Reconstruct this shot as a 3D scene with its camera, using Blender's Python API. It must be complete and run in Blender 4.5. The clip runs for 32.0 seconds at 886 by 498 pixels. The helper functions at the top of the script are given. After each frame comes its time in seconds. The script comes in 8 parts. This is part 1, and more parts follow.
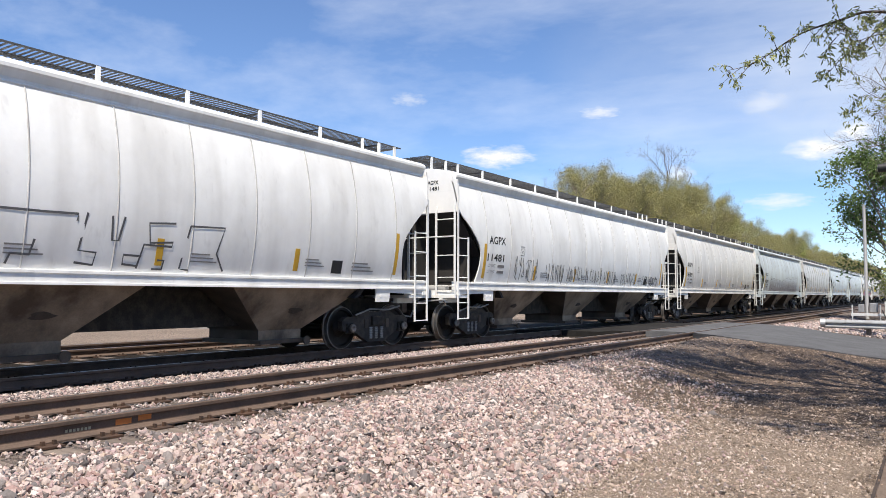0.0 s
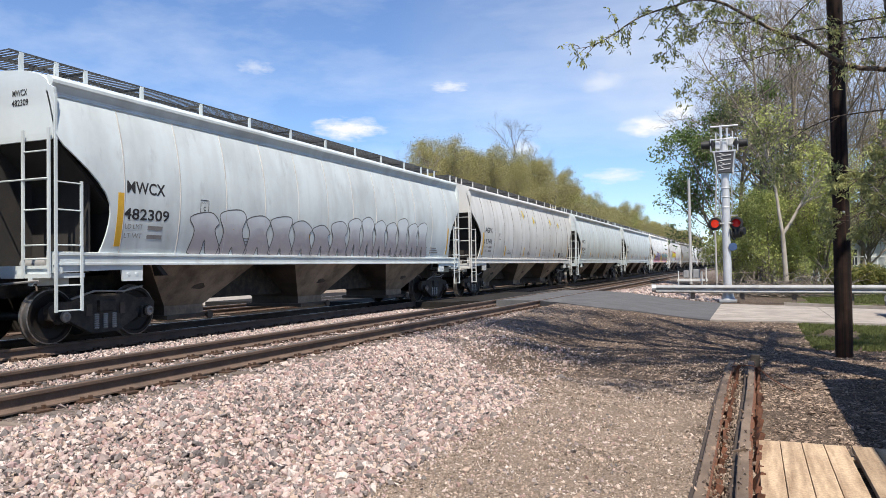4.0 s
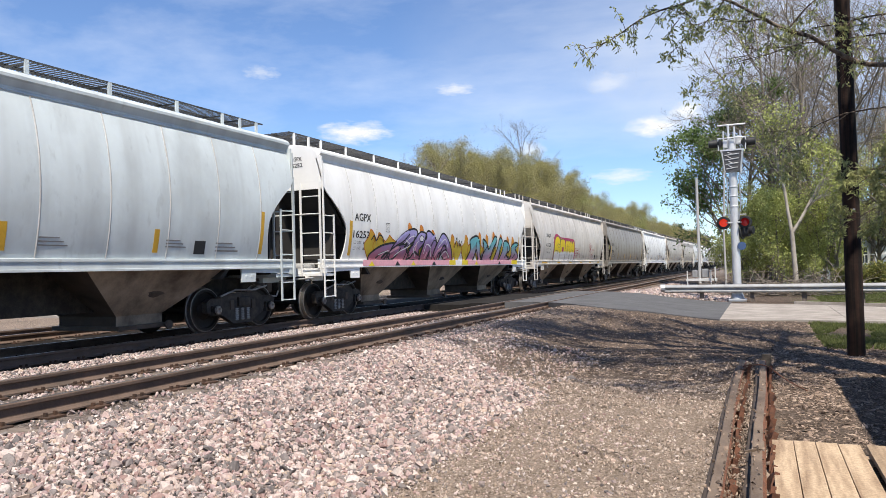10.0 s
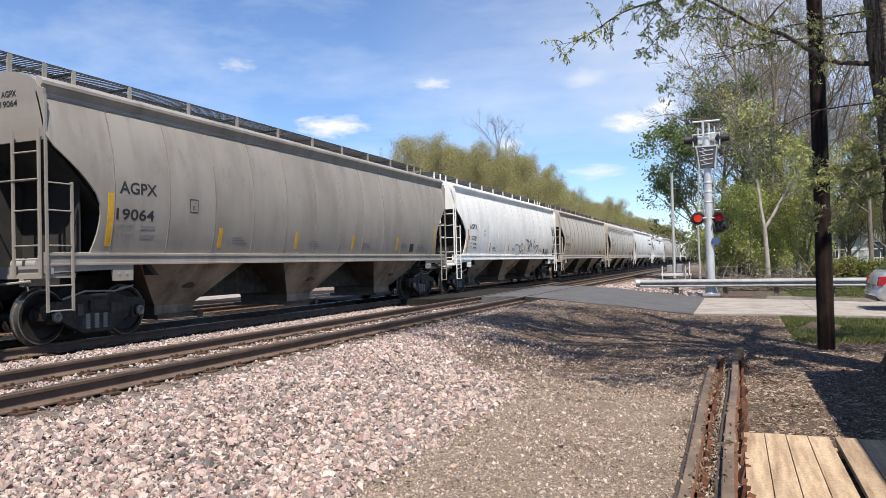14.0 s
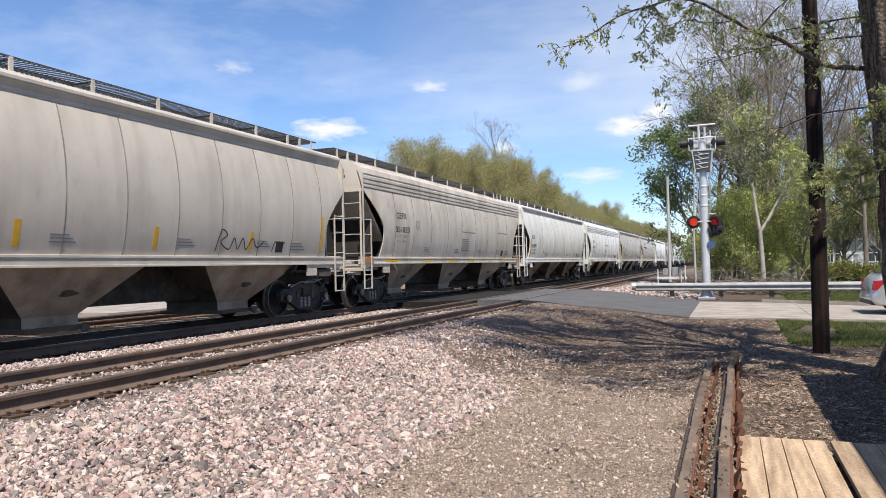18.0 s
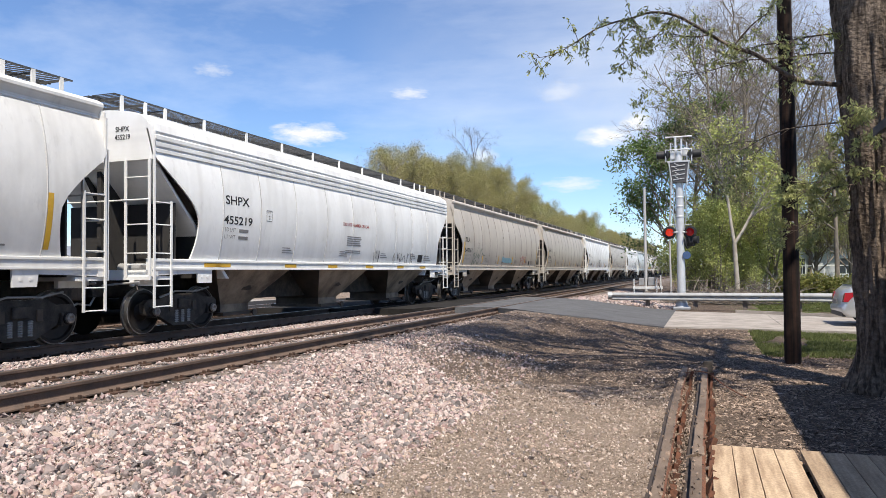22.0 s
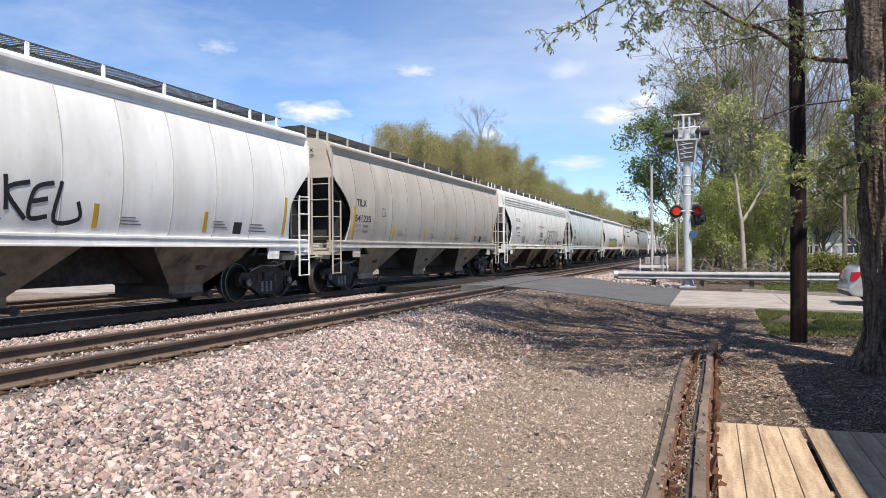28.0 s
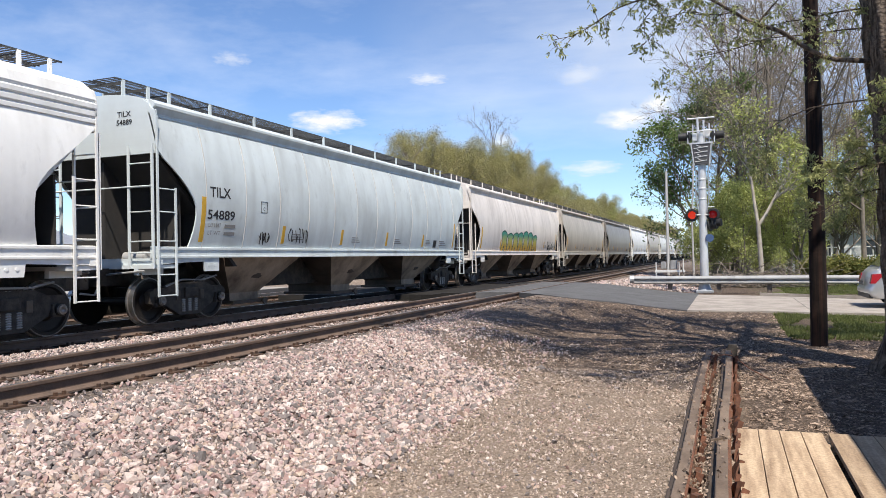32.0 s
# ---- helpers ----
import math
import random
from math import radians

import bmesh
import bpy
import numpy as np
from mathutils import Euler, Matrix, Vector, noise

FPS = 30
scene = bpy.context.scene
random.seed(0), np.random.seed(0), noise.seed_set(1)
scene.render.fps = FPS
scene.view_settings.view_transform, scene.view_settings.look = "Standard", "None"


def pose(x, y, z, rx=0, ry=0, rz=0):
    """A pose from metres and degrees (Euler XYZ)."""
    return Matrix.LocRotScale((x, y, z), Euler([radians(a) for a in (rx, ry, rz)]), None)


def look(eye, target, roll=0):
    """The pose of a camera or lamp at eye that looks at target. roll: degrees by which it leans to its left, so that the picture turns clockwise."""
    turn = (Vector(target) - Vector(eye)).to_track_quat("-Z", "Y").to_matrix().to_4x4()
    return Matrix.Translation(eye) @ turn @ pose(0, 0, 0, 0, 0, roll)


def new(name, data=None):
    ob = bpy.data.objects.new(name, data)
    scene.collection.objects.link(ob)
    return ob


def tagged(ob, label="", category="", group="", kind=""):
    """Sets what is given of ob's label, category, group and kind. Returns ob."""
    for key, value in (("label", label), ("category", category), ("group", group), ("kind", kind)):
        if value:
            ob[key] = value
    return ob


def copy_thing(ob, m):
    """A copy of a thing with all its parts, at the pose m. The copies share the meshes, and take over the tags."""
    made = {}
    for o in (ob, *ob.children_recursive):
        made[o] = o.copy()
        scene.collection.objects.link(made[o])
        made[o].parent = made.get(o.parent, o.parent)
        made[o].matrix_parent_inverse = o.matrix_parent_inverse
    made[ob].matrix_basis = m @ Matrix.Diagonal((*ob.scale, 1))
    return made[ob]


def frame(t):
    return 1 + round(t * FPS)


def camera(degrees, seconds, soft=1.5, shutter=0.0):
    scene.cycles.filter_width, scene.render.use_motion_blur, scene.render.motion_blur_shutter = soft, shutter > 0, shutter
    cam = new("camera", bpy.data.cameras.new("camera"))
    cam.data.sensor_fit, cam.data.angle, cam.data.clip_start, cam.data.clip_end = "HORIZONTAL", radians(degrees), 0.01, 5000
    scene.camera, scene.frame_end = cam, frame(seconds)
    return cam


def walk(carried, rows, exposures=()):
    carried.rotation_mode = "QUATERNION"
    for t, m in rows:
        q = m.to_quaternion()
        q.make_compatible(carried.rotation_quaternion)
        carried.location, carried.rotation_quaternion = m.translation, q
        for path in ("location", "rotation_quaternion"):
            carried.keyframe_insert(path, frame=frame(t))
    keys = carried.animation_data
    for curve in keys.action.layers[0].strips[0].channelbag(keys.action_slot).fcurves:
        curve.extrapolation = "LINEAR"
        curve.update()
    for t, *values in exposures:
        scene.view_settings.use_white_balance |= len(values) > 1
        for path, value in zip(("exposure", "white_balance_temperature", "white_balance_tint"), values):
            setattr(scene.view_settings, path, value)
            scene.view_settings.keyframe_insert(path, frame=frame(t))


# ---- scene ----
cam = camera(61.95, 32.0, soft=0.7)
PATH = [
    (0, pose(0.100, -0.030, 1.600, 93.58, -0.15, 34.10)),
    (0.1, pose(0.096, -0.032, 1.600, 93.41, -0.11, 31.20)),
    (0.2, pose(0.093, -0.034, 1.601, 93.24, -0.07, 28.50)),
    (0.3, pose(0.089, -0.036, 1.601, 93.08, -0.03, 26.75)),
    (0.4, pose(0.085, -0.037, 1.601, 92.91, 0.01, 25.00)),
    (0.5, pose(0.082, -0.039, 1.602, 92.74, 0.04, 23.61)),
    (0.8, pose(0.076, -0.041, 1.602, 92.13, 0.04, 21.50)),
    (1, pose(0.072, -0.041, 1.603, 91.72, 0.04, 20.59)),
    (1.5, pose(0.058, -0.039, 1.604, 91.24, -0.00, 20.36)),
    (2, pose(0.042, -0.033, 1.604, 91.11, 0.03, 20.80)),
    (2.5, pose(0.030, -0.024, 1.604, 91.12, 0.30, 21.36)),
    (3, pose(0.022, -0.017, 1.604, 91.26, 0.58, 21.92)),
    (3.5, pose(0.016, -0.013, 1.605, 91.37, 0.80, 22.39)),
    (5.5, pose(0.001, -0.014, 1.607, 91.36, 0.89, 23.06)),
    (6, pose(0.001, -0.014, 1.605, 91.38, 0.88, 23.09)),
    (6.5, pose(-0.001, -0.012, 1.603, 91.41, 0.88, 23.17)),
    (7, pose(-0.003, -0.009, 1.602, 91.40, 0.84, 23.23)),
    (7.5, pose(-0.006, -0.008, 1.602, 91.45, 0.88, 23.24)),
    (8, pose(-0.006, -0.007, 1.602, 91.51, 0.96, 23.16)),
    (8.5, pose(-0.004, -0.006, 1.602, 91.57, 1.11, 23.08)),
    (9, pose(-0.002, -0.004, 1.602, 91.57, 1.31, 23.03)),
    (9.5, pose(-0.002, -0.004, 1.602, 91.58, 1.49, 23.12)),
    (10, pose(-0.004, -0.005, 1.601, 91.61, 1.55, 23.30)),
    (10.5, pose(-0.004, -0.005, 1.602, 91.67, 1.57, 23.44)),
    (11, pose(-0.002, -0.006, 1.602, 91.78, 1.54, 23.44)),
    (11.5, pose(-0.001, -0.007, 1.604, 91.83, 1.36, 23.21)),
    (12, pose(-0.002, -0.007, 1.605, 91.78, 1.28, 22.83)),
    (12.5, pose(-0.003, -0.005, 1.604, 91.65, 1.26, 22.41)),
    (13, pose(-0.003, -0.001, 1.602, 91.45, 1.31, 22.03)),
    (13.5, pose(-0.001, 0.003, 1.602, 91.26, 1.43, 21.74)),
    (14, pose(0.001, 0.004, 1.602, 91.14, 1.47, 21.54)),
    (14.5, pose(0.002, 0.005, 1.602, 91.09, 1.45, 21.43)),
    (16.5, pose(-0.001, 0.005, 1.601, 91.19, 1.53, 21.53)),
    (17, pose(-0.001, 0.008, 1.601, 91.19, 1.53, 21.49)),
    (17.5, pose(-0.001, 0.010, 1.601, 91.23, 1.48, 21.38)),
    (18, pose(-0.001, 0.010, 1.602, 91.36, 1.33, 21.23)),
    (18.5, pose(-0.002, 0.009, 1.603, 91.61, 1.12, 21.05)),
    (19, pose(-0.002, 0.005, 1.604, 91.87, 0.90, 20.88)),
    (19.5, pose(-0.003, 0.002, 1.604, 92.06, 0.71, 20.66)),
    (20, pose(-0.001, 0.001, 1.604, 92.13, 0.58, 20.39)),
    (20.5, pose(0.003, 0.002, 1.603, 92.08, 0.53, 20.11)),
    (21, pose(0.004, 0.002, 1.604, 92.01, 0.53, 19.83)),
    (21.5, pose(0.004, 0.001, 1.604, 91.94, 0.55, 19.60)),
    (22, pose(0.003, -0.001, 1.604, 91.87, 0.59, 19.51)),
    (22.5, pose(0.002, -0.002, 1.603, 91.73, 0.65, 19.50)),
    (23, pose(0.000, -0.002, 1.601, 91.45, 0.68, 19.59)),
    (23.5, pose(-0.001, 0.000, 1.599, 91.10, 0.70, 19.72)),
    (24, pose(-0.004, 0.005, 1.596, 90.66, 0.71, 19.89)),
    (24.5, pose(-0.005, 0.009, 1.593, 90.26, 0.75, 20.09)),
    (25, pose(-0.006, 0.011, 1.592, 89.90, 0.71, 20.33)),
    (25.5, pose(-0.006, 0.011, 1.591, 89.74, 0.58, 20.48)),
    (27.5, pose(0.001, 0.002, 1.593, 90.12, 0.31, 19.98)),
    (28, pose(0.000, 0.001, 1.593, 90.21, 0.43, 19.97)),
    (28.5, pose(0.001, 0.002, 1.594, 90.34, 0.62, 20.07)),
    (29, pose(0.001, 0.005, 1.595, 90.40, 0.71, 20.21)),
    (29.5, pose(-0.002, 0.008, 1.595, 90.51, 0.76, 20.40)),
    (30, pose(-0.007, 0.012, 1.596, 90.64, 0.79, 20.59)),
    (30.5, pose(-0.011, 0.018, 1.595, 90.73, 0.84, 20.81)),
    (31, pose(-0.012, 0.025, 1.593, 90.78, 0.91, 20.97)),
    (31.5, pose(-0.012, 0.029, 1.592, 90.76, 1.08, 21.05)),
    (32, pose(-0.012, 0.028, 1.592, 90.80, 1.19, 21.09)),
]
walk(cam, PATH, [(0, 0.48, 6780, 10), (32, 0.48, 6780, 10)])

# ---- world, sun, exposure ----
SUN_EL, SUN_AZ = 59.0, 148.0          # degrees; azimuth clockwise from +y
sun_to = Vector((math.sin(radians(SUN_AZ)) * math.cos(radians(SUN_EL)), math.cos(radians(SUN_AZ)) * math.cos(radians(SUN_EL)), math.sin(radians(SUN_EL))))
world = bpy.data.worlds.new("sky")
scene.world = world
world.use_nodes = True
wn, wl = world.node_tree.nodes, world.node_tree.links
wn.clear()
sky = wn.new("ShaderNodeTexSky")
sky.sky_type, sky.sun_disc = "NISHITA", False
sky.sun_elevation, sky.sun_rotation = radians(SUN_EL), radians(SUN_AZ)
sky.air_density, sky.dust_density, sky.ozone_density, sky.altitude = 1.0, 0.0, 5.0, 600
# thin high cloud, drawn out along one direction
wco = wn.new("ShaderNodeTexCoord")
wmap = wn.new("ShaderNodeMapping")
wmap.inputs["Scale"].default_value = (0.8, 3.6, 7.0)
wmap.inputs["Rotation"].default_value = (0.0, 0.25, 0.7)
wno = wn.new("ShaderNodeTexNoise")
wno.inputs["Scale"].default_value, wno.inputs["Detail"].default_value, wno.inputs["Roughness"].default_value = 1.3, 7.0, 0.58
wra = wn.new("ShaderNodeValToRGB")
wra.color_ramp.elements[0].position, wra.color_ramp.elements[1].position = 0.47, 0.97
wra.color_ramp.elements[1].color = (0.55, 0.55, 0.55, 1)
wmi = wn.new("ShaderNodeMixRGB")
wmi.inputs[2].default_value = (7.6, 8.0, 8.6, 1)
wbg = wn.new("ShaderNodeBackground")
wbg.inputs["Strength"].default_value = 0.115
wou = wn.new("ShaderNodeOutputWorld")
wl.new(wco.outputs["Generated"], wmap.inputs["Vector"])
wl.new(wmap.outputs["Vector"], wno.inputs["Vector"])
wl.new(wno.outputs["Fac"], wra.inputs["Fac"])
wl.new(wra.outputs["Color"], wmi.inputs[0])
wti = wn.new("ShaderNodeMixRGB")
wti.blend_type = "MULTIPLY"
wti.inputs[0].default_value, wti.inputs[2].default_value = 1.0, (0.90, 0.97, 1.10, 1)
wl.new(sky.outputs["Color"], wti.inputs[1])
wl.new(wti.outputs["Color"], wmi.inputs[1])
wl.new(wmi.outputs["Color"], wbg.inputs["Color"])
wl.new(wbg.outputs["Background"], wou.inputs["Surface"])

sun_data = bpy.data.lights.new("sun", "SUN")
sun_data.energy, sun_data.angle, sun_data.color = 5.0, radians(0.55), (1.0, 0.94, 0.85)
sun = new("sun", sun_data)
sun.matrix_world = look(sun_to * 200, (0, 0, 0))


# ---- small tools ----
def mesh_of(name, bm, mat=None, smooth=None):
    me = bpy.data.meshes.new(name)
    bm.to_mesh(me)
    bm.free()
    if mat:
        me.materials.append(mat)
    if smooth is not None:
        shade(me, smooth)
    return me


def shade(me, angle=35):
    """Smooth shading, kept sharp where faces meet at more than the angle."""
    me.shade_smooth()
    me.set_sharp_from_angle(angle=radians(angle))


def put(name, me, parent=None, m=None, label=""):
    ob = new(name, me)
    if parent:
        ob.parent = parent
    if m is not None:
        ob.matrix_basis = m
    if label:
        ob["label"] = label
    return ob


def part(name, bm, mat, parent, label="", smooth=None):
    return put(name, mesh_of(name, bm, mat, smooth), parent, None, label)


def thing(name, m, label, category, group="", kind=""):
    ob = new(name)
    ob.empty_display_size = 0.2
    ob.matrix_basis = m
    return tagged(ob, label, category, group, kind)


def box(bm, x0, y0, z0, x1, y1, z1, bevel=0.0):
    vs = [bm.verts.new((x, y, z)) for x in (x0, x1) for y in (y0, y1) for z in (z0, z1)]
    fs = [bm.faces.new([vs[i] for i in f]) for f in ((0, 1, 3, 2), (4, 6, 7, 5), (0, 4, 5, 1), (2, 3, 7, 6), (0, 2, 6, 4), (1, 5, 7, 3))]
    if bevel:
        es = list({e for f in fs for e in f.edges})
        bmesh.ops.bevel(bm, geom=es, offset=bevel, segments=2, affect="EDGES", profile=0.6)
    return bm


def tube(bm, pts, r, sides=8, r1=None, cap=True):
    """A round bar through the points, from radius r to r1."""
    pts = [Vector(p) for p in pts]
    r1 = r if r1 is None else r1
    rings = []
    for i, p in enumerate(pts):
        d = (pts[min(i + 1, len(pts) - 1)] - pts[max(i - 1, 0)]).normalized()
        a = d.orthogonal().normalized() if i == 0 else (rings_a - d * rings_a.dot(d)).normalized()
        rings_a = a
        b = d.cross(a)
        k = r + (r1 - r) * i / max(1, len(pts) - 1)
        rings.append([bm.verts.new(p + (a * math.cos(2 * math.pi * j / sides) + b * math.sin(2 * math.pi * j / sides)) * k) for j in range(sides)])
    for u, v in zip(rings, rings[1:]):
        for j in range(sides):
            bm.faces.new((u[j], u[(j + 1) % sides], v[(j + 1) % sides], v[j]))
    if cap:
        bm.faces.new(rings[0][::-1])
        bm.faces.new(rings[-1])
    return bm


def lathe(bm, profile, axis="x", sides=24, centre=(0, 0, 0)):
    """A turned shape: profile rows of (along the axis, radius)."""
    c = Vector(centre)
    rings = []
    for a, r in profile:
        ring = []
        for j in range(sides):
            u, v = r * math.cos(2 * math.pi * j / sides), r * math.sin(2 * math.pi * j / sides)
            ring.append(bm.verts.new(c + Vector({"x": (a, u, v), "y": (u, a, v), "z": (u, v, a)}[axis])))
        rings.append(ring)
    for p, q in zip(rings, rings[1:]):
        for j in range(sides):
            bm.faces.new((p[j], p[(j + 1) % sides], q[(j + 1) % sides], q[j]))
    bm.faces.new(rings[0][::-1])
    bm.faces.new(rings[-1])
    return bm


def prism(bm, outline, a0, a1, axis="x"):
    """An outline, rows of two coordinates, pushed along an axis from a0 to a1."""
    def at(u, v, a):
        return {"x": (a, u, v), "y": (u, a, v), "z": (u, v, a)}[axis]
    lo = [bm.verts.new(at(u, v, a0)) for u, v in outline]
    hi = [bm.verts.new(at(u, v, a1)) for u, v in outline]
    n = len(outline)
    for i in range(n):
        bm.faces.new((lo[i], lo[(i + 1) % n], hi[(i + 1) % n], hi[i]))
    bm.faces.new(lo[::-1])
    bm.faces.new(hi)
    return bm


def fixed(bm):
    bmesh.ops.recalc_face_normals(bm, faces=bm.faces[:])
    return bm


# ---- materials ----
def mat(name, base, rough=0.7, metal=0.0, second=None, scale=4.0, stretch=(1, 1, 1), mix=(0.35, 0.7), fine=0.08, bump=0.0, bump_scale=40.0, each=0.0, spec=0.4, detail=6.0, coords="Object"):
    """A surface: a base colour, patches of a second one, fine grain, some relief, and a shift from piece to piece."""
    m = bpy.data.materials.new(name)
    m.use_nodes = True
    n, l = m.node_tree.nodes, m.node_tree.links
    p = n["Principled BSDF"]
    p.inputs["Roughness"].default_value, p.inputs["Metallic"].default_value = rough, metal
    p.inputs["Specular IOR Level"].default_value = spec
    co = n.new("ShaderNodeTexCoord")
    oi = n.new("ShaderNodeObjectInfo")
    ad = n.new("ShaderNodeVectorMath")
    sc = n.new("ShaderNodeVectorMath")
    sc.operation = "SCALE"
    one = n.new("ShaderNodeCombineXYZ")
    for i in range(3):
        one.inputs[i].default_value = 37.0
    l.new(one.outputs[0], sc.inputs[0])
    l.new(oi.outputs["Random"], sc.inputs["Scale"])
    l.new(co.outputs[coords], ad.inputs[0])
    l.new(sc.outputs[0], ad.inputs[1])
    mp = n.new("ShaderNodeMapping")
    mp.inputs["Scale"].default_value = stretch
    l.new(ad.outputs[0], mp.inputs["Vector"])
    no = n.new("ShaderNodeTexNoise")
    no.inputs["Scale"].default_value, no.inputs["Detail"].default_value = scale, detail
    no.inputs["Roughness"].default_value = 0.62
    l.new(mp.outputs[0], no.inputs["Vector"])
    ra = n.new("ShaderNodeValToRGB")
    ra.color_ramp.elements[0].position, ra.color_ramp.elements[1].position = mix
    ra.color_ramp.elements[0].color = (*base, 1)
    ra.color_ramp.elements[1].color = (*(second or base), 1)
    l.new(no.outputs["Fac"], ra.inputs["Fac"])
    gr = n.new("ShaderNodeTexNoise")
    gr.inputs["Scale"].default_value, gr.inputs["Detail"].default_value = bump_scale, 4.0
    l.new(ad.outputs[0], gr.inputs["Vector"])
    hv = n.new("ShaderNodeHueSaturation")
    mr = n.new("ShaderNodeMapRange")
    mr.inputs["To Min"].default_value, mr.inputs["To Max"].default_value = 1 - fine * 2, 1 + fine * 2
    l.new(gr.outputs["Fac"], mr.inputs["Value"])
    mu = n.new("ShaderNodeMath")
    mu.operation = "MULTIPLY"
    er = n.new("ShaderNodeMapRange")
    er.inputs["To Min"].default_value, er.inputs["To Max"].default_value = 1 - each, 1 + each
    l.new(oi.outputs["Random"], er.inputs["Value"])
    l.new(mr.outputs[0], mu.inputs[0])
    l.new(er.outputs[0], mu.inputs[1])
    l.new(mu.outputs[0], hv.inputs["Value"])
    l.new(ra.outputs["Color"], hv.inputs["Color"])
    l.new(hv.outputs["Color"], p.inputs["Base Color"])
    if bump:
        bu = n.new("ShaderNodeBump")
        bu.inputs["Strength"].default_value, bu.inputs["Distance"].default_value = 0.8, bump
        l.new(gr.outputs["Fac"], bu.inputs["Height"])
        l.new(bu.outputs["Normal"], p.inputs["Normal"])
    return m


def paint(name, base, dirt, streak=0.55, rough=0.45):
    """Weathered railcar paint: rain streaks, grime towards the sill and a faint mottle."""
    m = mat(name, base, rough, 0.0, tuple(0.62 * c + 0.38 * d for c, d in zip(base, dirt)), 1.1, (1.0, 1.3, 0.25), (0.45, 0.85), 0.02, 0.0, 9.0, 0.035, 0.35, 3.0)
    n, l = m.node_tree.nodes, m.node_tree.links
    p = n["Principled BSDF"]
    src = p.inputs["Base Color"].links[0].from_socket
    co = n.new("ShaderNodeNewGeometry")
    mp = n.new("ShaderNodeMapping")
    mp.inputs["Scale"].default_value = (0.0, 2.3, 0.22)
    tc = [x for x in n if x.type == "VECT_MATH" and x.operation == "ADD"][0]
    l.new(tc.outputs[0], mp.inputs["Vector"])
    no = n.new("ShaderNodeTexNoise")
    no.inputs["Scale"].default_value, no.inputs["Detail"].default_value = 1.1, 2.5
    l.new(mp.outputs[0], no.inputs["Vector"])
    ra = n.new("ShaderNodeValToRGB")
    ra.color_ramp.elements[0].position, ra.color_ramp.elements[1].position = 0.5, 0.78
    ra.color_ramp.elements[1].color = (streak, streak, streak, 1)
    l.new(no.outputs["Fac"], ra.inputs["Fac"])
    mx = n.new("ShaderNodeMixRGB")
    mx.inputs[2].default_value = (*dirt, 1)
    l.new(ra.outputs["Color"], mx.inputs[0])
    l.new(src, mx.inputs[1])
    # broad soot blotches and small scuffs
    src = mx.outputs["Color"]
    for scale, lo, hi, most, detail, stretch in ((0.8, 0.46, 0.70, 0.50, 6.0, (0.0, 1.0, 0.7)), (5.0, 0.60, 0.72, 0.32, 3.0, (0.0, 1.0, 0.45))):
        mp = n.new("ShaderNodeMapping")
        mp.inputs["Scale"].default_value = stretch
        mp.inputs["Location"].default_value = (3.7, scale, 1.9)
        l.new(tc.outputs[0], mp.inputs["Vector"])
        no = n.new("ShaderNodeTexNoise")
        no.inputs["Scale"].default_value, no.inputs["Detail"].default_value, no.inputs["Roughness"].default_value = scale, detail, 0.6
        l.new(mp.outputs[0], no.inputs["Vector"])
        ra = n.new("ShaderNodeValToRGB")
        ra.color_ramp.elements[0].position, ra.color_ramp.elements[1].position = lo, hi
        ra.color_ramp.elements[1].color = (most * streak * 1.6, most * streak * 1.6, most * streak * 1.6, 1)
        l.new(no.outputs["Fac"], ra.inputs["Fac"])
        mx = n.new("ShaderNodeMixRGB")
        mx.inputs[2].default_value = (*[0.7 * c for c in dirt], 1)
        l.new(ra.outputs["Color"], mx.inputs[0])
        l.new(src, mx.inputs[1])
        src = mx.outputs["Color"]
    l.new(src, p.inputs["Base Color"])
    return m


def flat(name, c, rough=0.6, metal=0.0, fine=0.05):
    return mat(name, c, rough, metal, tuple(x * 0.8 for x in c), 6.0, (1, 1, 1), (0.4, 0.75), fine)


P_WHITE = paint("white_paint", (0.82, 0.82, 0.80), (0.46, 0.44, 0.41), 0.32)
P_WHITE2 = paint("dirty_white_paint", (0.74, 0.73, 0.70), (0.40, 0.38, 0.35), 0.42)
P_GREY = paint("grey_white_paint", (0.60, 0.60, 0.58), (0.38, 0.36, 0.34), 0.5)
P_BLUE = paint("pale_blue_grey_paint", (0.575, 0.63, 0.64), (0.37, 0.39, 0.39), 0.5)
P_LADDER = paint("grimy_ladder_paint", (0.34, 0.34, 0.335), (0.18, 0.165, 0.15), 0.6)
P_TAN2 = paint("dark_tan_grey_paint", (0.31, 0.285, 0.255), (0.19, 0.165, 0.14), 0.55)
P_WARM = paint("warm_grey_paint", (0.66, 0.63, 0.59), (0.36, 0.31, 0.26), 0.55)
P_STAIN = paint("stained_warm_grey_paint", (0.545, 0.495, 0.435), (0.33, 0.265, 0.20), 0.7)
P_TAN = paint("tan_grey_paint", (0.50, 0.455, 0.40), (0.27, 0.228, 0.19), 0.34)
P_DARK = paint("dark_grey_paint", (0.27, 0.25, 0.23), (0.17, 0.15, 0.13), 0.5)
P_PINK = paint("pinkish_white_paint", (0.76, 0.71, 0.67), (0.45, 0.40, 0.36), 0.5)
M_WELD = mat("weld_line_grime", (0.52, 0.51, 0.49), 0.7, 0, (0.33, 0.315, 0.30), 1.4)
M_WELD2 = mat("dark_weld_line_grime", (0.24, 0.215, 0.19), 0.75, 0, (0.14, 0.122, 0.105), 1.4)
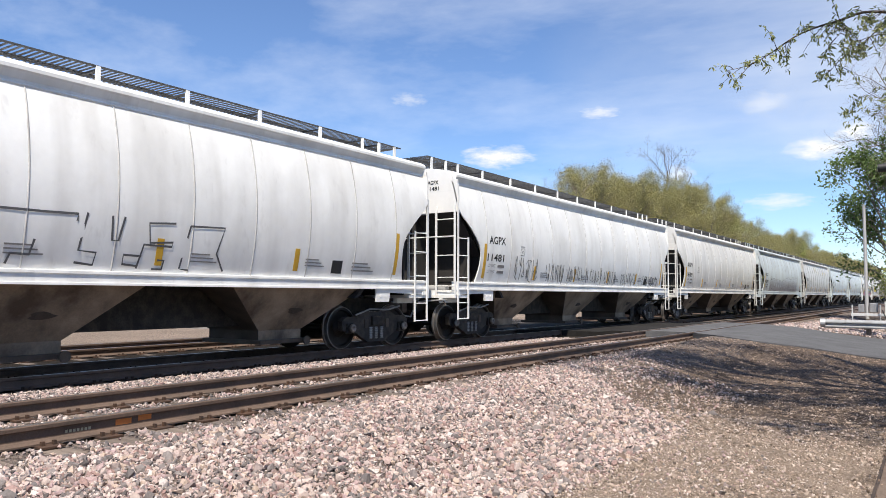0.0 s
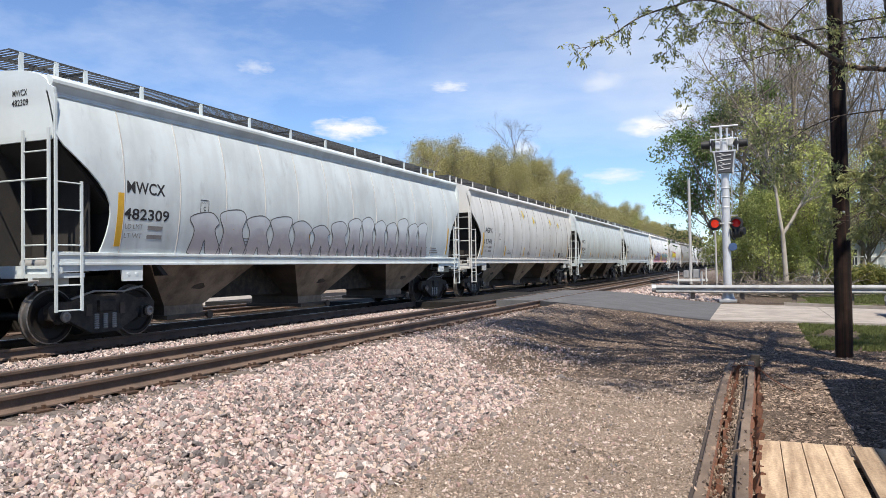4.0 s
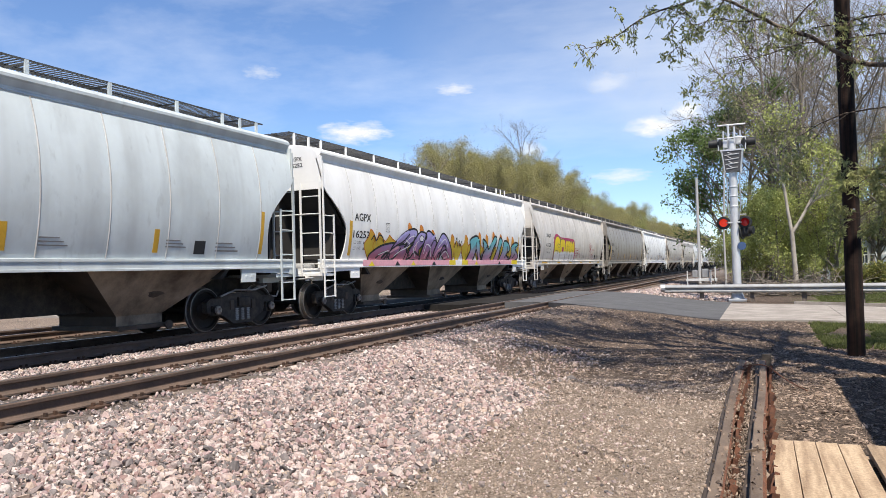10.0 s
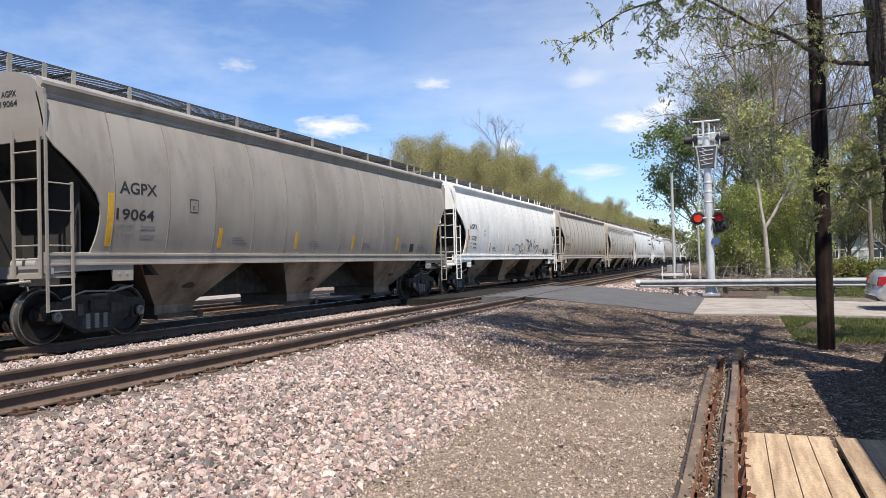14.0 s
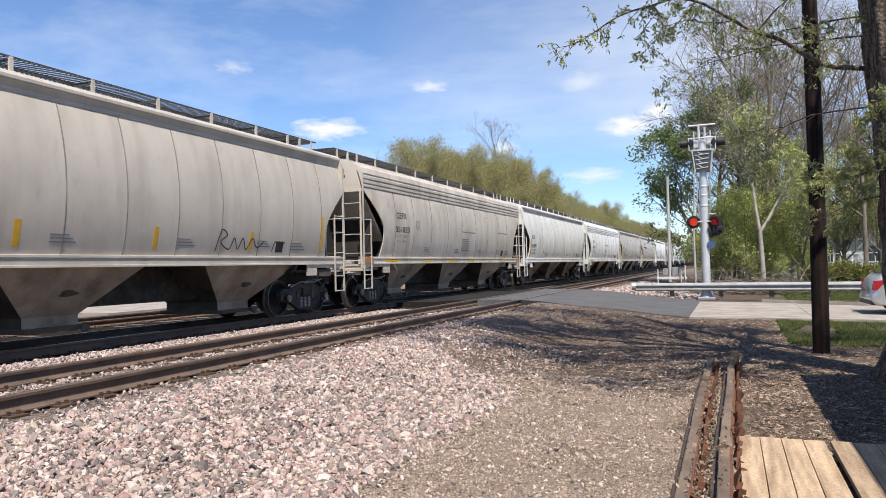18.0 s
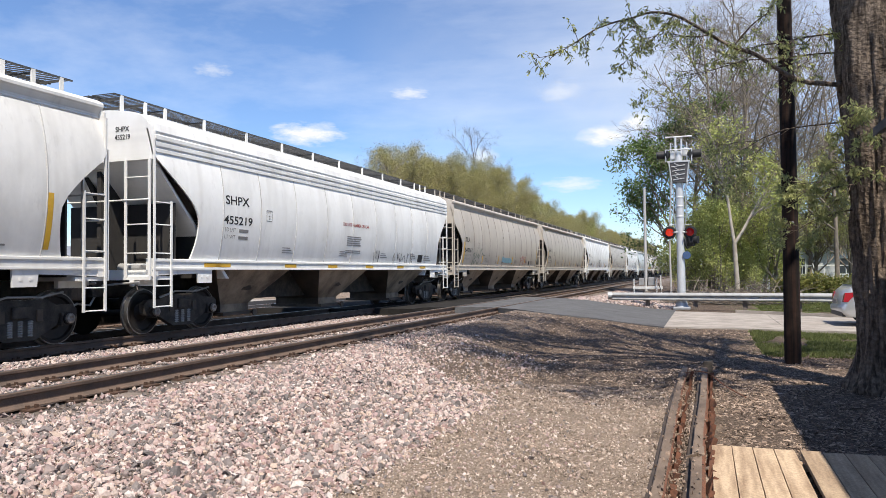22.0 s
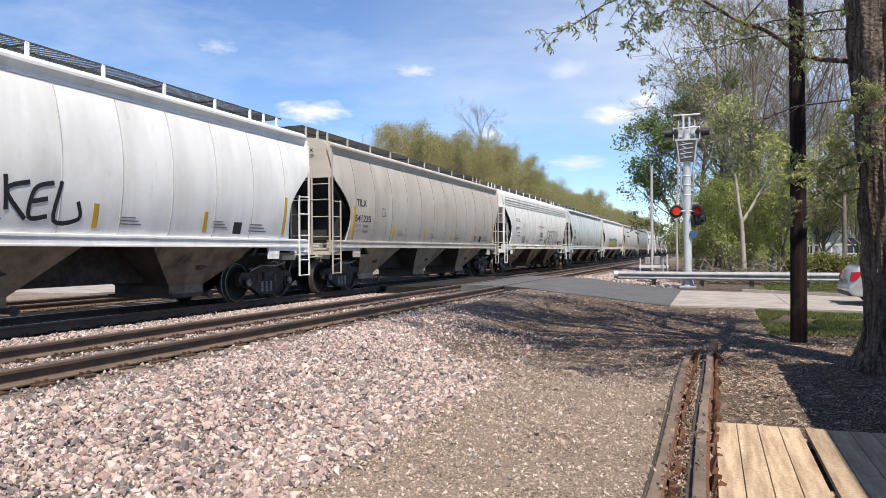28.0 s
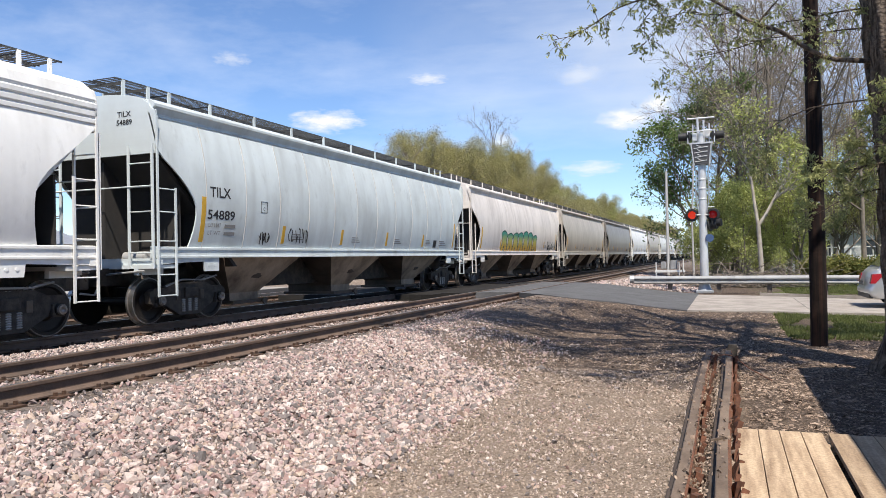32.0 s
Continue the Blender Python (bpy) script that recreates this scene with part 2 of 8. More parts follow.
# near-black, so the shadow inside the car-end recesses is in the colour
M_SLOPE = mat("recess_shadow_sheet", (0.024, 0.023, 0.023), 0.85, 0, (0.036, 0.032, 0.029), 3.0)
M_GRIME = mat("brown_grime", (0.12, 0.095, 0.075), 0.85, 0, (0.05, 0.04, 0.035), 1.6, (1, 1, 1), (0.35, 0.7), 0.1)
M_HOPPER = mat("hopper_paint_under_brown_dust", (0.36, 0.28, 0.205), 0.8, 0, (0.10, 0.072, 0.052), 1.3, (1, 1, 1), (0.36, 0.68), 0.1)
M_HOPPER2 = mat("tan_hopper_paint", (0.42, 0.335, 0.255), 0.8, 0, (0.17, 0.12, 0.088), 1.3, (1, 1, 1), (0.38, 0.72), 0.1)
M_BAYSHADE = mat("shaded_bay_brown", (0.105, 0.082, 0.066), 0.9, 0, (0.045, 0.036, 0.030), 1.6, (1, 1, 1), (0.35, 0.7), 0.12)
M_TRUCK = mat("oily_cast_steel", (0.026, 0.023, 0.021), 0.7, 0.1, (0.085, 0.070, 0.058), 5.0, (1, 1, 1), (0.4, 0.75), 0.15)
M_WHEEL = mat("brown_wheel_steel", (0.026, 0.021, 0.019), 0.6, 0.3, (0.014, 0.012, 0.011), 6.0)
M_RIM = mat("worn_wheel_rim", (0.30, 0.28, 0.265), 0.45, 0.6, (0.12, 0.10, 0.09), 8.0)
M_TREAD = mat("polished_steel", (0.5, 0.48, 0.46), 0.28, 0.9, (0.35, 0.32, 0.3), 8.0)
M_GRATE = mat("galvanised_grating", (0.10, 0.10, 0.10), 0.6, 0.4, (0.06, 0.06, 0.06), 6.0)
M_LETTER = flat("black_stencil_paint", (0.025, 0.025, 0.027), 0.7)
M_FADED = flat("faded_stencil_paint", (0.22, 0.21, 0.20), 0.8)
M_RED = flat("red_stencil_paint", (0.32, 0.05, 0.05), 0.7)
M_YELLOW = flat("yellow_reflector", (0.62, 0.36, 0.035), 0.45)
M_WREFL = flat("white_reflector", (0.8, 0.8, 0.78), 0.4)

# ---- ground ----
SIDING, MAIN = -7.0, -11.5            # track centres
SIDING_TOP, MAIN_TOP = 0.51, 0.43     # rail heads
GAUGE = 0.7525                        # half the distance between rail centres


def ramp(v, a, b, lo, hi):
    k = min(1.0, max(0.0, (v - a) / (b - a)))
    k = k * k * (3 - 2 * k)
    return lo + (hi - lo) * k


def road_z(x):
    if x < -9.3:
        return 0.415
    if x < -5.4:
        return ramp(x, -9.3, -8.6, 0.415, 0.492)
    return ramp(x, -5.4, -0.6, 0.492, 0.10) if x < -0.6 else ramp(x, -0.6, 6, 0.10, 0.03)


def ground_z(x, y):
    if x > -5.45:
        z = ramp(x, -5.45, -2.9, 0.31, 0.0)
    elif x > -8.7:
        z = 0.31
    elif x > -9.2:
        z = ramp(x, -9.2, -8.7, 0.23, 0.31)
    elif x > -15.0:
        z = 0.23
    else:
        z = 0.23
    # the road embankment
    k = ramp(y, 14.5, 20.6, 0, 1) * (1 - ramp(y, 33, 38, 0, 1))
    if x > -5.45:
        z = z + (road_z(x) - 0.03 - z) * k * (1 - ramp(x, 1.0, 4.0, 0, 1))
    if x > -13 and abs(y) < 60:
        z += 0.02 * noise.noise(Vector((x * 1.3, y * 1.3, 0))) + 0.012 * noise.noise(Vector((x * 4, y * 4, 3)))
    return z


def steps(*spans):
    out = []
    for a, b, s in spans:
        n = max(1, round((b - a) / s))
        out += [a + (b - a) * i / n for i in range(n)]
    return out + [spans[-1][1]]


def zone(n, l, pos, axis, lo, hi):
    """1 where the coordinate lies well above hi, 0 below lo."""
    s = n.new("ShaderNodeSeparateXYZ")
    l.new(pos, s.inputs[0])
    m = n.new("ShaderNodeMapRange")
    m.inputs["From Min"].default_value, m.inputs["From Max"].default_value = lo, hi
    l.new(s.outputs[axis], m.inputs["Value"])
    return m.outputs[0]


def ground_material():
    m = bpy.data.materials.new("ground_gravel_earth_grass")
    m.use_nodes = True
    n, l = m.node_tree.nodes, m.node_tree.links
    p = n["Principled BSDF"]
    p.inputs["Roughness"].default_value, p.inputs["Specular IOR Level"].default_value = 0.95, 0.1
    geo = n.new("ShaderNodeNewGeometry")
    wob = n.new("ShaderNodeTexNoise")
    wob.inputs["Scale"].default_value, wob.inputs["Detail"].default_value = 0.9, 5.0
    l.new(geo.outputs["Position"], wob.inputs["Vector"])
    sub = n.new("ShaderNodeVectorMath")
    sub.operation = "SUBTRACT"
    sub.inputs[1].default_value = (0.5, 0.5, 0.5)
    l.new(wob.outputs["Color"], sub.inputs[0])
    mul = n.new("ShaderNodeVectorMath")
    mul.operation = "SCALE"
    mul.inputs["Scale"].default_value = 3.2
    l.new(sub.outputs[0], mul.inputs[0])
    add = n.new("ShaderNodeVectorMath")
    l.new(geo.outputs["Position"], add.inputs[0])
    l.new(mul.outputs[0], add.inputs[1])
    pos = add.outputs[0]

    def speckle(scale, colours, detail=2.0):
        v = n.new("ShaderNodeTexVoronoi")
        v.inputs["Scale"].default_value, v.inputs["Randomness"].default_value = scale, 1.0
        l.new(geo.outputs["Position"], v.inputs["Vector"])
        s = n.new("ShaderNodeSeparateColor")
        l.new(v.outputs["Color"], s.inputs[0])
        r = n.new("ShaderNodeValToRGB")
        e = r.color_ramp.elements
        while len(e) < len(colours):
            e.new(0.5)
        for i, c in enumerate(colours):
            e[i].position, e[i].color = i / (len(colours) - 1), (*c, 1)
        l.new(s.outputs[0], r.inputs["Fac"])
        return r.outputs["Color"], v.outputs["Distance"]

    stone, sd = speckle(26, [(0.08, 0.064, 0.056), (0.16, 0.125, 0.11), (0.23, 0.187, 0.16), (0.10, 0.089, 0.082), (0.28, 0.238, 0.21)])
    path, pd = speckle(70, [(0.139, 0.108, 0.083), (0.235, 0.185, 0.145), (0.300, 0.235, 0.186), (0.182, 0.140, 0.110), (0.407, 0.330, 0.270)])
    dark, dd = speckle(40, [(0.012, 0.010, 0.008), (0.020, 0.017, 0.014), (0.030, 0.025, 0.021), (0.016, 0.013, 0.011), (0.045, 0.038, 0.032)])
    earth, ed = speckle(48, [(0.055, 0.042, 0.033), (0.098, 0.074, 0.058), (0.143, 0.108, 0.086), (0.073, 0.055, 0.044), (0.220, 0.170, 0.137)])
    gn = n.new("ShaderNodeTexNoise")
    gn.inputs["Scale"].default_value, gn.inputs["Detail"].default_value = 24.0, 6.0
    l.new(geo.outputs["Position"], gn.inputs["Vector"])
    gr = n.new("ShaderNodeValToRGB")
    gr.color_ramp.elements[0].color, gr.color_ramp.elements[1].color = (0.06, 0.075, 0.028, 1), (0.15, 0.175, 0.065, 1)
    gr.color_ramp.elements[0].position, gr.color_ramp.elements[1].position = 0.3, 0.72
    l.new(gn.outputs["Fac"], gr.inputs["Fac"])

    def mixed(fac, a, b):
        x = n.new("ShaderNodeMixRGB")
        l.new(fac, x.inputs[0]), l.new(a, x.inputs[1]), l.new(b, x.inputs[2])
        return x.outputs[0]

    def times(a, b):
        x = n.new("ShaderNodeMath")
        x.operation = "MULTIPLY"
        l.new(a, x.inputs[0]), l.new(b, x.inputs[1])
        return x.outputs[0]

    right = zone(n, l, pos, 0, -3.3, -2.5)            # off the ballast
    col = mixed(right, stone, path)
    soil = zone(n, l, pos, 1, 8.6, 10.6)              # earth and bark under the trees
    col = mixed(times(soil, zone(n, l, pos, 0, -5.2, -3.6)), col, earth)
    side = zone(n, l, pos, 0, -0.25, 0.25)
    col = mixed(side, col, earth)
    turf = times(times(zone(n, l, pos, 0, 0.9, 2.4), zone(n, l, pos, 1, 14.6, 16.6)), zone(n, l, wob.outputs["Color"], 0, 0.42, 0.56))
    col = mixed(turf, col, gr.outputs["Color"])
    far = zone(n, l, geo.outputs["Position"], 1, 37, 42)
    lawn = times(far, zone(n, l, pos, 0, 3.0, 4.2))
    col = mixed(lawn, col, gr.outputs["Color"])
    west = zone(n, l, geo.outputs["Position"], 0, -18.9, -19.3)
    col = mixed(west, col, path)
    col = mixed(zone(n, l, pos, 0, -64, -70), col, gr.outputs["Color"])
    # tie-dark, oily strip along the main track, with shade under the train painted in
    oil_shade = times(zone(n, l, geo.outputs["Position"], 0, -9.25, -9.75), zone(n, l, geo.outputs["Position"], 0, -19.8, -19.2))
    col = mixed(oil_shade, col, dark)
    big = n.new("ShaderNodeTexNoise")
    big.inputs["Scale"].default_value, big.inputs["Detail"].default_value = 0.55, 4.0
    l.new(geo.outputs["Position"], big.inputs["Vector"])
    hv = n.new("ShaderNodeHueSaturation")
    mr = n.new("ShaderNodeMapRange")
    mr.inputs["To Min"].default_value, mr.inputs["To Max"].default_value = 0.72, 1.28
    l.new(big.outputs["Fac"], mr.inputs["Value"]), l.new(mr.outputs[0], hv.inputs["Value"]), l.new(col, hv.inputs["Color"])
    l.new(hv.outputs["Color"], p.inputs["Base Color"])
    bu = n.new("ShaderNodeBump")
    bu.inputs["Strength"].default_value, bu.inputs["Distance"].default_value = 0.9, 0.02
    l.new(pd, bu.inputs["Height"]), l.new(bu.outputs["Normal"], p.inputs["Normal"])
    return m


gx = steps((-2500, -300, 700), (-300, -40, 40), (-40, -17, 4), (-17, -9.4, 0.4), (-9.4, -2, 0.2), (-2, 6, 0.4), (6, 30, 4), (30, 300, 45), (300, 2500, 700))
gy = steps((-1500, -100, 350), (-100, -6, 12), (-6, 0, 1), (0, 24, 0.3), (24, 42, 0.75), (42, 80, 4), (80, 400, 40), (400, 3500, 500))
gverts = [(x, y, ground_z(x, y)) for y in gy for x in gx]
gnx = len(gx)
gfaces = [(j * gnx + i, j * gnx + i + 1, (j + 1) * gnx + i + 1, (j + 1) * gnx + i) for j in range(len(gy) - 1) for i in range(gnx - 1)]
gme = bpy.data.meshes.new("ground")
gme.from_pydata(gverts, [], gfaces)
M_GROUND = ground_material()
gme.materials.append(M_GROUND)
gme.shade_smooth()
tagged(new("ground", gme), "gravel, bare earth and grass ground beside the railway", "ground", kind="structure")

M_ASPHALT = mat("asphalt", (0.115, 0.115, 0.118), 0.9, 0, (0.075, 0.075, 0.077), 1.2, (1, 1, 1), (0.35, 0.7), 0.2, 0.004, 120, spec=0.2)
# near-black panels west of the siding: shade put into the asphalt colour
M_SHADEROAD = mat("shade_dark_crossing_panel", (0.030, 0.028, 0.027), 0.9, 0, (0.018, 0.017, 0.016), 1.2, (1, 1, 1), (0.35, 0.7), 0.2, 0.004, 120, spec=0.1)
M_CONCRETE = mat("worn_concrete", (0.36, 0.325, 0.29), 0.9, 0, (0.215, 0.19, 0.168), 1.6, (1, 1, 1), (0.35, 0.7), 0.12, 0.003, 60, spec=0.2)


def sheet(name, xs, ys, top, thick, material, label, category, y_near=None, y_far=None):
    """A slab that follows the ground, with its own thickness."""
    bm = bmesh.new()
    rows = []
    for x in xs:
        a = y_near(x) if y_near else ys[0]
        b = y_far(x) if y_far else ys[-1]
        n = len(ys) - 1
        rows.append([(bm.verts.new((x, a + (b - a) * j / n, top(x, a + (b - a) * j / n))), bm.verts.new((x, a + (b - a) * j / n, top(x, a + (b - a) * j / n) - thick))) for j in range(n + 1)])
    for p, q in zip(rows, rows[1:]):
        for j in range(len(ys) - 1):
            bm.faces.new((p[j][0], q[j][0], q[j + 1][0], p[j + 1][0]))
            bm.faces.new((p[j][1], p[j + 1][1], q[j + 1][1], q[j][1]))
        bm.faces.new((p[0][0], p[0][1], q[0][1], q[0][0]))
        bm.faces.new((p[-1][0], q[-1][0], q[-1][1], p[-1][1]))
    for r in (rows[0], rows[-1]):
        for j in range(len(ys) - 1):
            bm.faces.new((r[j][0], r[j + 1][0], r[j + 1][1], r[j][1]))
    fixed(bm)
    return tagged(put(name, mesh_of(name, bm, material)), label, category, kind="structure")


def edge_near(x):
    return 20.9 + 0.25 * math.sin(x * 1.7) + ramp(x, -7.5, -3.5, 2.0, 0.0)


# the road over the tracks, in panels beside and between the rails
rails_at = (-16.0 - GAUGE, -16.0 + GAUGE, MAIN - GAUGE, MAIN + GAUGE, SIDING - GAUGE, SIDING + GAUGE)
cuts = [-19.4] + [c for r in rails_at for c in (r - 0.075, r + 0.075)] + [-1.05]
for a, b in zip(cuts[::2], cuts[1::2]):
    n = max(2, round((b - a) / 0.5))
    xs = [a + (b - a) * i / n for i in range(n + 1)]
    sheet("road", xs, [0] * 13, lambda x, y: road_z(x) + 0.004 * noise.noise(Vector((x, y, 1))), 0.3, M_ASPHALT if a > -10 else M_SHADEROAD, "grey asphalt road at the level crossing", "road", edge_near, lambda x: 29.3 + ramp(x, -7.5, -3.0, 3.0, 0.0))
sheet("road", [-60, -50, -40, -30, -19.415], [0] * 13, lambda x, y: 0.30, 0.3, M_CONCRETE, "pale concrete street beyond the level crossing", "road", lambda x: 19.0, lambda x: 34.0)
for i in range(5):
    a = -1.04 + i * 3.0
    sheet("pavement", [a, a + 1.0, a + 2.0, a + 2.985], [0] * 9, lambda x, y: road_z(x) + 0.012, 0.25, M_CONCRETE, "pale worn concrete driveway slab beside the road", "driveway", lambda x: 20.5, lambda x: 28.3 - ramp(x, -1, 6, 0, 2.2))

sheet("kerb", [1.0 + 1.5 * k for k in range(9)], [0] * 3, lambda x, y: road_z(x) + 0.11, 0.25, M_CONCRETE, "low pale concrete kerb along the lawn", "kerb", lambda x: 28.32 - ramp(x, -1, 6, 0, 2.2), lambda x: 28.47 - ramp(x, -1, 6, 0, 2.2))


# ---- tracks ----
M_RAIL = mat("rusty_rail_steel", (0.155, 0.105, 0.080), 0.8, 0.1, (0.090, 0.066, 0.053), 3.0, (1, 1, 1), (0.35, 0.7), 0.15, 0.002, 60)
M_HEAD = mat("worn_rail_head", (0.30, 0.27, 0.25), 0.35, 0.85, (0.16, 0.12, 0.10), 2.0, (1, 0.2, 1), (0.4, 0.7), 0.1)
M_TIE = mat("weathered_tie_timber", (0.20, 0.160, 0.130), 0.9, 0, (0.10, 0.079, 0.064), 2.5, (0.3, 4, 4), (0.35, 0.7), 0.15, 0.006, 30, 0.25)
M_PLATE = mat("rusty_plate", (0.10, 0.055, 0.035), 0.85, 0.2, (0.05, 0.035, 0.028), 8.0)

RAIL_OUT = [(-0.07, 0), (0.07, 0), (0.07, 0.014), (0.03, 0.028), (0.010, 0.045), (0.010, 0.118), (0.034, 0.130), (0.036, 0.160), (0.028, 0.170), (-0.028, 0.170), (-0.036, 0.160), (-0.034, 0.130), (-0.010, 0.118), (-0.010, 0.045), (-0.03, 0.028), (-0.07, 0.014)]


def track(name, x, top, y0, y1, ties_to, label):
    t = thing(name, pose(x, 0, top - 0.17), label, "track", "", "structure")
    for sx in (-1, 1):
        bm = bmesh.new()
        prism(bm, [(sx * GAUGE + u, v) for u, v in RAIL_OUT], y0, y1, "y")
        bm.faces.ensure_lookup_table()
        fixed(bm)
        me = mesh_of("rail", bm, M_RAIL)
        me.materials.append(M_HEAD)
        for f in me.polygons:
            if f.normal.z > 0.7 and f.center.z > 0.15:
                f.material_index = 1
        put("rail", me, t)
    bm = bmesh.new()
    box(bm, -1.3, -0.115, -0.18, 1.3, 0.115, -0.018, 0.012)
    tie = mesh_of("tie", bm, M_TIE)
    bm = bmesh.new()
    for sx in (-1, 1):
        box(bm, sx * GAUGE - 0.19, -0.10, -0.018, sx * GAUGE + 0.19, 0.10, -0.001)
        for dx in (-0.10, 0.10):
            for dy in (-0.05, 0.05):
                box(bm, sx * GAUGE + dx - 0.016, dy - 0.014, 0.0, sx * GAUGE + dx + 0.016, dy + 0.014, 0.035)
    plate = mesh_of("tie_plate", bm, M_PLATE)
    y = y0 + 0.3
    i = 0
    while y < ties_to:
        random.seed(i * 7 + int(x * 10))
        m = pose(random.uniform(-0.05, 0.05), y + random.uniform(-0.03, 0.03), random.uniform(-0.012, 0.004), 0, 0, random.uniform(-1.2, 1.2))
        if not 20.7 < y < 32:
            put("tie", tie, t, m)
        put("tie_plate", plate, t, pose(0, y, 0))
        y += 0.53
        i += 1
    return t


track("siding_track", SIDING, SIDING_TOP, -6, 420, 62, "rusty siding track on wooden ties in pink ballast")
track("far_track", -16.0, 0.42, -6, 160, 26, "rusty third track beyond the main line")
track("main_track", MAIN, MAIN_TOP, -14, 700, 46, "main railway track under the freight train")

# ---- covered hopper cars ----
# In a car's space x is across, y runs back from the leading corner post, z is up from the rail head.
BODY = 17.25


def half_width(z):
    return 1.57 - 0.185 * ((z - 2.65) / 1.25) ** 2


SEAMS_C = [0.0, 2.10, 3.56, 5.18, 6.85, 8.47, 10.13, 11.75, 13.27, 14.75, 17.25]
SEAMS = [0.0, 1.32, 2.67, 4.0, 5.32, 6.63, 7.95, 9.25, 10.58, 11.9, 13.25, 14.6, 15.93, 17.25]
SEAMS_OF = {"a": SEAMS, "b": [0.0, 1.66, 3.38, 5.12, 6.85, 8.65, 10.45, 12.15, 13.9, 15.55, 17.25], "c": SEAMS_C}


def cut_a(z):
    """How far the side stops short of the corner post, by height (straight-ended cars)."""
    if z > 3.3:
        return 0.0
    if z > 2.9:
        return (3.3 - z) / 0.4 * 0.53
    if z > 2.2:
        return 0.53 + math.sin((2.9 - z) / 0.7 * math.pi / 2) * 0.51
    return 1.04 - 0.13 * ((2.2 - z) / 0.7) ** 2


def cut_b(z):
    if z > 3.08:
        return 0.0
    if z > 2.28:
        return 0.10 + (3.08 - z) / 0.80 * 0.90
    return 1.00 + math.sin(min(1.0, (2.28 - z) / 0.7) * math.pi / 2) * 0.16


def cut_c(z):
    if z > 3.45:
        return 0.0
    if z > 3.05:
        return 0.1 + (3.45 - z) / 0.4 * 0.5
    if z > 2.25:
        return 0.6 + math.sin((3.05 - z) / 0.8 * math.pi / 2) * 0.68
    return 1.28 - 0.12 * ((2.25 - z) / 0.7) ** 2


CUTS = {"a": cut_a, "b": cut_b, "c": cut_c}
CAR_MESH = {}


def side_panel(kind, i, side):
    """One sheet of a car's side, slightly pillowed between its welds; the end sheets follow the cut."""
    key = (kind, i, side)
    if key in CAR_MESH:
        return CAR_MESH[key]
    seams = SEAMS_OF[kind]
    y0, y1 = seams[i], seams[i + 1]
    nz, ny = 15, 7
    cut = CUTS[kind]
    top = 4.06
    bm = bmesh.new()
    rng = random.Random(i * 13 + ord(kind))
    dents = [(rng.uniform(0, 1), rng.uniform(2.95, 3.6), rng.uniform(0.12, 0.26), rng.uniform(-0.014, 0.010)) for _ in range(3 if i > 2 else 0)]
    outer, inner = [], []
    for a in range(nz + 1):
        z = 1.47 + (top - 1.47) * a / nz
        ya, yb = y0, y1
        if i == 0:
            ya = cut(z)
        if i == len(seams) - 2:
            yb = BODY - cut(z)
        ro, ri = [], []
        for b in range(ny + 1):
            k = b / ny
            y = ya + (yb - ya) * k
            w = half_width(z) - 0.0025 * (1 - (4 * k * (1 - k)) ** 0.35)
            for du, dz, dr, dd in dents:
                r2 = ((k - du) * 1.4) ** 2 + (z - dz) ** 2
                w += dd * math.exp(-r2 / (dr * dr))
            ro.append(bm.verts.new((side * w, y, z)))
            ri.append(bm.verts.new((side * (w - 0.03), y, z)))
        outer.append(ro), inner.append(ri)
    for a in range(nz):
        for b in range(ny):
            bm.faces.new((outer[a][b], outer[a][b + 1], outer[a + 1][b + 1], outer[a + 1][b]))
        bm.faces.new((outer[a][0], outer[a + 1][0], inner[a + 1][0], inner[a][0]))
        bm.faces.new((outer[a][ny], inner[a][ny], inner[a + 1][ny], outer[a + 1][ny]))
    fixed(bm)
    me = mesh_of("side_panel", bm, P_WHITE, 40)
    CAR_MESH[key] = me
    return me


def make_far_side(bm, kind):
    """The side turned away from the camera, in one sheet."""
    cut = CUTS[kind]
    rows = []
    for a in range(13):
        z = 1.47 + 2.53 * a / 12
        rows.append([[bm.verts.new((-half_width(z) + o, y, z)) for y in (cut(z), BODY - cut(z))] for o in (0.0, 0.03)])
    for p, q in zip(rows, rows[1:]):
        for k in range(2):
            bm.faces.new((p[k][0], p[k][1], q[k][1], q[k][0]))
        for e in range(2):
            bm.faces.new((p[0][e], p[1][e], q[1][e], q[0][e]))


def weld_mesh(side):
    key = ("weld", side)
    if key not in CAR_MESH:
        bm = bmesh.new()
        pts = [(side * (half_width(1.48 + 2.5 * k / 10) - 0.0060), 0, 1.48 + 2.5 * k / 10) for k in range(11)]
        tube(bm, pts, 0.015, 8)
        CAR_MESH[key] = mesh_of("weld_seam", bm, M_WELD, 60)
    return CAR_MESH[key]


def fixed_mesh(key, make, material, smooth=None):
    """Builds a part of the car once, and hands the same mesh to every car."""
    if key not in CAR_MESH:
        bm = bmesh.new()
        make(bm)
        fixed(bm)
        CAR_MESH[key] = mesh_of(key if isinstance(key, str) else key[0], bm, material, smooth)
    return CAR_MESH[key]


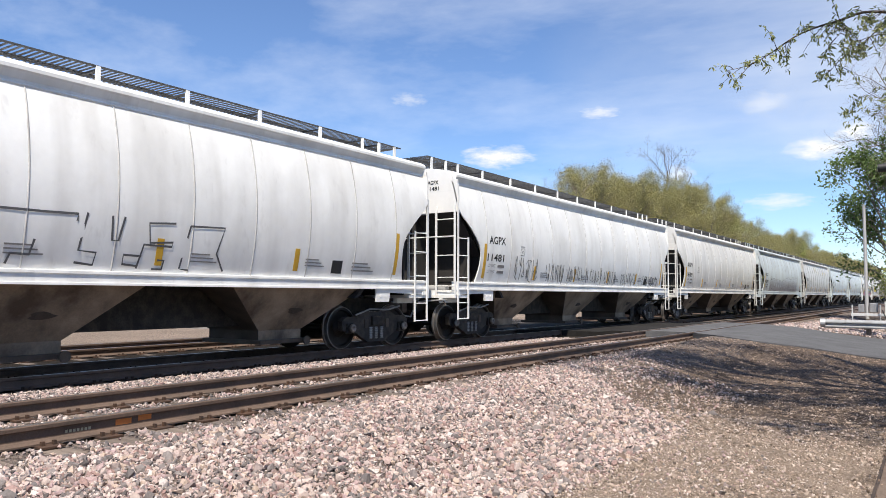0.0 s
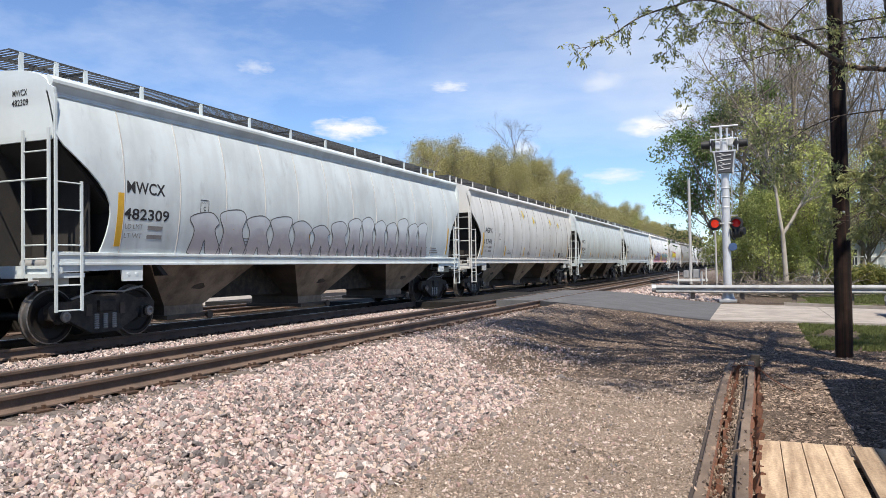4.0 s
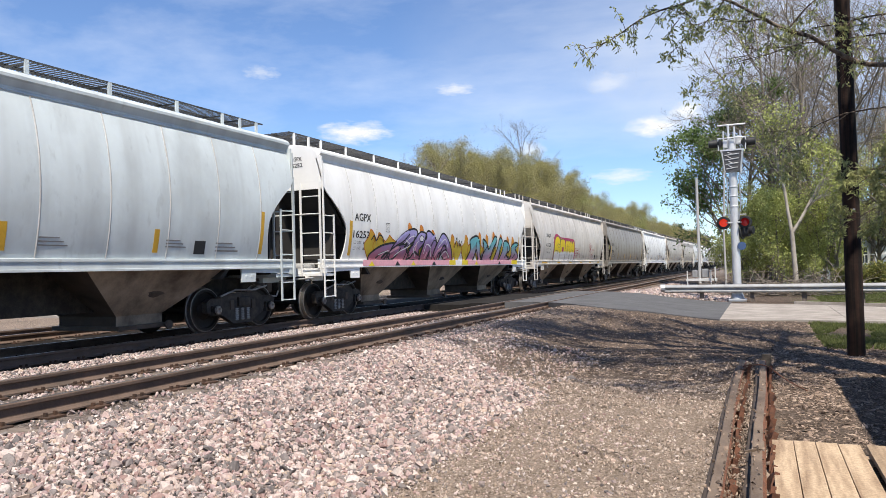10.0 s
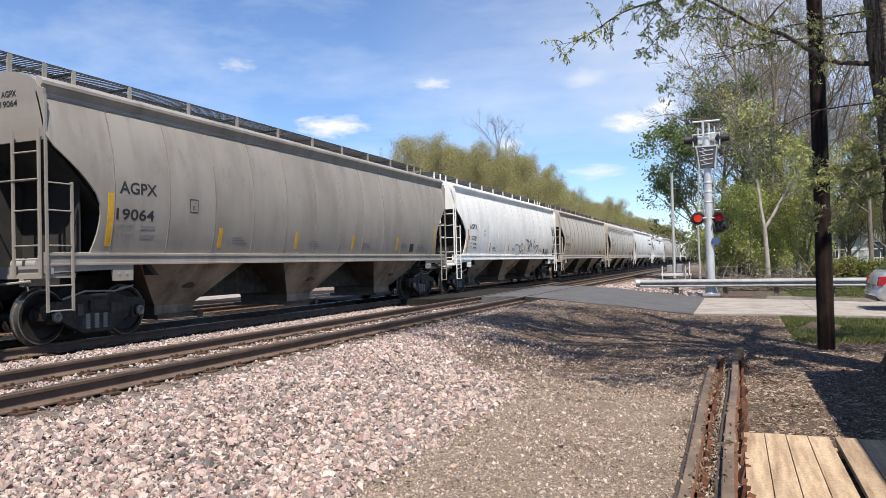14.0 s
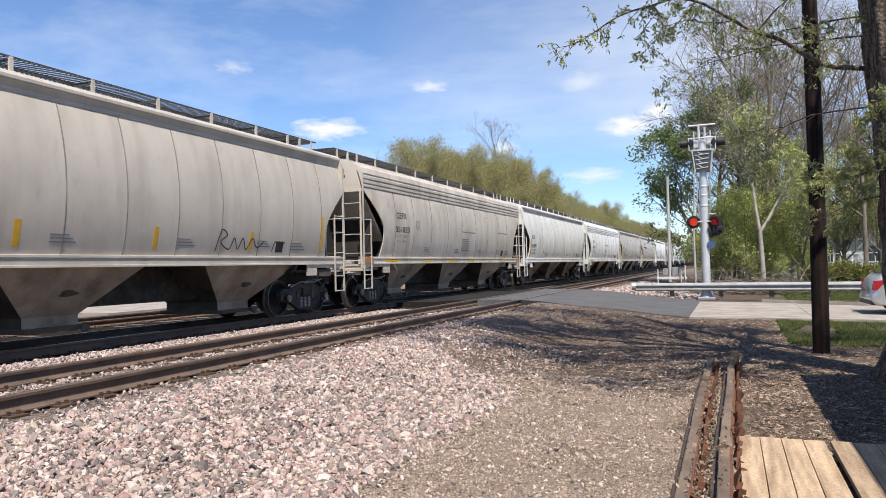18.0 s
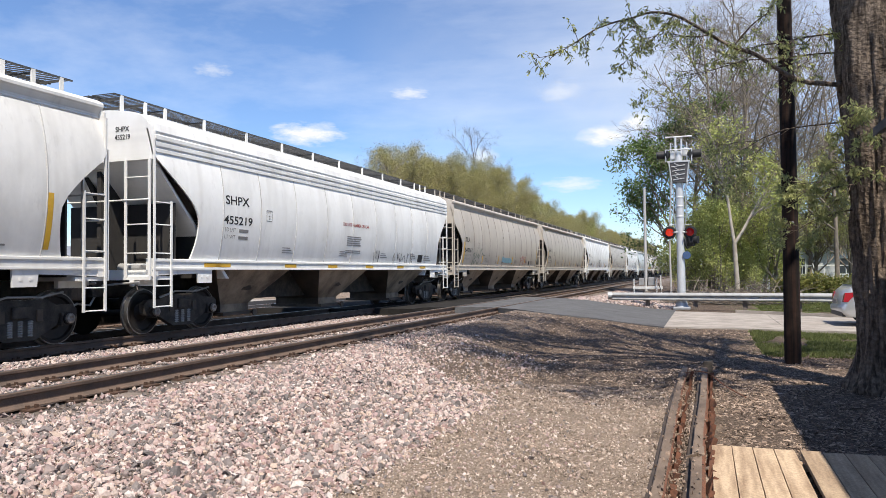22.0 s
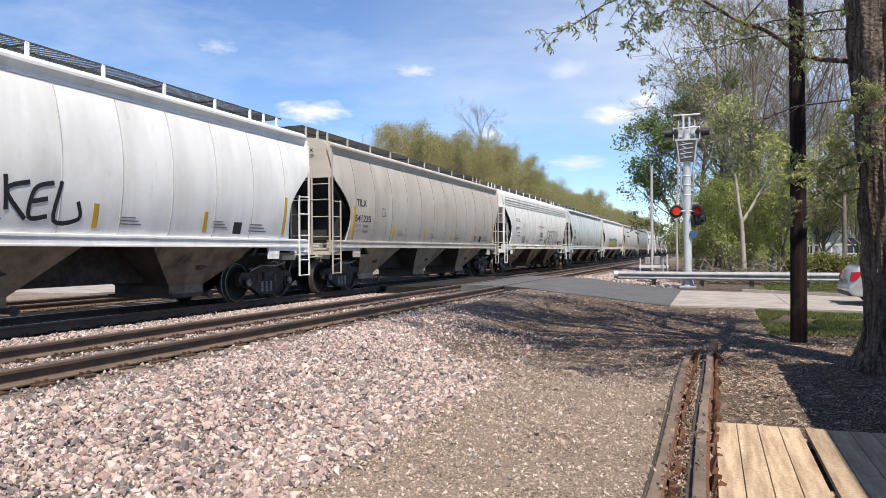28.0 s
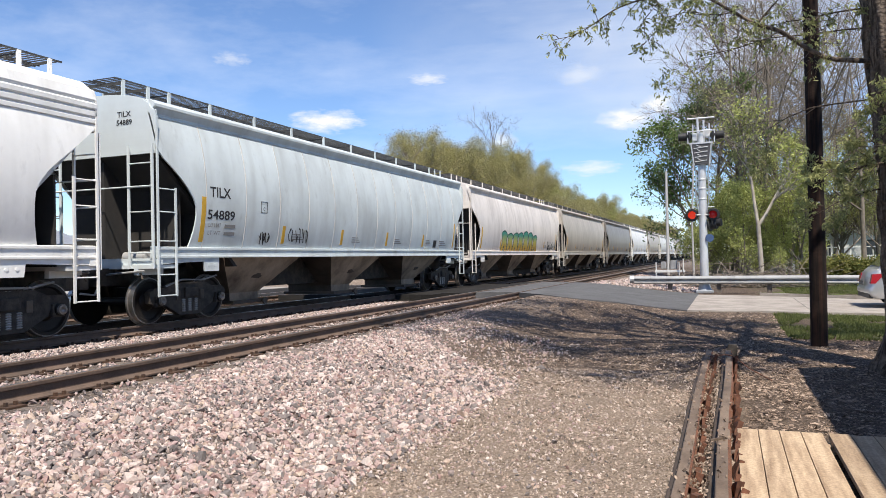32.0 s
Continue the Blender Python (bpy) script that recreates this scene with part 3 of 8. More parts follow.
def make_chord(bm, side, kind):
    """The eave: a top chord with a lip; ribbed on some cars."""
    if kind == "c":
        out = [(1.38, 3.60), (1.49, 3.60), (1.49, 3.66), (1.47, 3.69), (1.50, 3.72), (1.50, 3.79), (1.47, 3.82), (1.51, 3.85), (1.51, 3.92), (1.48, 3.95), (1.50, 4.0), (1.46, 4.16), (1.30, 4.24), (1.28, 4.1)]
    else:
        out = [(1.28, 3.985), (1.368, 3.985), (1.374, 4.005), (1.345, 4.03), (1.348, 4.07), (1.405, 4.165), (1.434, 4.19), (1.434, 4.24), (1.40, 4.28), (1.30, 4.33), (1.26, 4.1)]
    prism(bm, [(side * u, v) for u, v in out], 0.02, BODY - 0.02, "y")


def make_roof(bm):
    out = [(1.40, 4.19)] + [(1.3 * math.cos(a), 4.23 + 0.27 * math.sin(a)) for a in [math.pi * k / 14 for k in range(15)]] + [(-1.40, 4.19), (0, 4.05)]
    prism(bm, out, 0.03, BODY - 0.03, "y")


def make_end(bm, y, d, kind):
    """The upper end wall, with its bent lower lip."""
    zlo = {"a": 3.29, "b": 3.08, "c": 3.45}[kind]
    top = [(1.47, 4.10)] + [(1.35 * math.cos(math.pi * k / 12), 4.16 + 0.34 * math.sin(math.pi * k / 12)) for k in range(13)] + [(-1.47, 4.10)]
    out = [(-1.455, zlo), (1.455, zlo)] + top
    prism(bm, out, y, y + d * 0.05, "y")


def make_slope(bm, y, d, kind):
    """The sloping end sheet under the end wall, down to the first hopper."""
    zlo = {"a": 3.29, "b": 3.08, "c": 3.45}[kind]
    w = 1.40
    run = {"a": 2.2, "b": 2.6, "c": 2.2}[kind]
    prism(bm, [(y + d * 0.03, zlo + 0.05), (y + d * 0.10, zlo + 0.05), (y + d * (run + 0.32), 1.1), (y + d * (run + 0.2), 1.1)], -w, w, "x")


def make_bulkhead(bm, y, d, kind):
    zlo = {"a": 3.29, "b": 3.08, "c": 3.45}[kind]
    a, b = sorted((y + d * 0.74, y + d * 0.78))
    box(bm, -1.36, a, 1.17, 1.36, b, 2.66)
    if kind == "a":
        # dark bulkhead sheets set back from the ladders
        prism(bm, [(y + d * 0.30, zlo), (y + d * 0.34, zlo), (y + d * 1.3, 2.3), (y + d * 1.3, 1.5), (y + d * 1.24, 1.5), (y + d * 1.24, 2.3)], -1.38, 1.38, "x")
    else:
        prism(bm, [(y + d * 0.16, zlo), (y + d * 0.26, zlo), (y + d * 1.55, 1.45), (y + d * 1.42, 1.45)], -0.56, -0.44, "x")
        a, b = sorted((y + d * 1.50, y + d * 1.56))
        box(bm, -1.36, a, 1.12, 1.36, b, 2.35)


def make_web(bm, y, d, kind):
    """The upright plate along the middle that carries a slope sheet."""
    run = {"a": 2.2, "b": 2.6, "c": 2.2}[kind]
    prism(bm, [(y + d * 0.14, 1.13), (y + d * 0.14, 3.30), (y + d * (run + 0.2), 1.13)], -0.05, 0.05, "x")


def make_sill(bm, side):
    prism(bm, [(side * u, v) for u, v in [(1.30, 1.30), (1.47, 1.30), (1.47, 1.335), (1.455, 1.34), (1.455, 1.455), (1.475, 1.46), (1.475, 1.50), (1.36, 1.52), (1.30, 1.52)]], 0.0, BODY, "y")


def make_gusset(bm, side, y, d):
    prism(bm, [(y, 1.30), (y + d * 1.85, 1.30), (y + d * 1.84, 1.02), (y + d * 1.40, 1.02), (y + d * 1.37, 1.22), (y + d * 0.60, 1.20), (y, 1.18)], side * 1.40, side * 1.44, "x")
    for k in (1.52, 1.70):
        lathe(bm, [(side * 1.43, 0.035), (side * 1.447, 0.035), (side * 1.449, 0.02)], "x", 8, (0, y + d * k, 1.14))


def make_hopper(bm, y0, y1, c):
    """A bay: four sheets closing to the outlet."""
    hi = [(-1.40, y0), (1.40, y0), (1.40, y1), (-1.40, y1)]
    lo = [(-0.72, c - 0.56), (0.72, c - 0.56), (0.72, c + 0.56), (-0.72, c + 0.56)]
    a = [bm.verts.new((x, y, 1.42)) for x, y in hi]
    b = [bm.verts.new((x, y, 0.48)) for x, y in lo]
    e = [bm.verts.new((x, y, 0.30)) for x, y in lo]
    for u, v in ((a, b), (b, e)):
        for i in range(4):
            bm.faces.new((u[i], u[(i + 1) % 4], v[(i + 1) % 4], v[i]))
    bm.faces.new(a[::-1])
    bm.faces.new(e)


def make_port(bm, c):
    """The inspection port on a bay's near slope, ringed by spilled grime."""
    for k, (w, h) in enumerate(((0.19, 0.060), (0.12, 0.038))):
        vs = []
        for j in range(12):
            a = 2 * math.pi * j / 12
            r = 1 + 0.16 * math.sin(3 * a + c) + 0.10 * math.cos(5 * a)
            z = 0.86 + h * r * math.sin(a)
            vs.append(((0.72 + 0.68 * (z - 0.48) / 0.94) + 0.006 + 0.02 * k, c + 0.12 + w * r * math.cos(a), z))
        lo = [bm.verts.new(v) for v in vs]
        hi = [bm.verts.new((v[0] - 0.03, v[1], v[2])) for v in vs]
        bm.faces.new(lo)
        for j in range(12):
            bm.faces.new((lo[j], lo[(j + 1) % 12], hi[(j + 1) % 12], hi[j]))


def make_gate(bm, c):
    box(bm, -0.85, c - 0.62, 0.22, 0.85, c + 0.62, 0.30)
    tube(bm, [(-0.95, c + 0.5, 0.26), (0.95, c + 0.5, 0.26)], 0.03, 8)
    for s in (-1, 1):
        lathe(bm, [(s * 0.93, 0.09), (s * 0.97, 0.09)], "x", 10, (0, c + 0.5, 0.26))


def make_ladder(bm, x, ya, yb, z0, z1, rungs, flat_bars=True):
    for y, top in ((ya, z1[0]), (yb, z1[1])):
        box(bm, x - 0.015, y - 0.022, z0, x + 0.015, y + 0.022, top)
    for z in rungs:
        tube(bm, [(x, ya, z), (x, yb, z)], 0.013, 6)


def make_platform(bm, y, d):
    a, b = sorted((y - d * 0.05, y + d * 0.62))
    box(bm, -1.42, a, 1.10, 1.42, b, 1.17)
    for x in (-1.0, 0.0, 1.0):
        box(bm, x - 0.05, a, 0.98, x + 0.05, b, 1.10)
    a, b = sorted((y + d * 0.02, y + d * 0.16))
    box(bm, -1.46, a, 1.17, 1.46, b, 1.30)


def make_brake(bm, y, d):
    """Brake rigging and air tank on the end platform."""
    for k in range(2):
        lathe(bm, [(-0.30, 0.02), (-0.28, 0.11), (0.28, 0.11), (0.30, 0.02)], "x", 14, (0.62 - 1.3 * k, y + d * 0.38, 1.33))
    tube(bm, [(-1.3, y + d * 0.1, 1.25), (-0.3, y + d * 0.25, 1.32), (0.4, y + d * 0.2, 1.22), (1.3, y + d * 0.1, 1.27)], 0.025, 6)
    tube(bm, [(-1.2, y - d * 0.05, 1.05), (0.1, y - d * 0.12, 0.98), (1.2, y - d * 0.05, 1.06)], 0.02, 6)
    tube(bm, [(0.25, y - d * 0.1, 0.95), (0.30, y - d * 0.38, 0.62), (0.2, y - d * 0.62, 0.66)], 0.022, 6)


def make_board(bm, y0, y1):
    """The roof walk: a grating of cross bars in a frame."""
    for x in (-0.58, -0.05, 0.05, 0.58):
        box(bm, x - 0.012, y0, 4.770, x + 0.012, y1, 4.80)
    y = y0
    while y < y1:
        for a, b in ((-0.58, -0.05), (0.05, 0.58)):
            box(bm, a, y, 4.783, b, y + 0.036, 4.795)
        y += 0.095


POSTS = [0.12, 0.78, 1.38, 2.70, 4.38, 6.06, 7.76, 9.44, 11.12, 12.80, 14.50, 15.90, 16.5, 17.1]


def make_post(bm):
    box(bm, -0.015, -0.040, 4.44, 0.015, 0.040, 4.79)


def make_bracket(bm):
    box(bm, -0.57, -0.012, 4.715, 0.57, 0.012, 4.752)


def make_hatch(bm, y0, y1):
    box(bm, -0.34, y0, 4.46, 0.34, y1, 4.64, 0.02)


def make_centre(bm):
    prism(bm, [(-0.35, 0.78), (2.6, 0.78), (3.0, 0.57), (BODY - 3.0, 0.57), (BODY - 2.6, 0.78), (BODY + 0.35, 0.78), (BODY + 0.35, 1.12), (BODY - 2.1, 1.12), (BODY - 2.2, 1.42), (2.2, 1.42), (2.1, 1.12), (-0.35, 1.12)], -0.33, 0.33, "x")


def make_coupler(bm, y, d):
    box(bm, -0.10, min(y, y + d * 0.46), 0.78, 0.10, max(y, y + d * 0.46), 0.98, 0.02)
    box(bm, -0.16, min(y + d * 0.40, y + d * 0.62), 0.72, 0.20, max(y + d * 0.40, y + d * 0.62), 1.04, 0.04)
    tube(bm, [(-0.35, y - d * 0.1, 1.06), (-1.1, y + d * 0.02, 1.0), (-1.15, y + d * 0.05, 0.9)], 0.016, 6)
    tube(bm, [(0.35, y - d * 0.1, 1.06), (1.1, y + d * 0.02, 1.0), (1.15, y + d * 0.05, 0.9)], 0.016, 6)


def make_wheelset(bm):
    tube(bm, [(-1.15, 0, 0), (1.15, 0, 0)], 0.075, 12)
    for s in (-1, 1):
        x = s * 0.715
        prof = [(x - s * 0.02, 0.49), (x + s * 0.012, 0.488), (x + s * 0.02, 0.462), (x + s * 0.115, 0.455), (x + s * 0.118, 0.436), (x + s * 0.118, 0.385), (x + s * 0.075, 0.36), (x + s * 0.05, 0.20), (x + s * 0.11, 0.15), (x + s * 0.13, 0.09)]
        lathe(bm, [(x - s * 0.022, 0.10), (x - s * 0.02, 0.39)] + prof, "x", 28)
        lathe(bm, [(s * 1.02, 0.05), (s * 1.03, 0.11), (s * 1.14, 0.11), (s * 1.16, 0.06)], "x", 12)
        for k in range(3):
            a = 2 * math.pi * k / 3
            lathe(bm, [(s * 1.14, 0.018), (s * 1.18, 0.018)], "x", 6, (0, 0.06 * math.cos(a), 0.06 * math.sin(a)))


def make_frame(bm, side):
    """A cast side frame: pedestals over both axles and a deep middle."""
    out = [(-1.12, 0.42), (-1.14, 0.62), (-1.02, 0.70), (-0.72, 0.70), (-0.48, 0.80), (0.48, 0.80), (0.72, 0.70), (1.02, 0.70), (1.14, 0.62), (1.12, 0.42), (1.02, 0.38), (1.0, 0.52), (0.78, 0.52), (0.72, 0.36), (0.40, 0.20), (0.30, 0.14), (-0.30, 0.14), (-0.40, 0.20), (-0.72, 0.36), (-0.78, 0.52), (-1.0, 0.52), (-1.02, 0.38)]
    out = [out[(k + 9) % len(out)] for k in range(len(out))]
    x0, x1 = side * 0.93, side * 1.06
    prism(bm, out, min(x0, x1), max(x0, x1), "x")
    for y in (-0.889, 0.889):
        box(bm, min(side * 1.0, side * 1.11), y - 0.12, 0.34, max(side * 1.0, side * 1.11), y + 0.12, 0.56, 0.02)


def make_spring(bm):
    lathe(bm, [(0.20 + 0.019 * k, 0.088 if k % 2 else 0.066) for k in range(15)], "z", 10)


def make_bolster(bm):
    box(bm, -1.12, -0.18, 0.50, 1.12, 0.18, 0.70, 0.02)
    box(bm, -0.35, -0.3, 0.66, 0.35, 0.3, 0.80)
    for y in (-0.55, 0.55):
        box(bm, -0.9, y - 0.04, 0.36, 0.9, y + 0.04, 0.46)


WHEELSETS = []


def bogie(parent, y, flip):
    t = put("bogie", fixed_mesh("bogie", make_bolster, M_TRUCK), parent, pose(0, y, 0), "dark oily cast-steel bogie")
    for s in (-1, 1):
        put("side_frame", fixed_mesh(("side_frame", s), lambda bm: make_frame(bm, s), M_TRUCK), t)
        for dy in (-0.19, 0.0, 0.19) if s > 0 else ():
            put("spring", fixed_mesh("spring", make_spring, P_LADDER), t, pose(s * 1.0, dy, 0))
        for dy in (-0.905, 0.905) if s > 0 else ():
            put("bearing_cap", fixed_mesh("bearing_cap", lambda bm: lathe(bm, [(1.165, 0.015), (1.19, 0.05), (1.185, 0.085), (1.15, 0.095)], "x", 12, (0, 0, 0.46)), M_RIM, 40), t, pose(0, dy, 0))
        for dy in (-0.36, 0.36) if s > 0 else ():
            put("friction_plate", fixed_mesh("friction_plate", lambda bm: box(bm, 1.055, -0.06, 0.44, 1.085, 0.06, 0.64, 0.01), M_GRIME), t, pose(0, dy, 0))
    put("brake_rod", fixed_mesh("brake_rod", lambda bm: tube(bm, [(1.10, -0.75, 0.74), (1.12, -0.3, 0.86), (1.12, 0.35, 0.84), (1.10, 0.8, 0.92)], 0.018, 6), P_LADDER), t)
    for k, dy in enumerate((-0.905, 0.905)):
        me = fixed_mesh("wheelset", make_wheelset, M_WHEEL, 35)
        if len(me.materials) < 2:
            me.materials.append(M_TREAD)
            me.materials.append(M_RIM)
            for f in me.polygons:
                c = math.hypot(f.center.y, f.center.z)
                if c > 0.452 and abs(f.normal.x) < 0.8:
                    f.material_index = 1
                elif c > 0.438:
                    f.material_index = 2
        w = put("wheelset", me, t, pose(0, dy, 0.46))
        WHEELSETS.append((w, k))
    return t


def text_mesh(name, body, size, material, side=1):
    """Stencilled writing laid onto the side of a car, centred on the text's left end at z = 0."""
    cu = bpy.data.curves.new(name, "FONT")
    cu.body, cu.size, cu.resolution_u, cu.offset = body, size, 3, 0.018 if material in (M_LETTER, M_RED) else 0.0
    tmp = bpy.data.objects.new("tmp_text", cu)
    scene.collection.objects.link(tmp)
    me = bpy.data.meshes.new_from_object(tmp.evaluated_get(bpy.context.evaluated_depsgraph_get()))
    bpy.data.objects.remove(tmp)
    me.name = name
    me.materials.clear()
    me.materials.append(material)
    return me


TEXT = {}


def writing(car, name, body, y, z, height, width, material, end=False):
    """Writing of a given cap height and length, on the side of a car or on its end wall."""
    key = (body, round(height, 3), round(width, 3), material.name, end, round(z, 2))
    if key not in TEXT:
        me = text_mesh(name, body, 1.0, material)
        xs = [v.co.x for v in me.vertices]
        ys = [v.co.y for v in me.vertices]
        w, h = max(xs) - min(xs), max(ys) - min(ys)
        lo_x, lo_y = min(xs), min(ys)
        verts, faces = [], []
        for v in me.vertices:
            u, t = (v.co.x - lo_x) / w * width, (v.co.y - lo_y) / h * height
            verts.append((u, 0.0, t) if end else (half_width(z + t) + 0.0035, u, t))
        faces = [list(f.vertices) for f in me.polygons]
        bold = bpy.data.meshes.new(name)
        bold.from_pydata(verts, [], faces)
        bold.materials.append(material)
        TEXT[key] = bold
    if end:
        put(name, TEXT[key], car, pose(y, -0.006, z))
    else:
        put(name, TEXT[key], car, pose(0, y, z))


def bar_mesh(w, h, z, material):
    key = ("bar", round(w, 3), round(h, 3), round(z, 2), material.name)
    if key not in TEXT:
        bm = bmesh.new()
        n = max(1, round(h / 0.12))
        zs = [h * k / n for k in range(n + 1)]
        rows = [[bm.verts.new((half_width(z + t) + o, y, t)) for o, y in ((-0.004, 0), (0.004, 0), (0.004, w), (-0.004, w))] for t in zs]
        for p, q in zip(rows, rows[1:]):
            for j in range(4):
                bm.faces.new((p[j], p[(j + 1) % 4], q[(j + 1) % 4], q[j]))
        bm.faces.new(rows[0]), bm.faces.new(rows[-1][::-1])
        fixed(bm)
        TEXT[key] = mesh_of("mark", bm, material)
    return TEXT[key]


def mark(car, name, y, z, w, h, material):
    put(name, bar_mesh(w, h, z, material), car, pose(0, y, z))


def stroke(bm, pts, width, lift=0.004, closed=False):
    """A ribbon of paint through points (y, z) on the near side of a car, rounded at the corners."""
    pts = [Vector(p) for p in pts]
    if closed:
        pts = pts + pts[:2]
    left, right = [], []
    for i, p in enumerate(pts):
        d = pts[min(i + 1, len(pts) - 1)] - pts[max(i - 1, 0)]
        d = d.normalized() if d.length > 1e-6 else Vector((1, 0))
        n = Vector((-d.y, d.x)) * width / 2
        for row, q in ((left, p + n), (right, p - n)):
            row.append(bm.verts.new((half_width(q.y) + lift, q.x, q.y)))
    for a in range(len(pts) - 1):
        bm.faces.new((right[a], right[a + 1], left[a + 1], left[a]))


def smooth_line(pts, k=4):
    """A smooth curve through points."""
    out = []
    n = len(pts)
    for i in range(n - 1):
        p0, p1, p2, p3 = (Vector(pts[j]) for j in (max(0, i - 1), i, i + 1, min(n - 1, i + 2)))
        for s in range(k):
            t = s / k
            out.append(0.5 * (2 * p1 + (p2 - p0) * t + (2 * p0 - 5 * p1 + 4 * p2 - p3) * t * t + (3 * p1 - p0 - 3 * p2 + p3) * t ** 3))
    out.append(Vector(pts[-1]))
    return out


def blob(bm, pts, lift):
    """A filled patch of paint with a smooth outline."""
    pts = smooth_line(list(pts) + [pts[0]], 5)[:-1]
    c = sum(pts, Vector((0, 0))) / len(pts)
    vs = [bm.verts.new((half_width(p.y) + lift, p.x, p.y)) for p in pts]
    vc = bm.verts.new((half_width(c.y) + lift, c.x, c.y))
    mid = [bm.verts.new((half_width((p.y + c.y) / 2) + lift, (p.x + c.x) / 2, (p.y + c.y) / 2)) for p in pts]
    for i in range(len(vs)):
        j = (i + 1) % len(vs)
        bm.faces.new((vs[i], vs[j], mid[j], mid[i]))
        bm.faces.new((mid[i], mid[j], vc))


def tag_scrawl(car, name, y, z, w, h, material, seed, count=5, width=0.03):
    """A loose painted scrawl: looping strokes with no readable letters."""
    rng = random.Random(seed)
    bm = bmesh.new()
    for i in range(count):
        cy = y + w * (i + 0.1) / count
        cw = w / count * 0.9
        pts = [(cy + rng.uniform(0, cw), z + rng.uniform(0, h)) for _ in range(5)]
        pts[0] = (cy + rng.uniform(0, 0.3) * cw, z + rng.uniform(0.7, 1.0) * h)
        pts[-1] = (cy + rng.uniform(0.5, 1.0) * cw, z + rng.uniform(0.0, 0.25) * h)
        stroke(bm, smooth_line(pts, 6), width * rng.uniform(0.8, 1.2), 0.006 + 0.0006 * i)
    part(name, bm, material, car, "spray-painted scrawl")


CARS = []
LOADS = {"540561": ("64800", "223200"), "41129": ("62800", "223200"), "351833": ("63000", "223200")}


def hopper_car(s, kind, colour, mark_text, number, label, near=True, yellow=M_YELLOW):
    car = thing("hopper_car", pose(MAIN, s, MAIN_TOP), label, "freight car", "hopper cars of the freight train")
    CARS.append((car, s))

    def add(name, key, make, material, own=False, smooth=None, label=""):
        me = fixed_mesh(key, make, material, smooth)
        ob = put(name, me, car, None, label)
        if own:
            ob.material_slots[0].link = "OBJECT"
            ob.material_slots[0].material = colour
        return ob

    add("far_side", ("far_side", kind), lambda bm: make_far_side(bm, kind), P_WHITE, True, 40)
    for side in (1, -1):
        for i in range(len(SEAMS_OF[kind]) - 1) if side == 1 else ():
            ob = put("side_panel", side_panel(kind, i, side), car)
            ob.material_slots[0].link = "OBJECT"
            ob.material_slots[0].material = colour
        if side == 1 and near:
            for seam in SEAMS_OF[kind][1:-1]:
                ob = put("weld_seam", weld_mesh(side), car, pose(0, seam, 0))
                if colour in (P_TAN, P_TAN2, P_GREY, P_STAIN):
                    ob.material_slots[0].link = "OBJECT"
                    ob.material_slots[0].material = M_WELD2
        add("top_chord", ("top_chord", side, kind), lambda bm: make_chord(bm, side, kind), P_WHITE, True)
        add("side_sill", ("side_sill", side), lambda bm: make_sill(bm, side), P_WHITE, True)
        for y, d in ((0.0, 1), (BODY, -1)):
            add("sill_gusset", ("sill_gusset", side, d), lambda bm: make_gusset(bm, side, y, d), P_WHITE, True)
    add("roof", "roof", make_roof, P_WHITE, True, 40)
    for y, d in ((0.0, 1), (BODY, -1)):
        add("end_wall", ("end_wall", d, kind), lambda bm: make_end(bm, y, d, kind), P_WHITE, True)
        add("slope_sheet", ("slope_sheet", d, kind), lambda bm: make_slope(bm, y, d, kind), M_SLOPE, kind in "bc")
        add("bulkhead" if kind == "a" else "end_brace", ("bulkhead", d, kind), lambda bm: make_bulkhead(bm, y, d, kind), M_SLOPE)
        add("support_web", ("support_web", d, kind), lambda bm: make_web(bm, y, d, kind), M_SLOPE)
        add("end_platform", ("end_platform", d), lambda bm: make_platform(bm, y, d), P_LADDER, True)
        add("brake_gear", ("brake_gear", d), lambda bm: make_brake(bm, y, d), P_LADDER, False, 50)
        add("coupler", ("coupler", d), lambda bm: make_coupler(bm, y, -d), M_GRIME)
        for side in (1, -1):
            x = side * 1.485
            lad = add("side_ladder", ("side_ladder", side, d), lambda bm: make_ladder(bm, x, y + d * 0.02, y + d * 0.50, 0.56, (4.0, 2.66), (0.58,)), P_LADDER, True)
            for z in (0.98, 1.62, 2.18, 2.62) if near else ():
                ob = put("rung", fixed_mesh("side_rung", lambda bm: tube(bm, [(0, 0, 0), (0, 0.48, 0)], 0.013, 6), P_LADDER), lad, pose(x, min(y + d * 0.02, y + d * 0.50), z))
                ob.material_slots[0].link, ob.material_slots[0].material = "OBJECT", colour

            def end_ladder(bm):
                for x in (side * 1.44, side * 0.87):
                    box(bm, x - 0.025, y - d * 0.07 - 0.015, 1.1, x + 0.025, y - d * 0.07 + 0.015, 3.45)
                tube(bm, [(side * 1.44, y - d * 0.07, 1.4), (side * 0.87, y - d * 0.07, 1.4)], 0.013, 6)
            lad = add("end_ladder", ("end_ladder", side, d), end_ladder, P_LADDER, True)
            for z in (1.62, 2.18, 2.65, 3.1) if near else ():
                ob = put("rung", fixed_mesh("end_rung", lambda bm: tube(bm, [(0, 0, 0), (0.57, 0, 0)], 0.013, 6), P_LADDER), lad, pose(min(side * 1.44, side * 0.87), y - d * 0.07, z))
                ob.material_slots[0].link, ob.material_slots[0].material = "OBJECT", colour
        add("hand_rail", ("hand_rail", d), lambda bm: tube(bm, [(-1.44, y - d * 0.09, 2.66), (1.44, y - d * 0.09, 2.66)], 0.014, 6), P_WHITE, True)
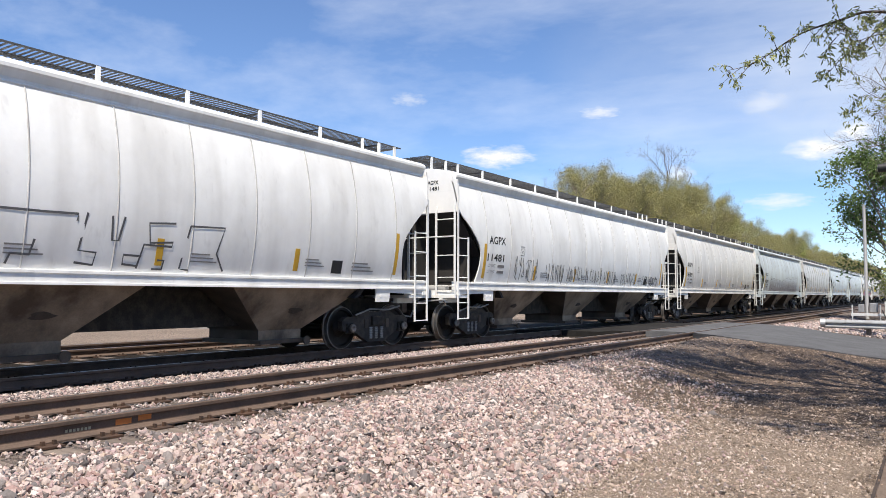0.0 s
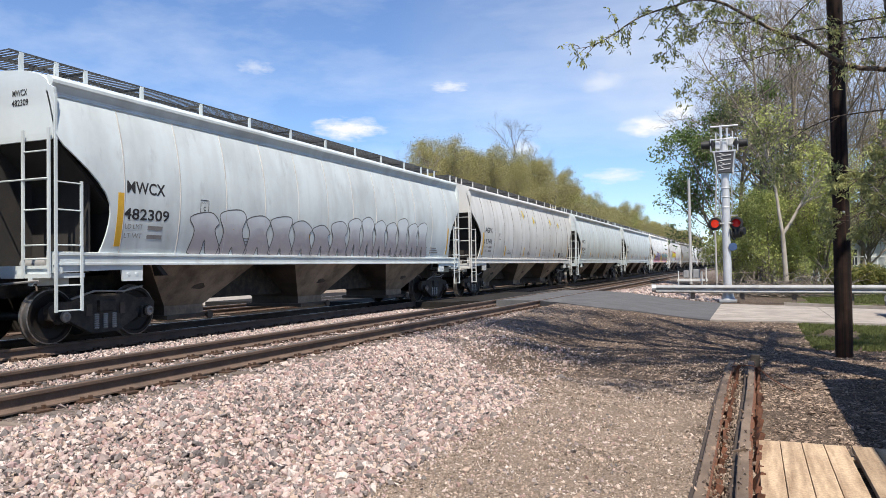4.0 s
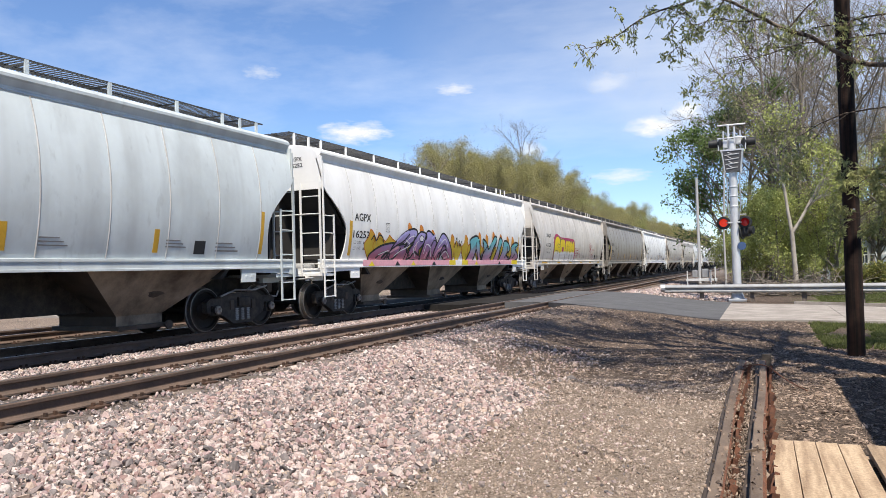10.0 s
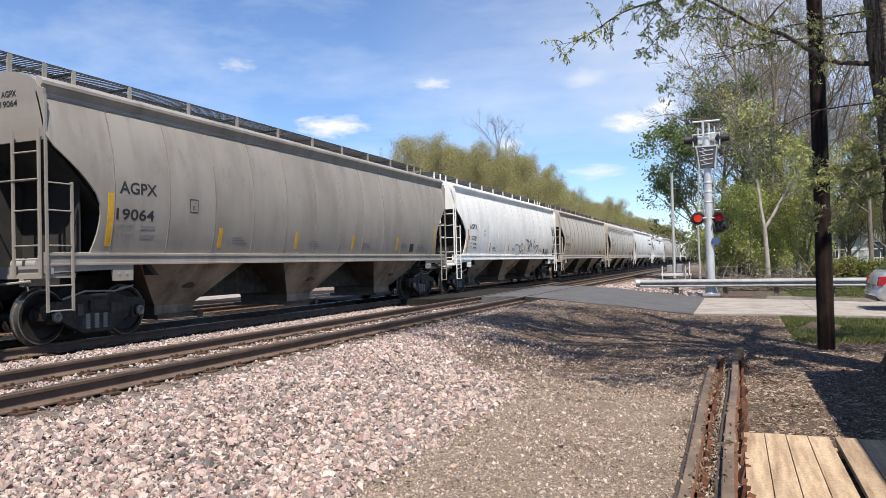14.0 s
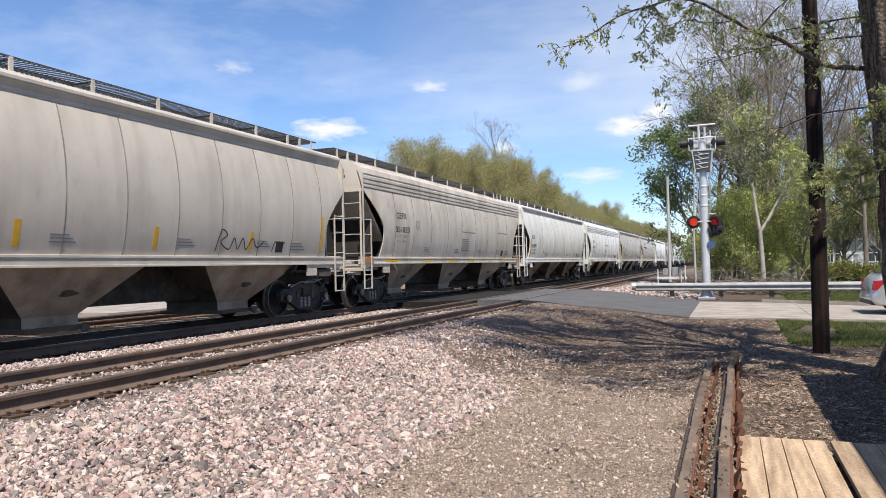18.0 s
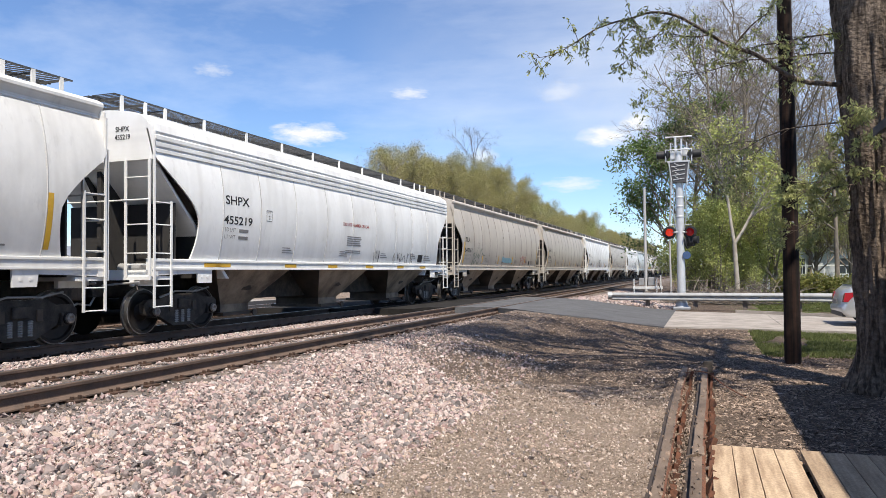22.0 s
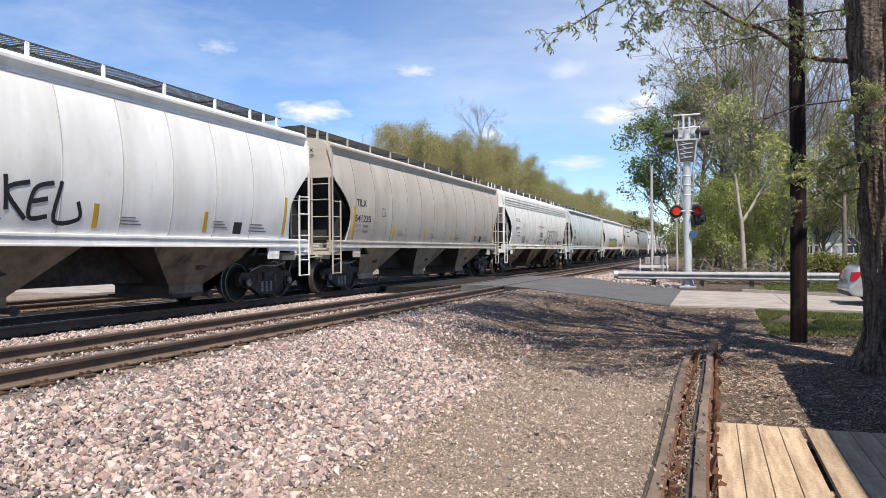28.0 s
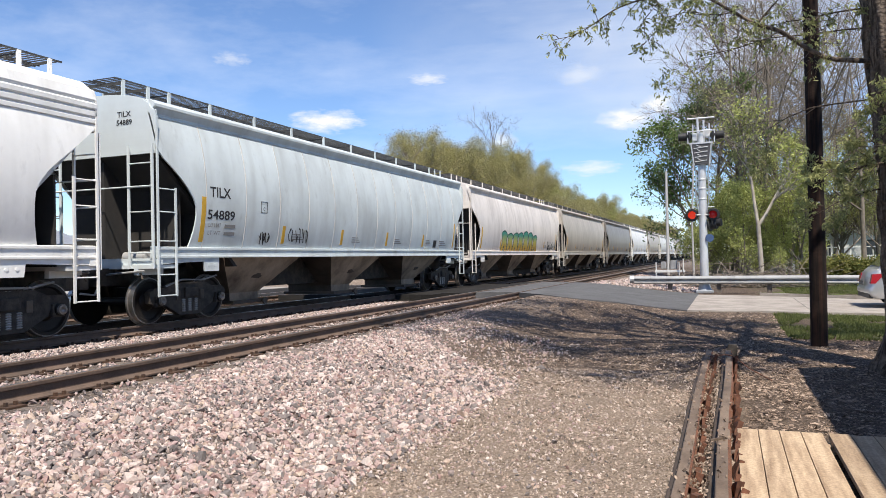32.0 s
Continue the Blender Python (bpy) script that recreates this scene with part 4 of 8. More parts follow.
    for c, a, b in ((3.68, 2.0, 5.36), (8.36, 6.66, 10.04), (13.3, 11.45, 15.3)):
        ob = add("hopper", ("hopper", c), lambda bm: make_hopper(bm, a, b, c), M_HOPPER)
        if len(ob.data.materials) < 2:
            # sheets that face along the line are darker: their shadow is in the colour
            ob.data.materials.append(M_BAYSHADE)
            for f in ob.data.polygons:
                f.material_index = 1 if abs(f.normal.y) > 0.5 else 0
        if kind == "b" or colour in (P_TAN, P_STAIN):
            ob.material_slots[0].link = "OBJECT"
            ob.material_slots[0].material = M_HOPPER2
        if near:
            add("inspection_port", ("inspection_port", c), lambda bm: make_port(bm, c), M_GRIME)
        add("outlet_gate", ("outlet_gate", c), lambda bm: make_gate(bm, c), M_GRIME)
    add("centre_sill", "centre_sill", make_centre, M_TRUCK)
    add("running_board", "running_board", lambda bm: make_board(bm, -0.1, BODY + 0.1), M_GRATE)
    for y in POSTS:
        for x in (0.585, -0.585) if near else (0.585,):
            ob = put("running_board_post", fixed_mesh("running_board_post", make_post, P_WHITE), car, pose(x, y, 0))
            ob.material_slots[0].link = "OBJECT"
            ob.material_slots[0].material = colour
        if near:
            put("running_board_bracket", fixed_mesh("running_board_bracket", make_bracket, M_GRATE), car, pose(0, y, 0))
    for y0, y1 in ((1.2, 4.7), (4.8, 8.5), (8.6, 12.3), (12.4, 16.0)):
        add("roof_hatch", ("roof_hatch", y0), lambda bm: make_hatch(bm, y0, y1), P_WHITE, True)
    bogie(car, 1.37, False)
    bogie(car, BODY - 1.37, True)

    # stencils and reflectors
    y0 = {"a": 1.43 if len(number) < 6 else 1.37, "b": 2.10, "c": 2.17}[kind]
    if kind == "b":
        zz, hh = (2.66, 2.19), 0.21
    elif kind == "c":
        zz, hh = (2.75, 2.31), 0.205
    else:
        zz, hh = (2.55, 2.09), 0.215
    if mark_text:
        writing(car, "reporting_mark", mark_text, y0, zz[0], hh, {"TILX": 0.68, "CEFX": 0.80}.get(mark_text, 0.90), M_LETTER)
        writing(car, "car_number", number, y0 - 0.06, zz[1], hh * 0.93, 0.180 * len(number), M_LETTER)
        for k in range(2):
            writing(car, "load_line", ("LT WT", "LD LMT")[k], y0, zz[1] - 0.32 + 0.16 * k, 0.085, 0.40, M_FADED)
            figures = LOADS.get(number)
            if figures:
                writing(car, "load_figure", figures[k], y0 + 0.50, zz[1] - 0.32 + 0.16 * k, 0.085, 0.058 * len(figures[k]), M_FADED)
            else:
                mark(car, "stencil_line", y0 + 0.52, zz[1] - 0.32 + 0.16 * k, 0.36, 0.07, M_FADED)
        writing(car, "end_mark", mark_text, 0.55, 4.03, 0.105, 0.34, M_LETTER, True)
        writing(car, "end_number", number, 0.53, 3.87, 0.105, 0.38, M_LETTER, True)
        for a, b, w, h in ((3.22, 2.31, 0.24, 0.012), (3.22, 2.56, 0.24, 0.012), (3.22, 2.31, 0.012, 0.26), (3.45, 2.31, 0.012, 0.26)):
            mark(car, "plate_border", a + {"a": 0.0, "b": 0.16, "c": 0.56}[kind], b + {"a": 0.0, "b": 0.13, "c": 0.16}[kind], w, h, M_LETTER)
        dy, dz = {"a": 0.0, "b": 0.16, "c": 0.56}[kind], {"a": 0.0, "b": 0.13, "c": 0.16}[kind]
        writing(car, "plate_word", "PLATE", 3.255 + dy, 2.50 + dz, 0.035, 0.16, M_FADED)
        writing(car, "plate_letter", "C", 3.305 + dy, 2.36 + dz, 0.085, 0.065, M_LETTER)
    if kind == "a":
        mark(car, "reflector", 1.18, 1.62, 0.13, 0.92, yellow)
        mark(car, "reflector", 15.92, 1.62, 0.13, 0.92, yellow)
        for y in (4.15, 7.05, 9.95, 12.9):
            mark(car, "reflector", y, 1.62, 0.12, 0.42, yellow)
    else:
        for y in (1.57, 1.94, 4.78, 7.06, 9.52, 12.05, 14.2) if kind == "c" else (1.53, 1.95, 4.58, 7.22, 9.91, 12.6, 15.1):
            put("reflector", fixed_mesh("sill_reflector", lambda bm: box(bm, 1.45, 0, 1.355, 1.462, 0.55, 1.44), yellow), car, pose(0, y, 0))
    for a, b in ((4.6, 1.72), (7.7, 1.70), (10.6, 1.70), (13.2, 1.72)):
        for k in range(3):
            mark(car, "stencil_line", a, b + 0.06 * k, 0.52 - 0.08 * k, 0.022, M_FADED)
    mark(car, "data_panel", 13.95, 1.60, 0.30, 0.26, M_LETTER)
    for k in range(3):
        mark(car, "stencil_line", 14.55, 1.66 + 0.075 * k, 0.7 - 0.1 * k, 0.03, M_FADED)
    return car


def describe(c, extra=""):
    return f"{c} covered hopper freight car{extra}"


ROW = [
    (-3.0, "a", P_WHITE, "AGPX", "11356", "dull white", " and black outline graffiti"),
    (15.57, "a", P_WHITE, "AGPX", "11481", "white", " and black scrawled graffiti"),
    (34.1, "a", P_WHITE2, "AGPX", "16389", "off-white", ""),
    (52.75, "a", P_BLUE, "MWCX", "482309", "pale blue-grey", " and silver graffiti"),
    (71.3, "a", P_GREY, "AGPX", "11741", "scuffed grey-white", " with yellow paint spots"),
    (89.95, "a", P_BLUE, "MWCX", "482341", "pale blue-grey", ""),
    (108.42, "a", P_BLUE, "MWCX", "482274", "pale blue-grey", ""),
    (126.95, "a", P_WHITE, "AGPX", "16252", "white", " and large coloured graffiti"),
    (145.55, "b", P_WARM, "SHQX", "41129", "warm grey", " and yellow bubble graffiti"),
    (164.15, "a", P_TAN2, "AGPX", "19064", "dusty tan-grey", ""),
    (182.5, "a", P_WHITE, "AGPX", "11708", "white", " and black graffiti tags"),
    (201.1, "a", P_TAN, "TILX", "541188", "dusty tan-grey", ""),
    (219.55, "c", P_STAIN, "CEFX", "351833", "stained warm grey", " and ribbed eaves"),
    (237.75, "a", P_WHITE2, "TILX", "540894", "dirty white", ""),
    (256.2, "c", P_WHITE, "SHPX", "455219", "white", " and ribbed eaves"),
    (274.37, "a", P_TAN, "TILX", "540561", "dusty tan-grey", " and faint graffiti"),
    (292.8, "a", P_TAN, "AGPX", "19048", "dusty tan-grey", ""),
    (311.3, "a", P_WHITE, "AGPX", "11627", "white", " and black graffiti lettering"),
    (329.82, "a", P_TAN, "TILX", "541235", "dusty tan-grey", ""),
    (348.25, "c", P_WHITE, "SHQX", "40975", "white", " and black bubble graffiti"),
    (366.9, "a", P_BLUE, "TILX", "54889", "pale blue-grey", ""),
    (385.2, "a", P_PINK, "AGPX", "", "pinkish white", " and green and orange graffiti"),
    (403.6, "a", P_TAN, "", "", "dusty tan-grey", ""),
    (422.1, "a", P_DARK, "", "", "dark grey", ""),
    (440.6, "a", P_WHITE, "", "", "white", ""),
    (459.1, "a", P_TAN, "", "", "dusty tan-grey", ""),
    (477.6, "a", P_WHITE2, "", "", "dirty white", ""),
    (496.1, "a", P_WHITE, "", "", "white", ""),
    (514.6, "a", P_TAN, "", "", "dusty tan-grey", ""),
    (533.1, "a", P_BLUE, "", "", "pale blue-grey", ""),
    (551.6, "a", P_TAN, "", "", "dusty tan-grey", ""),
    (570.1, "a", P_WHITE, "", "", "white", ""),
]
for s, kind, colour, rm, num, what, extra in ROW:
    hopper_car(s, kind, colour, rm if num else "", num, describe(what, extra), near=bool(num))


# ---- graffiti and special markings, car by car ----
def sprayed(name, stops, rough=0.6):
    """Spray paint that fades from one colour to the next with height on the car (z from 1.3 to 2.9)."""
    m = bpy.data.materials.new(name)
    m.use_nodes = True
    n, l = m.node_tree.nodes, m.node_tree.links
    p = n["Principled BSDF"]
    p.inputs["Roughness"].default_value = rough
    co = n.new("ShaderNodeTexCoord")
    no = n.new("ShaderNodeTexNoise")
    no.inputs["Scale"].default_value, no.inputs["Detail"].default_value = 3.0, 4.0
    l.new(co.outputs["Object"], no.inputs["Vector"])
    s = n.new("ShaderNodeSeparateXYZ")
    l.new(co.outputs["Object"], s.inputs[0])
    a = n.new("ShaderNodeMath")
    a.operation = "MULTIPLY_ADD"
    a.inputs[1].default_value = 0.35
    l.new(no.outputs["Fac"], a.inputs[0]), l.new(s.outputs[2], a.inputs[2])
    mr = n.new("ShaderNodeMapRange")
    mr.inputs["From Min"].default_value, mr.inputs["From Max"].default_value = 1.45, 3.05
    l.new(a.outputs[0], mr.inputs["Value"])
    r = n.new("ShaderNodeValToRGB")
    e = r.color_ramp.elements
    while len(e) < len(stops):
        e.new(0.5)
    for i, (k, c) in enumerate(stops):
        e[i].position, e[i].color = k, (*c, 1)
    l.new(mr.outputs[0], r.inputs["Fac"])
    l.new(r.outputs["Color"], p.inputs["Base Color"])
    return m


S_PURPLE = sprayed("purple_to_pink_spray", [(0.0, (0.62, 0.22, 0.25)), (0.22, (0.40, 0.13, 0.19)), (0.45, (0.27, 0.17, 0.34)), (0.65, (0.38, 0.34, 0.62))])
S_TEAL = sprayed("teal_to_pink_spray", [(0.0, (0.55, 0.25, 0.33)), (0.25, (0.45, 0.24, 0.34)), (0.42, (0.24, 0.36, 0.42)), (0.55, (0.16, 0.46, 0.50))])
S_FLAME = sprayed("yellow_to_orange_spray", [(0.0, (0.62, 0.45, 0.02)), (0.45, (0.55, 0.38, 0.03)), (0.75, (0.62, 0.22, 0.02))])
S_SOUK = sprayed("yellow_over_white_spray", [(0.40, (0.72, 0.72, 0.72)), (0.47, (0.78, 0.62, 0.02)), (0.9, (0.80, 0.60, 0.01))])
S_SILVER = sprayed("faded_silver_spray", [(0.0, (0.42, 0.36, 0.36)), (0.4, (0.34, 0.33, 0.35)), (0.7, (0.55, 0.60, 0.63))])
S_GREEN = sprayed("orange_to_green_spray", [(0.0, (0.55, 0.20, 0.03)), (0.25, (0.58, 0.36, 0.06)), (0.45, (0.45, 0.42, 0.10)), (0.65, (0.04, 0.26, 0.20))])
S_BLACK = flat("black_spray", (0.018, 0.018, 0.02), 0.6)
S_GREYK = flat("thin_black_spray", (0.10, 0.10, 0.105), 0.7)
S_WHITE = flat("white_spray", (0.78, 0.76, 0.76), 0.6)
S_PINK = flat("pink_spray", (0.72, 0.36, 0.42), 0.6)
S_MAG = flat("magenta_spray", (0.42, 0.05, 0.15), 0.6)
S_OLIVE = flat("olive_spray", (0.22, 0.24, 0.03), 0.6)
S_YEL = flat("yellow_spray", (0.72, 0.55, 0.03), 0.6)
S_RED = flat("red_spray", (0.40, 0.06, 0.06), 0.6)
S_BLUE = flat("sky_blue_spray", (0.22, 0.42, 0.52), 0.6)


def patch(car, name, shapes, material, lift=0.005, outline=None, width=0.03):
    """Filled shapes of paint, each outlined, laid one over the next."""
    bm = bmesh.new()
    for k, s in enumerate(shapes):
        blob(bm, s, lift + 0.0012 * k)
    part(name, bm, material, car)
    if outline:
        bm = bmesh.new()
        for k, s in enumerate(shapes):
            stroke(bm, smooth_line(list(s) + [s[0]], 5), width, lift + 0.0012 * k + 0.0009)
        part(name, bm, outline, car)


def lines(car, name, rows, material, width=0.035, lift=0.007, k=5):
    bm = bmesh.new()
    for i, r in enumerate(rows):
        stroke(bm, smooth_line(r, k) if k > 1 else [Vector(p) for p in r], width, lift + 0.0004 * i)
    part(name, bm, material, car)


def wild_letters(y0, y1, z0, z1, n, seed, skew=0.25):
    """Letter-like blocks with spurs and slants, side by side and overlapping."""
    r = random.Random(seed)
    w = (y1 - y0) / n
    out = []
    for i in range(n):
        a = y0 + w * i
        h = z1 - z0
        top = z1 - h * r.uniform(0.0, 0.18)
        out.append([(a - 0.05 * w, z0 + h * r.uniform(0, 0.1)), (a + w * 0.10, z0 + h * 0.5), (a + w * (0.05 - skew * 0.4), top - h * 0.12), (a + w * (0.55 + r.uniform(-0.1, 0.1)), top), (a + w * 0.92, top - h * r.uniform(0.05, 0.2)), (a + w * 0.80, z0 + h * 0.52), (a + w * 1.08, z0 + h * r.uniform(0.0, 0.1)), (a + w * 0.60, z0 + h * 0.04), (a + w * 0.48, z0 + h * r.uniform(0.18, 0.34)), (a + w * 0.35, z0)])
    return out


def car_at(i):
    return CARS[i][0]


# white car with square black outlines
lines(car_at(0), "outline_graffiti", [[(7.0, 2.28), (7.65, 2.29), (8.17, 2.29), (8.65, 2.3), (8.64, 2.2)], [(8.79, 2.33), (8.7, 1.79), (8.97, 1.77), (8.94, 1.59), (8.66, 1.62)], [(9.17, 2.32), (9.19, 1.96), (9.29, 1.96), (9.37, 2.32)], [(10.25, 2.29), (9.78, 2.26), (9.82, 1.96), (10.23, 1.99), (10.21, 1.92), (9.72, 1.93), (9.64, 1.56)], [(10.53, 2.27), (11.22, 2.29), (11.09, 1.85), (11.27, 1.56)], [(10.53, 2.27), (10.4, 1.58), (10.58, 1.56)], [(7.74, 1.57), (7.79, 1.71), (8.03, 1.7), (8.08, 1.91)], [(9.7, 1.75), (9.4, 1.76), (9.4, 1.62), (9.64, 1.60)], [(9.98, 1.70), (10.10, 1.70), (10.08, 1.56), (9.9, 1.56)]], S_GREYK, 0.034, 0.007, 1)
# scrawls along the next car
S_SCRAWL = flat("thin_grey_spray", (0.13, 0.13, 0.13), 0.8)
for i, (y, w, h) in enumerate(((2.9, 1.5, 0.75), (4.9, 1.3, 0.6), (6.4, 1.3, 0.6), (7.9, 1.5, 0.6), (9.6, 1.2, 0.5), (11.3, 1.6, 0.5), (13.6, 1.9, 0.42))):
    tag_scrawl(car_at(1), "scrawl", y, 1.56, w, h, S_SCRAWL, 50 + i, 7 + i % 3, 0.024)
lines(car_at(1), "scrawl", [[(13.9, 1.6), (14.1, 1.95), (14.35, 1.75), (14.1, 1.62)], [(14.6, 1.6), (14.7, 1.9), (15.0, 1.85), (14.95, 1.6), (14.7, 1.65)], [(15.2, 1.58), (15.3, 1.9), (15.6, 1.8), (15.5, 1.58)]], S_GREYK, 0.04)
# faded silver piece
sil = wild_letters(3.0, 9.0, 1.46, 2.45, 7, 5) + wild_letters(9.0, 14.2, 1.48, 2.72, 7, 6)
patch(car_at(3), "silver_graffiti", sil, S_SILVER, 0.005, S_GREYK, 0.022)
# yellow paint spots
for y, z in ((7.06, 3.62), (8.79, 3.42), (12.07, 3.5), (13.78, 3.4)):
    lines(car_at(4), "paint_spot", [[(y, z + 0.16), (y + 0.05, z), (y + 0.02, z - 0.22)], [(y + 0.10, z + 0.05), (y + 0.16, z - 0.12)]], S_YEL, 0.10)
    lines(car_at(4), "paint_spot", [[(y + 0.3, z + 0.05), (y + 0.36, z - 0.15)], [(y - 0.22, z), (y - 0.2, z - 0.1)]], S_GREYK, 0.05)
# small black mark on the pale blue car
lines(car_at(6), "tag", [[(6.95, 1.6), (7.1, 1.95), (7.2, 2.1), (7.3, 1.9), (7.15, 1.7), (7.0, 1.62)], [(7.4, 1.66), (7.55, 1.62)]], S_BLACK, 0.05)
# the large coloured piece
c = car_at(7)
flames = [[(y, 1.50), (y - 0.35, 1.9), (y - 0.12, 2.15), (y - 0.05, z), (y + 0.18, z - 0.12), (y + 0.22, 2.1), (y + 0.45, 1.95), (y + 0.25, 1.5)] for y, z in ((2.35, 2.35), (2.85, 2.28), (3.5, 2.22), (4.75, 2.62), (5.6, 2.60), (6.5, 2.48), (8.2, 2.40), (8.7, 2.15), (9.5, 2.42), (10.1, 2.15), (10.9, 2.55), (11.7, 2.50), (12.5, 2.62), (13.4, 2.55), (14.3, 2.50), (15.0, 2.50), (15.55, 2.30))]
patch(c, "flame_graffiti", flames, S_FLAME, 0.005, flat("orange_outline", (0.50, 0.16, 0.02)), 0.03)
left = [[(2.3, 1.48), (2.35, 1.66), (2.94, 1.9), (3.73, 2.0), (4.22, 1.9), (3.92, 1.6), (3.53, 1.5)], [(3.53, 1.48), (3.63, 1.85), (4.22, 2.25), (4.91, 2.46), (5.3, 2.40), (5.2, 2.15), (4.61, 1.85), (4.91, 1.6), (4.51, 1.47)], [(4.71, 1.47), (4.86, 1.85), (5.2, 2.2), (5.6, 2.40), (6.04, 2.30), (5.79, 2.0), (5.5, 1.8), (5.69, 1.48), (5.2, 1.5)], [(5.6, 1.48), (5.79, 1.9), (6.04, 2.42), (6.48, 2.36), (6.83, 2.1), (6.68, 1.75), (6.87, 1.48), (6.28, 1.5)], [(6.58, 1.48), (6.78, 1.9), (7.22, 2.36), (7.56, 2.36), (8.01, 2.05), (8.35, 1.6), (8.3, 1.48), (7.66, 1.52), (7.17, 1.75), (6.97, 1.48)]]
patch(c, "purple_graffiti", left, S_PURPLE, 0.024, S_BLACK, 0.06)
lines(c, "highlight", [[(3.82, 1.62), (4.22, 1.78), (4.81, 1.95), (4.51, 2.1)], [(4.42, 2.0), (4.81, 2.2), (5.1, 2.25)], [(5.89, 1.7), (6.04, 2.0), (6.38, 1.9), (6.48, 1.6)], [(6.97, 1.9), (7.27, 2.1), (7.56, 2.2), (7.86, 1.9)], [(7.27, 1.6), (7.66, 1.8), (8.05, 1.6)], [(2.84, 1.65), (3.43, 1.78)], [(5.3, 1.6), (5.1, 1.85), (5.4, 2.1)]], S_WHITE, 0.03, 0.036)
patch(c, "eye", [[(5.45, 2.18), (5.6, 2.28), (5.79, 2.20), (5.69, 2.10), (5.55, 2.10)]], S_WHITE, 0.036, S_BLACK, 0.025)
lines(c, "shadow_cut", [[(4.02, 1.95), (4.61, 2.0), (4.42, 1.88)], [(4.91, 1.55), (5.2, 1.75), (5.5, 1.65)], [(6.19, 1.55), (6.33, 1.8)], [(7.17, 1.55), (7.37, 1.95), (7.61, 1.98), (7.76, 1.75)], [(3.04, 1.55), (3.33, 1.7), (3.43, 1.55)]], S_BLACK, 0.07, 0.034)
right = [[(9.7, 1.47), (10.04, 1.9), (9.92, 2.25), (10.6, 2.42), (10.94, 2.2), (11.16, 1.7), (11.5, 1.47), (11.05, 1.48), (10.66, 1.9), (10.43, 1.48)], [(11.28, 1.5), (11.5, 1.9), (11.28, 2.3), (11.72, 2.2), (12.06, 1.95), (12.62, 2.45), (12.96, 2.35), (12.51, 1.9), (12.4, 1.48), (11.95, 1.47)], [(12.74, 1.47), (13.07, 2.0), (13.3, 2.42), (13.64, 2.30), (13.41, 1.9), (13.3, 1.48)], [(13.41, 1.47), (13.75, 1.9), (13.86, 2.3), (14.42, 2.25), (14.71, 1.95), (14.31, 1.75), (14.76, 1.55), (14.09, 1.47)], [(14.76, 1.47), (14.99, 1.75), (14.88, 2.1), (15.44, 2.28), (15.89, 2.2), (15.44, 2.05), (15.83, 1.8), (16.0, 1.6), (15.44, 1.47)]]
patch(c, "teal_graffiti", right, S_TEAL, 0.024, S_BLACK, 0.075)
lines(c, "letter_cut", [[(3.2, 1.5), (3.7, 1.85), (4.3, 2.05), (4.75, 2.3)], [(4.5, 1.5), (4.7, 1.8), (5.05, 2.0), (5.1, 2.3)], [(5.6, 1.5), (5.75, 1.95), (6.0, 2.3)], [(6.3, 1.5), (6.35, 1.85), (6.6, 2.15), (6.95, 2.05)], [(7.2, 1.5), (7.35, 1.75), (7.7, 1.85), (8.05, 1.55)], [(2.7, 1.55), (3.1, 1.72), (3.5, 1.7)]], S_BLACK, 0.045, 0.035)
lines(c, "letter_cut", [[(10.4, 1.5), (10.6, 1.85), (10.55, 2.2)], [(11.4, 1.5), (11.5, 1.8), (11.9, 2.1)], [(12.2, 1.55), (12.6, 1.85), (12.9, 2.3)], [(13.3, 1.5), (13.5, 1.9)], [(14.1, 1.6), (14.4, 1.85), (14.35, 2.1)], [(15.2, 1.6), (15.5, 1.8), (15.4, 2.05)]], S_BLACK, 0.05, 0.035)
lines(c, "rose_fill", [[(3.0, 1.6), (3.6, 1.75), (4.1, 1.9)], [(4.9, 1.6), (5.2, 1.78), (5.3, 2.05)], [(6.0, 1.55), (6.15, 1.75)], [(6.8, 1.6), (7.0, 1.8), (7.4, 1.95)], [(7.6, 1.55), (7.9, 1.62)]], S_PINK, 0.07, 0.031)
lines(c, "lilac_fill", [[(3.9, 2.05), (4.3, 2.25), (4.7, 2.38)], [(5.5, 2.2), (5.8, 2.32)], [(6.4, 2.2), (6.7, 2.32)], [(7.1, 2.2), (7.4, 2.1)]], flat("lilac_spray", (0.46, 0.42, 0.72), 0.6), 0.08, 0.031)
lines(c, "teal_fill", [[(10.2, 1.95), (10.5, 2.15), (10.9, 2.3)], [(12.0, 2.0), (12.6, 2.3)], [(13.2, 2.05), (13.5, 2.3)], [(14.0, 2.1), (14.4, 2.2)], [(15.0, 2.1), (15.6, 2.18)]], flat("bright_teal_spray", (0.16, 0.55, 0.55), 0.6), 0.07, 0.031)
lines(c, "tag", [[(8.45, 1.95), (8.6, 2.3), (8.7, 2.0), (8.85, 2.2), (8.95, 2.0), (9.1, 2.2)], [(2.35, 2.05), (2.5, 2.18), (2.65, 2.05), (2.8, 2.2), (3.0, 2.15), (3.1, 2.0)]], S_BLACK, 0.045, 0.024)
for y, w, m in ((2.0, 6.1, S_PINK), (8.12, 0.55, S_YEL), (8.7, 0.6, S_WHITE), (9.32, 0.55, S_YEL), (9.9, 5.2, S_PINK), (15.12, 0.8, S_YEL)):
    bm = bmesh.new()
    box(bm, 1.457, y, 1.335, 1.4765, y + w, 1.503)
    part("painted_sill", bm, m, c)
